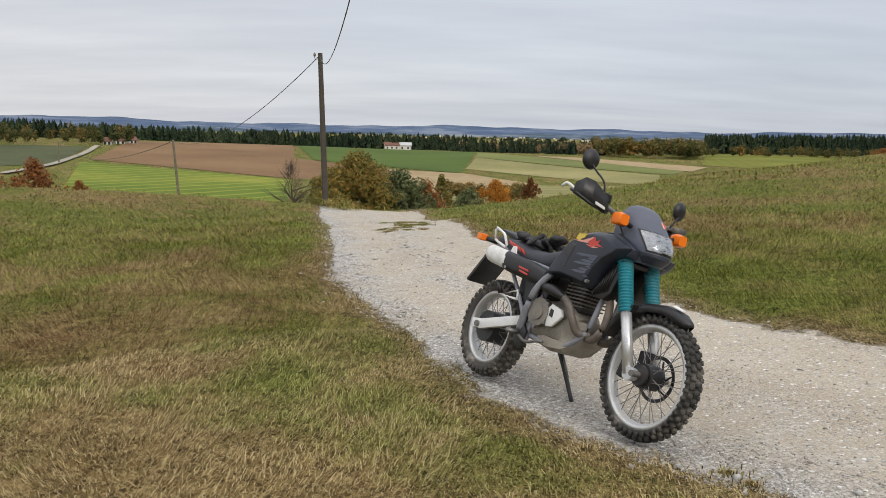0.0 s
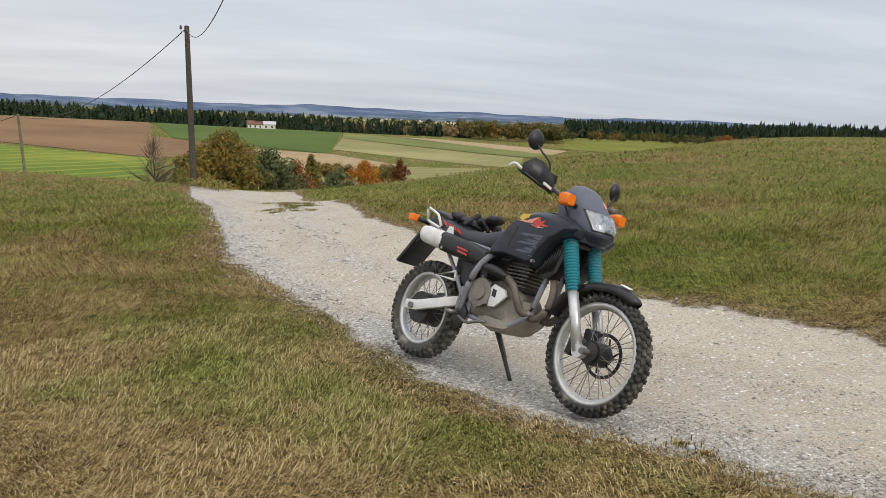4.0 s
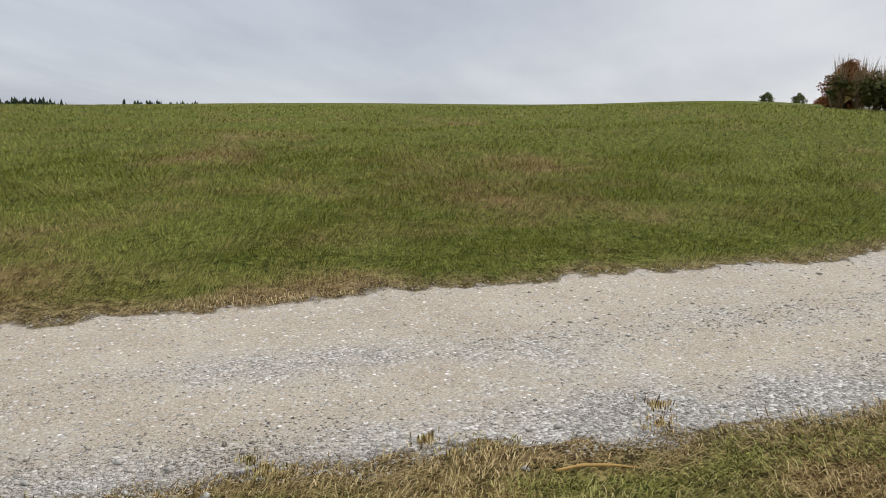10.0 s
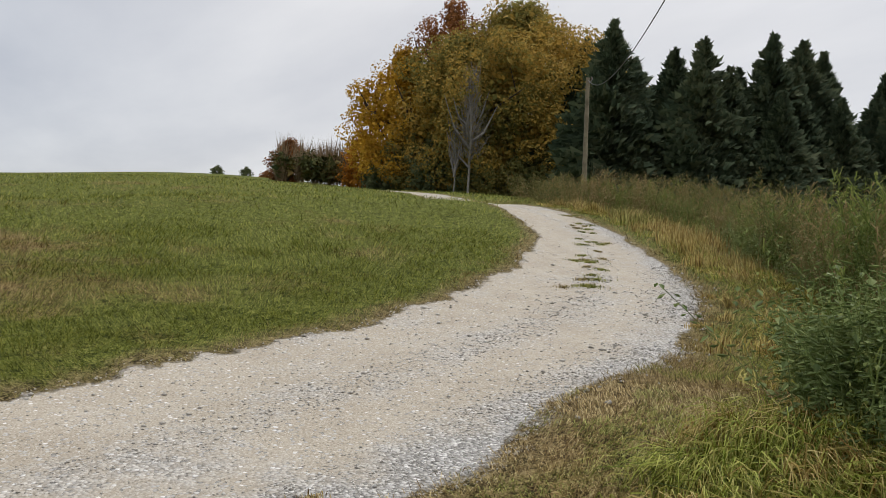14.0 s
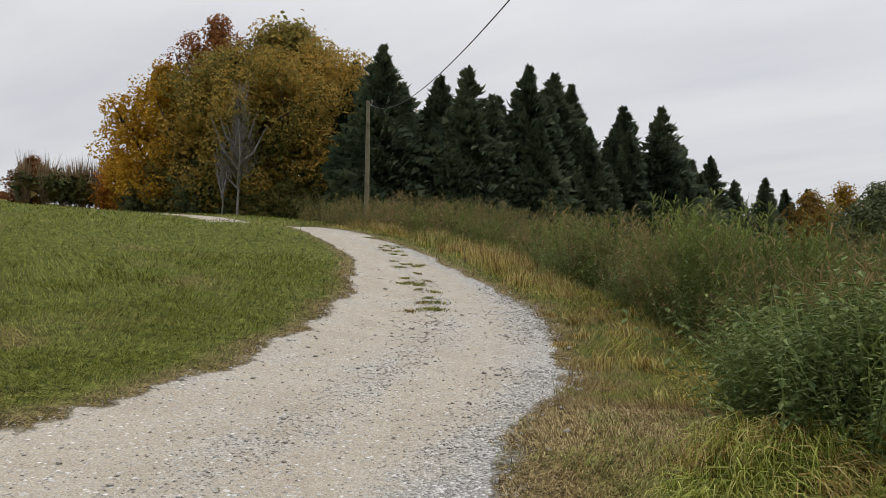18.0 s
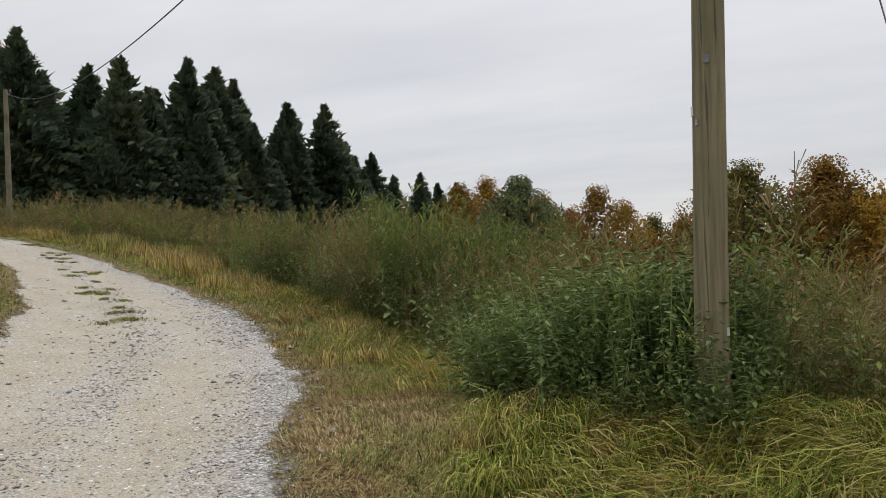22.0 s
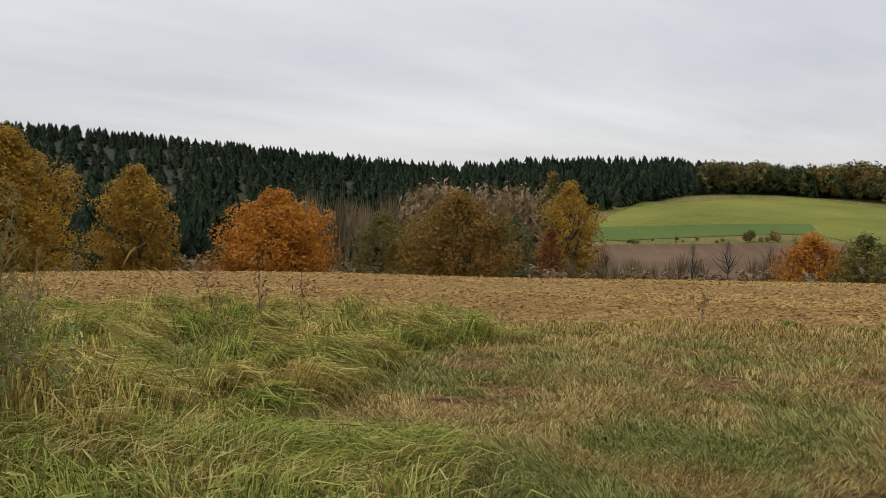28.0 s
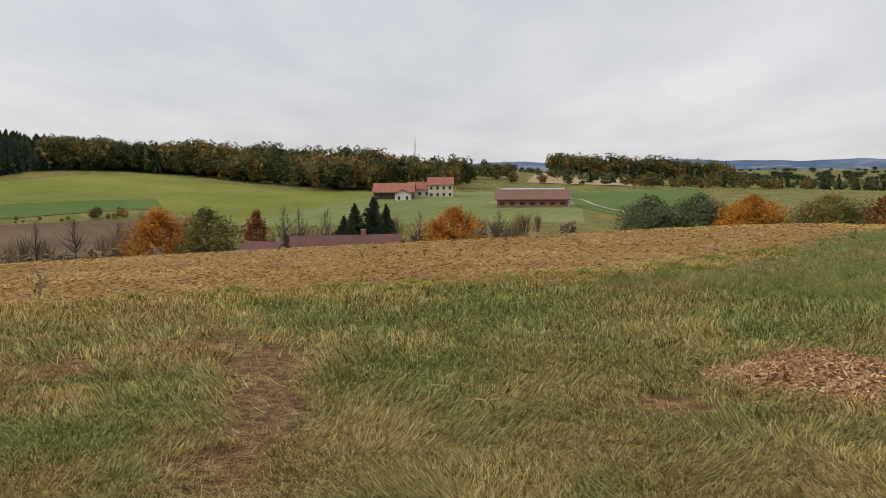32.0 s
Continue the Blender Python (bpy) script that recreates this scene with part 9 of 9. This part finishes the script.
for s in (-1, 1):
    pipe("grip", ((0.932, s * 0.41, 1.150), (0.948, s * 0.29, 1.139)), 0.017, RUBBER, bike)
    hg = part("hand_guard", rings_mesh([[(x, s * y, z) for z in (z0, z0 * 0.55 + z1 * 0.45, z1)] for x, y, z0, z1 in ((0.992, 0.225, 1.078, 1.130), (1.016, 0.265, 1.076, 1.165), (1.028, 0.32, 1.082, 1.185), (1.026, 0.375, 1.094, 1.215), (1.006, 0.425, 1.108, 1.222), (0.965, 0.452, 1.128, 1.185))], False), BLACK_PLASTIC, bike, "angular black hand guard with a white name strip", 18)
    mod = hg.modifiers.new("thickness", "SOLIDIFY"); mod.thickness = 0.006
    gb = pipe("guard_bar", ((0.975, s * 0.20, 1.105), (1.015, s * 0.30, 1.09), (1.02, s * 0.38, 1.10), (0.985, s * 0.435, 1.13), (0.93, s * 0.44, 1.15)), 0.008, BLACK_PLASTIC, bike)
    part("name_strip", rings_mesh([[(1.018, s * 0.275, 1.092), (1.018, s * 0.275, 1.106), (1.036, s * 0.355, 1.115), (1.036, s * 0.355, 1.101)], [(1.027, s * 0.275, 1.092), (1.027, s * 0.275, 1.106), (1.045, s * 0.355, 1.115), (1.045, s * 0.355, 1.101)]]), WHITE_PAINT, hg, "white lettering bar")
    lv = pipe("lever", ((0.975, s * 0.25, 1.125), (0.965, s * 0.36, 1.14), (0.945, s * 0.425, 1.155), (0.89, s * 0.45, 1.178), (0.872, s * 0.455, 1.160)), 0.008, WHITE_PAINT, bike, "pale metal bar end and lever")
    mc = part("master_cylinder", block(0.955, 1.005, s * 0.255 - 0.03, s * 0.255 + 0.03, 1.135, 1.185, 0.008), BLACK_PLASTIC, bike)
    if s > 0:
        for ob in (hg, gb, lv, mc):  # the bars are turned, so this side sits lower and further back
            ob.location = (-0.09, -0.06, -0.06)
    pipe("switch_cable", ((0.97, s * 0.22, 1.12), (1.03, s * 0.17, 1.06), (1.06, s * 0.12, 0.98)), 0.005, BLACK_PLASTIC, bike, "", 6)
for s, c, stalk in ((-1, (0.895, -0.335, 1.345), ((0.975, -0.26, 1.16), (0.97, -0.275, 1.235), (0.93, -0.315, 1.29), (0.90, -0.333, 1.325))), (1, (0.94, 0.33, 1.25), ((0.965, 0.26, 1.14), (0.968, 0.28, 1.18), (0.955, 0.31, 1.21), (0.945, 0.328, 1.235)))):
    mirror = pipe("mirror", stalk, 0.0055, BLACK_PLASTIC, bike, "round black mirror on a thin stalk", 8)
    q = 0.25 if s > 0 else 0.0
    cq, sq = math.cos(q), math.sin(q)
    shell = rings_mesh([[(c[0] + dx * cq - math.cos(a) * r * sq, c[1] + dx * sq + math.cos(a) * r * cq, c[2] + math.sin(a) * r) for a in [k * math.pi / 14 for k in range(28)]] for dx, r in ((-0.012, 0.052), (-0.004, 0.056), (0.008, 0.048), (0.018, 0.025), (0.021, 0.006))])
    part("mirror_shell", shell, BLACK_PLASTIC, mirror, "", 60)
    part("mirror_glass", rings_mesh([[(c[0] + dx * cq - math.cos(a) * 0.048 * sq, c[1] + dx * sq + math.cos(a) * 0.048 * cq, c[2] + math.sin(a) * 0.048) for a in [k * math.pi / 14 for k in range(28)]] for dx in (-0.0135, -0.0118)]), MIRROR_GLASS, mirror, "mirror glass")

# -- forks and front guard --
for s in (-1, 1):
    top, mid, low = np.array((1.035, s * 0.095, 0.985)), np.array((1.175, s * 0.095, 0.628)), np.array((1.300, s * 0.093, 0.318))
    leg = pipe("fork_leg", (mid + (low - mid) * -0.05, low), 0.0275, ALLOY, bike, "silver fork leg", 16)
    pipe("fork_tube", (top, mid), 0.021, ALLOY, leg, "", 12)
    rings, n = [], 19
    d = mid - top
    radii, at = [], []
    for k in range(n * 4 + 1):
        f = 0.24 + 0.80 * k / (n * 4)
        at.append(top + d * f)
        radii.append((0.0405 if k % 4 in (1, 2) else 0.0335) * (1.06 - 0.12 * k / (n * 4)))
    v, fcs = tube(np.array(at), np.array(radii), 20)
    np_part("gaiter", (v, fcs), TEAL, leg, "ribbed teal rubber gaiter", smooth=True)
    disc("axle_clamp", (1.315, 0.325), 0.034, s * 0.072, s * 0.118, ALLOY, leg, n=20)
    disc("axle_bolt", (1.345, 0.332), 0.016, s * 0.06, s * 0.125, STEEL_DARK, leg, n=16)
    part("guard_stay", slab(((1.16, 0.60), (1.21, 0.62), (1.22, 0.66), (1.17, 0.65)), s * 0.06, s * 0.10, 0, 0.004), BLACK_PLASTIC, bike)
arch = ((1.005, 0.470), (1.035, 0.535), (1.09, 0.605), (1.17, 0.660), (1.26, 0.688), (1.36, 0.694), (1.45, 0.676), (1.505, 0.642), (1.522, 0.625))
rows = []
for k, (x, z) in enumerate(arch):
    w = 0.045 + 0.03 * math.sin(math.pi * min(1, (k + 1) / 6)) if k < 6 else 0.075 - 0.02 * (k - 5)
    a, b = arch[max(0, k - 1)], arch[min(len(arch) - 1, k + 1)]
    nx, nz = -(b[1] - a[1]), b[0] - a[0]
    ln = math.hypot(nx, nz)
    nx, nz = nx / ln, nz / ln
    rows.append([(x - nx * dn, y, z - nz * dn) for y, dn in ((-w, 0.045), (-w * 0.98, 0.012), (-w * 0.6, 0.0), (0, -0.006), (w * 0.6, 0.0), (w * 0.98, 0.012), (w, 0.045))])
fender = part("front_mudguard", rings_mesh(rows, False), BLACK_PLASTIC, bike, "black front mudguard with a pale sticker", 60)
mod = fender.modifiers.new("thickness", "SOLIDIFY"); mod.thickness = 0.004
part("sticker", rings_mesh([[(1.40, -0.03, 0.703), (1.40, 0.0, 0.706), (1.455, 0.0, 0.692), (1.455, -0.03, 0.689)], [(1.40, -0.03, 0.699), (1.40, 0.0, 0.702), (1.455, 0.0, 0.688), (1.455, -0.03, 0.685)]]), WHITE_PAINT, fender, "pale worn sticker")
part("brake_caliper", block(1.20, 1.28, 0.045, 0.085, 0.36, 0.45, 0.012), BLACK_PLASTIC, bike, "", 40)
part("caliper_guard", slab(((1.215, 0.30), (1.235, 0.42), (1.25, 0.44), (1.262, 0.36), (1.25, 0.29)), -0.06, -0.09, 0, 0.006), BLACK_PLASTIC, bike, "", 35)
pipe("speedometer_cable", ((1.30, -0.075, 0.37), (1.24, -0.085, 0.45), (1.20, -0.06, 0.52), (1.12, -0.07, 0.66), (1.08, -0.1, 0.86)), 0.005, BLACK_PLASTIC, bike, "", 6)
pipe("brake_hose", ((1.25, 0.07, 0.44), (1.19, 0.10, 0.58), (1.12, 0.12, 0.75), (1.06, 0.12, 0.95)), 0.006, BLACK_PLASTIC, bike, "", 6)
pipe("brake_cable", ((0.06, -0.09, 0.33), (0.25, -0.10, 0.33), (0.45, -0.12, 0.345)), 0.005, STEEL_DARK, bike, "", 6)
pipe("chain_run", ((0.0, 0.073, 0.42), (0.44, 0.073, 0.475)), 0.009, STEEL_DARK, bike, "", 6)


# -- a pair of gloves on the seat --
def glove(at, rz, seed):
    rng = np.random.default_rng(seed)
    bm = bmesh.new()
    for c, s in (((0, 0, 0.018), (0.06, 0.046, 0.016)), ((-0.055, 0.0, 0.022), (0.04, 0.04, 0.018)), ((-0.11, 0.004, 0.024), (0.05, 0.05, 0.022))):
        bmesh.ops.create_uvsphere(bm, u_segments=22, v_segments=12, radius=1, matrix=Matrix.Translation(c) @ Matrix.Diagonal((*s, 1)))
    for k, (a, ln, y) in enumerate(((0.3, 0.10, 0.038), (0.1, 0.115, 0.014), (-0.08, 0.11, -0.012), (-0.28, 0.09, -0.036), (1.1, 0.08, 0.05))):
        x0 = 0.035 if k < 4 else -0.02
        for j in range(9):
            f = j / 8
            p = (x0 + math.cos(a + f * 0.5) * ln * f, y + math.sin(a + f * 0.5) * ln * f, 0.022 + 0.034 * math.sin(f * 2.6 + k * 0.4))
            bmesh.ops.create_uvsphere(bm, u_segments=10, v_segments=6, radius=1, matrix=Matrix.Translation(p) @ Matrix.Rotation(a, 4, "Z") @ Matrix.Diagonal((0.0145, 0.0125, 0.0125, 1)))
    for v in bm.verts:
        v.co += Vector(noise.noise_vector(v.co * 42 + Vector((seed, 0, 0)))) * 0.010
    me = bpy.data.meshes.new("glove")
    bm.to_mesh(me); bm.free()
    me.materials.append(GLOVE_LEATHER); me.shade_smooth()
    ob = new("glove", me)
    ob.matrix_basis = BIKE_POSE @ pose(at[0], at[1], at[2], 0, at[3], rz) @ Matrix.Diagonal((1.1, 1.15, 1.2, 1))
    return tagged(ob, "crumpled black leather glove lying on the seat", "glove", "pair of gloves")


BIKE_POSE = Matrix.LocRotScale(bike.location, bike.rotation_euler, bike.scale)
glove((0.27, -0.03, 0.862, 12), 20, 1)
glove((0.31, 0.02, 0.874, 14), 165, 2)

# ---- the near pole with its stay wire ----
pole = thing("wooden_pole", ground_at(*POLE_BASE, 0.15), "thick weathered wooden pole standing in nettles", "pole")
pole_h = 6.15 - pole.location.z
hs = np.linspace(0, pole_h, 24)
lean_x = -0.10 * hs / pole_h
v, f = tube(np.column_stack([lean_x, 0 * hs, hs]), 0.084 - 0.016 * hs / pole_h, 28)
ang28 = np.arctan2(v[:, 1], v[:, 0] - np.repeat(lean_x, 28))
v[:, :2] *= (1 + 0.012 * np.sin(ang28 * 5 + v[:, 2] * 0.6) + 0.01 * np.sin(ang28 * 11))[:, None]


def pole_wood():
    m, n, l, b = nodes_of("weathered_pole")
    co = n.new("ShaderNodeTexCoord").outputs["Object"]
    grain = n_noise(n, l, 9, 6, 0.65, n_stretch(n, l, co, (4, 4, 0.16)))
    wide = n_noise(n, l, 1.6, 4, 0.6, co)
    col = n_ramp(n, l, grain, ((0.3, (0.115, 0.093, 0.050)), (0.5, (0.215, 0.176, 0.098)), (0.7, (0.31, 0.258, 0.152))))
    col = n_mix(n, l, n_range(n, l, wide, 0.4, 0.7, 0, 0.6), col, (0.135, 0.14, 0.075))
    crack = n_range(n, l, n_noise(n, l, 5, 3, 0.5, n_stretch(n, l, co, (9, 9, 0.25))), 0.62, 0.68)
    col = n_mix(n, l, n_math(n, l, "MULTIPLY", crack, 0.7), col, (0.05, 0.042, 0.03))
    plug(l, col, b.inputs["Base Color"])
    b.inputs["Roughness"].default_value = 0.9
    n_bump(n, l, b, grain, 0.6, 0.006)
    return m


NEAR_POLE = pole_wood()
np_part("shaft", (v, f), NEAR_POLE, pole, smooth=True)
np_part("cap", tube(np.array([[-0.10, 0, pole_h], [-0.10, 0, pole_h + 0.03]]), np.array([0.07, 0.01]), 20), STEEL, pole)
np_part("wire_hook", tube(np.array([[-0.09, 0.0, pole_h - 0.92], [-0.10, 0.11, pole_h - 0.92], [-0.10, 0.12, pole_h - 0.82]]), np.array([0.012, 0.012, 0.01]), 6), STEEL, pole)
for z, a, s, mat, nm, lb in ((2.28, 0.32, 0.022, WHITE_PAINT, "tag", "small white tag nailed to the pole"), (2.22, 0.85, 0.014, STEEL, "nail_plate", "round metal date nail"), (1.21, 2.75, 0.02, WHITE_PAINT, "lower_tag", "small white tag"), (2.52, 1.5, 0.02, STEEL_DARK, "stamp_plate", "stamped metal plate")):
    zz = z - pole.location.z
    cx, cy = math.cos(a) * 0.082 - 0.10 * zz / pole_h, math.sin(a) * 0.082
    bm = bmesh.new(); box(bm, -s * 0.6, s * 0.6, -0.003, 0.003, -s, s)
    ob = part(nm, bm, mat, pole, lb)
    ob.location, ob.rotation_euler = (cx, cy, zz), (0, 0, a - math.pi / 2)
guy = thing("stay_wire", Vector((0.53, -3.24, float(sheet_z(0.53, -3.24)[0]))), "steel stay wire with a tensioner anchored in the weeds", "cable")
top = np.array(POLE_TOP) + np.array([0.02, -0.05, -0.1]) - np.array(guy.location)
np_part("strand", tube(np.array([[0, 0, 0], top * 0.5, top]), np.array([0.004, 0.004, 0.004]), 6), STEEL_DARK, guy)
for k, f0 in enumerate((0.17, 0.195, 0.235)):
    np_part("clamp", tube(np.array([top * f0, top * (f0 + 0.018)]), np.array([0.013, 0.010]), 8), STEEL_DARK, guy)
np_part("anchor_rod", tube(np.array([[0, 0, -0.1], top * 0.15]), np.array([0.007, 0.006]), 6), STEEL_DARK, guy)
stick = thing("dead_stick", ground_at(2.78, -0.52, -0.012), "pale broken stick lying on the verge", "stick", rz=-33)
np_part("wood", tube(np.array([[-0.04, 0.06, 0.0], [0.05, 0, 0.015], [0.14, -0.07, 0.012], [0.22, -0.14, 0.0]]), np.array([0.005, 0.007, 0.006, 0.004]), 6), STRAW_MAT, stick)
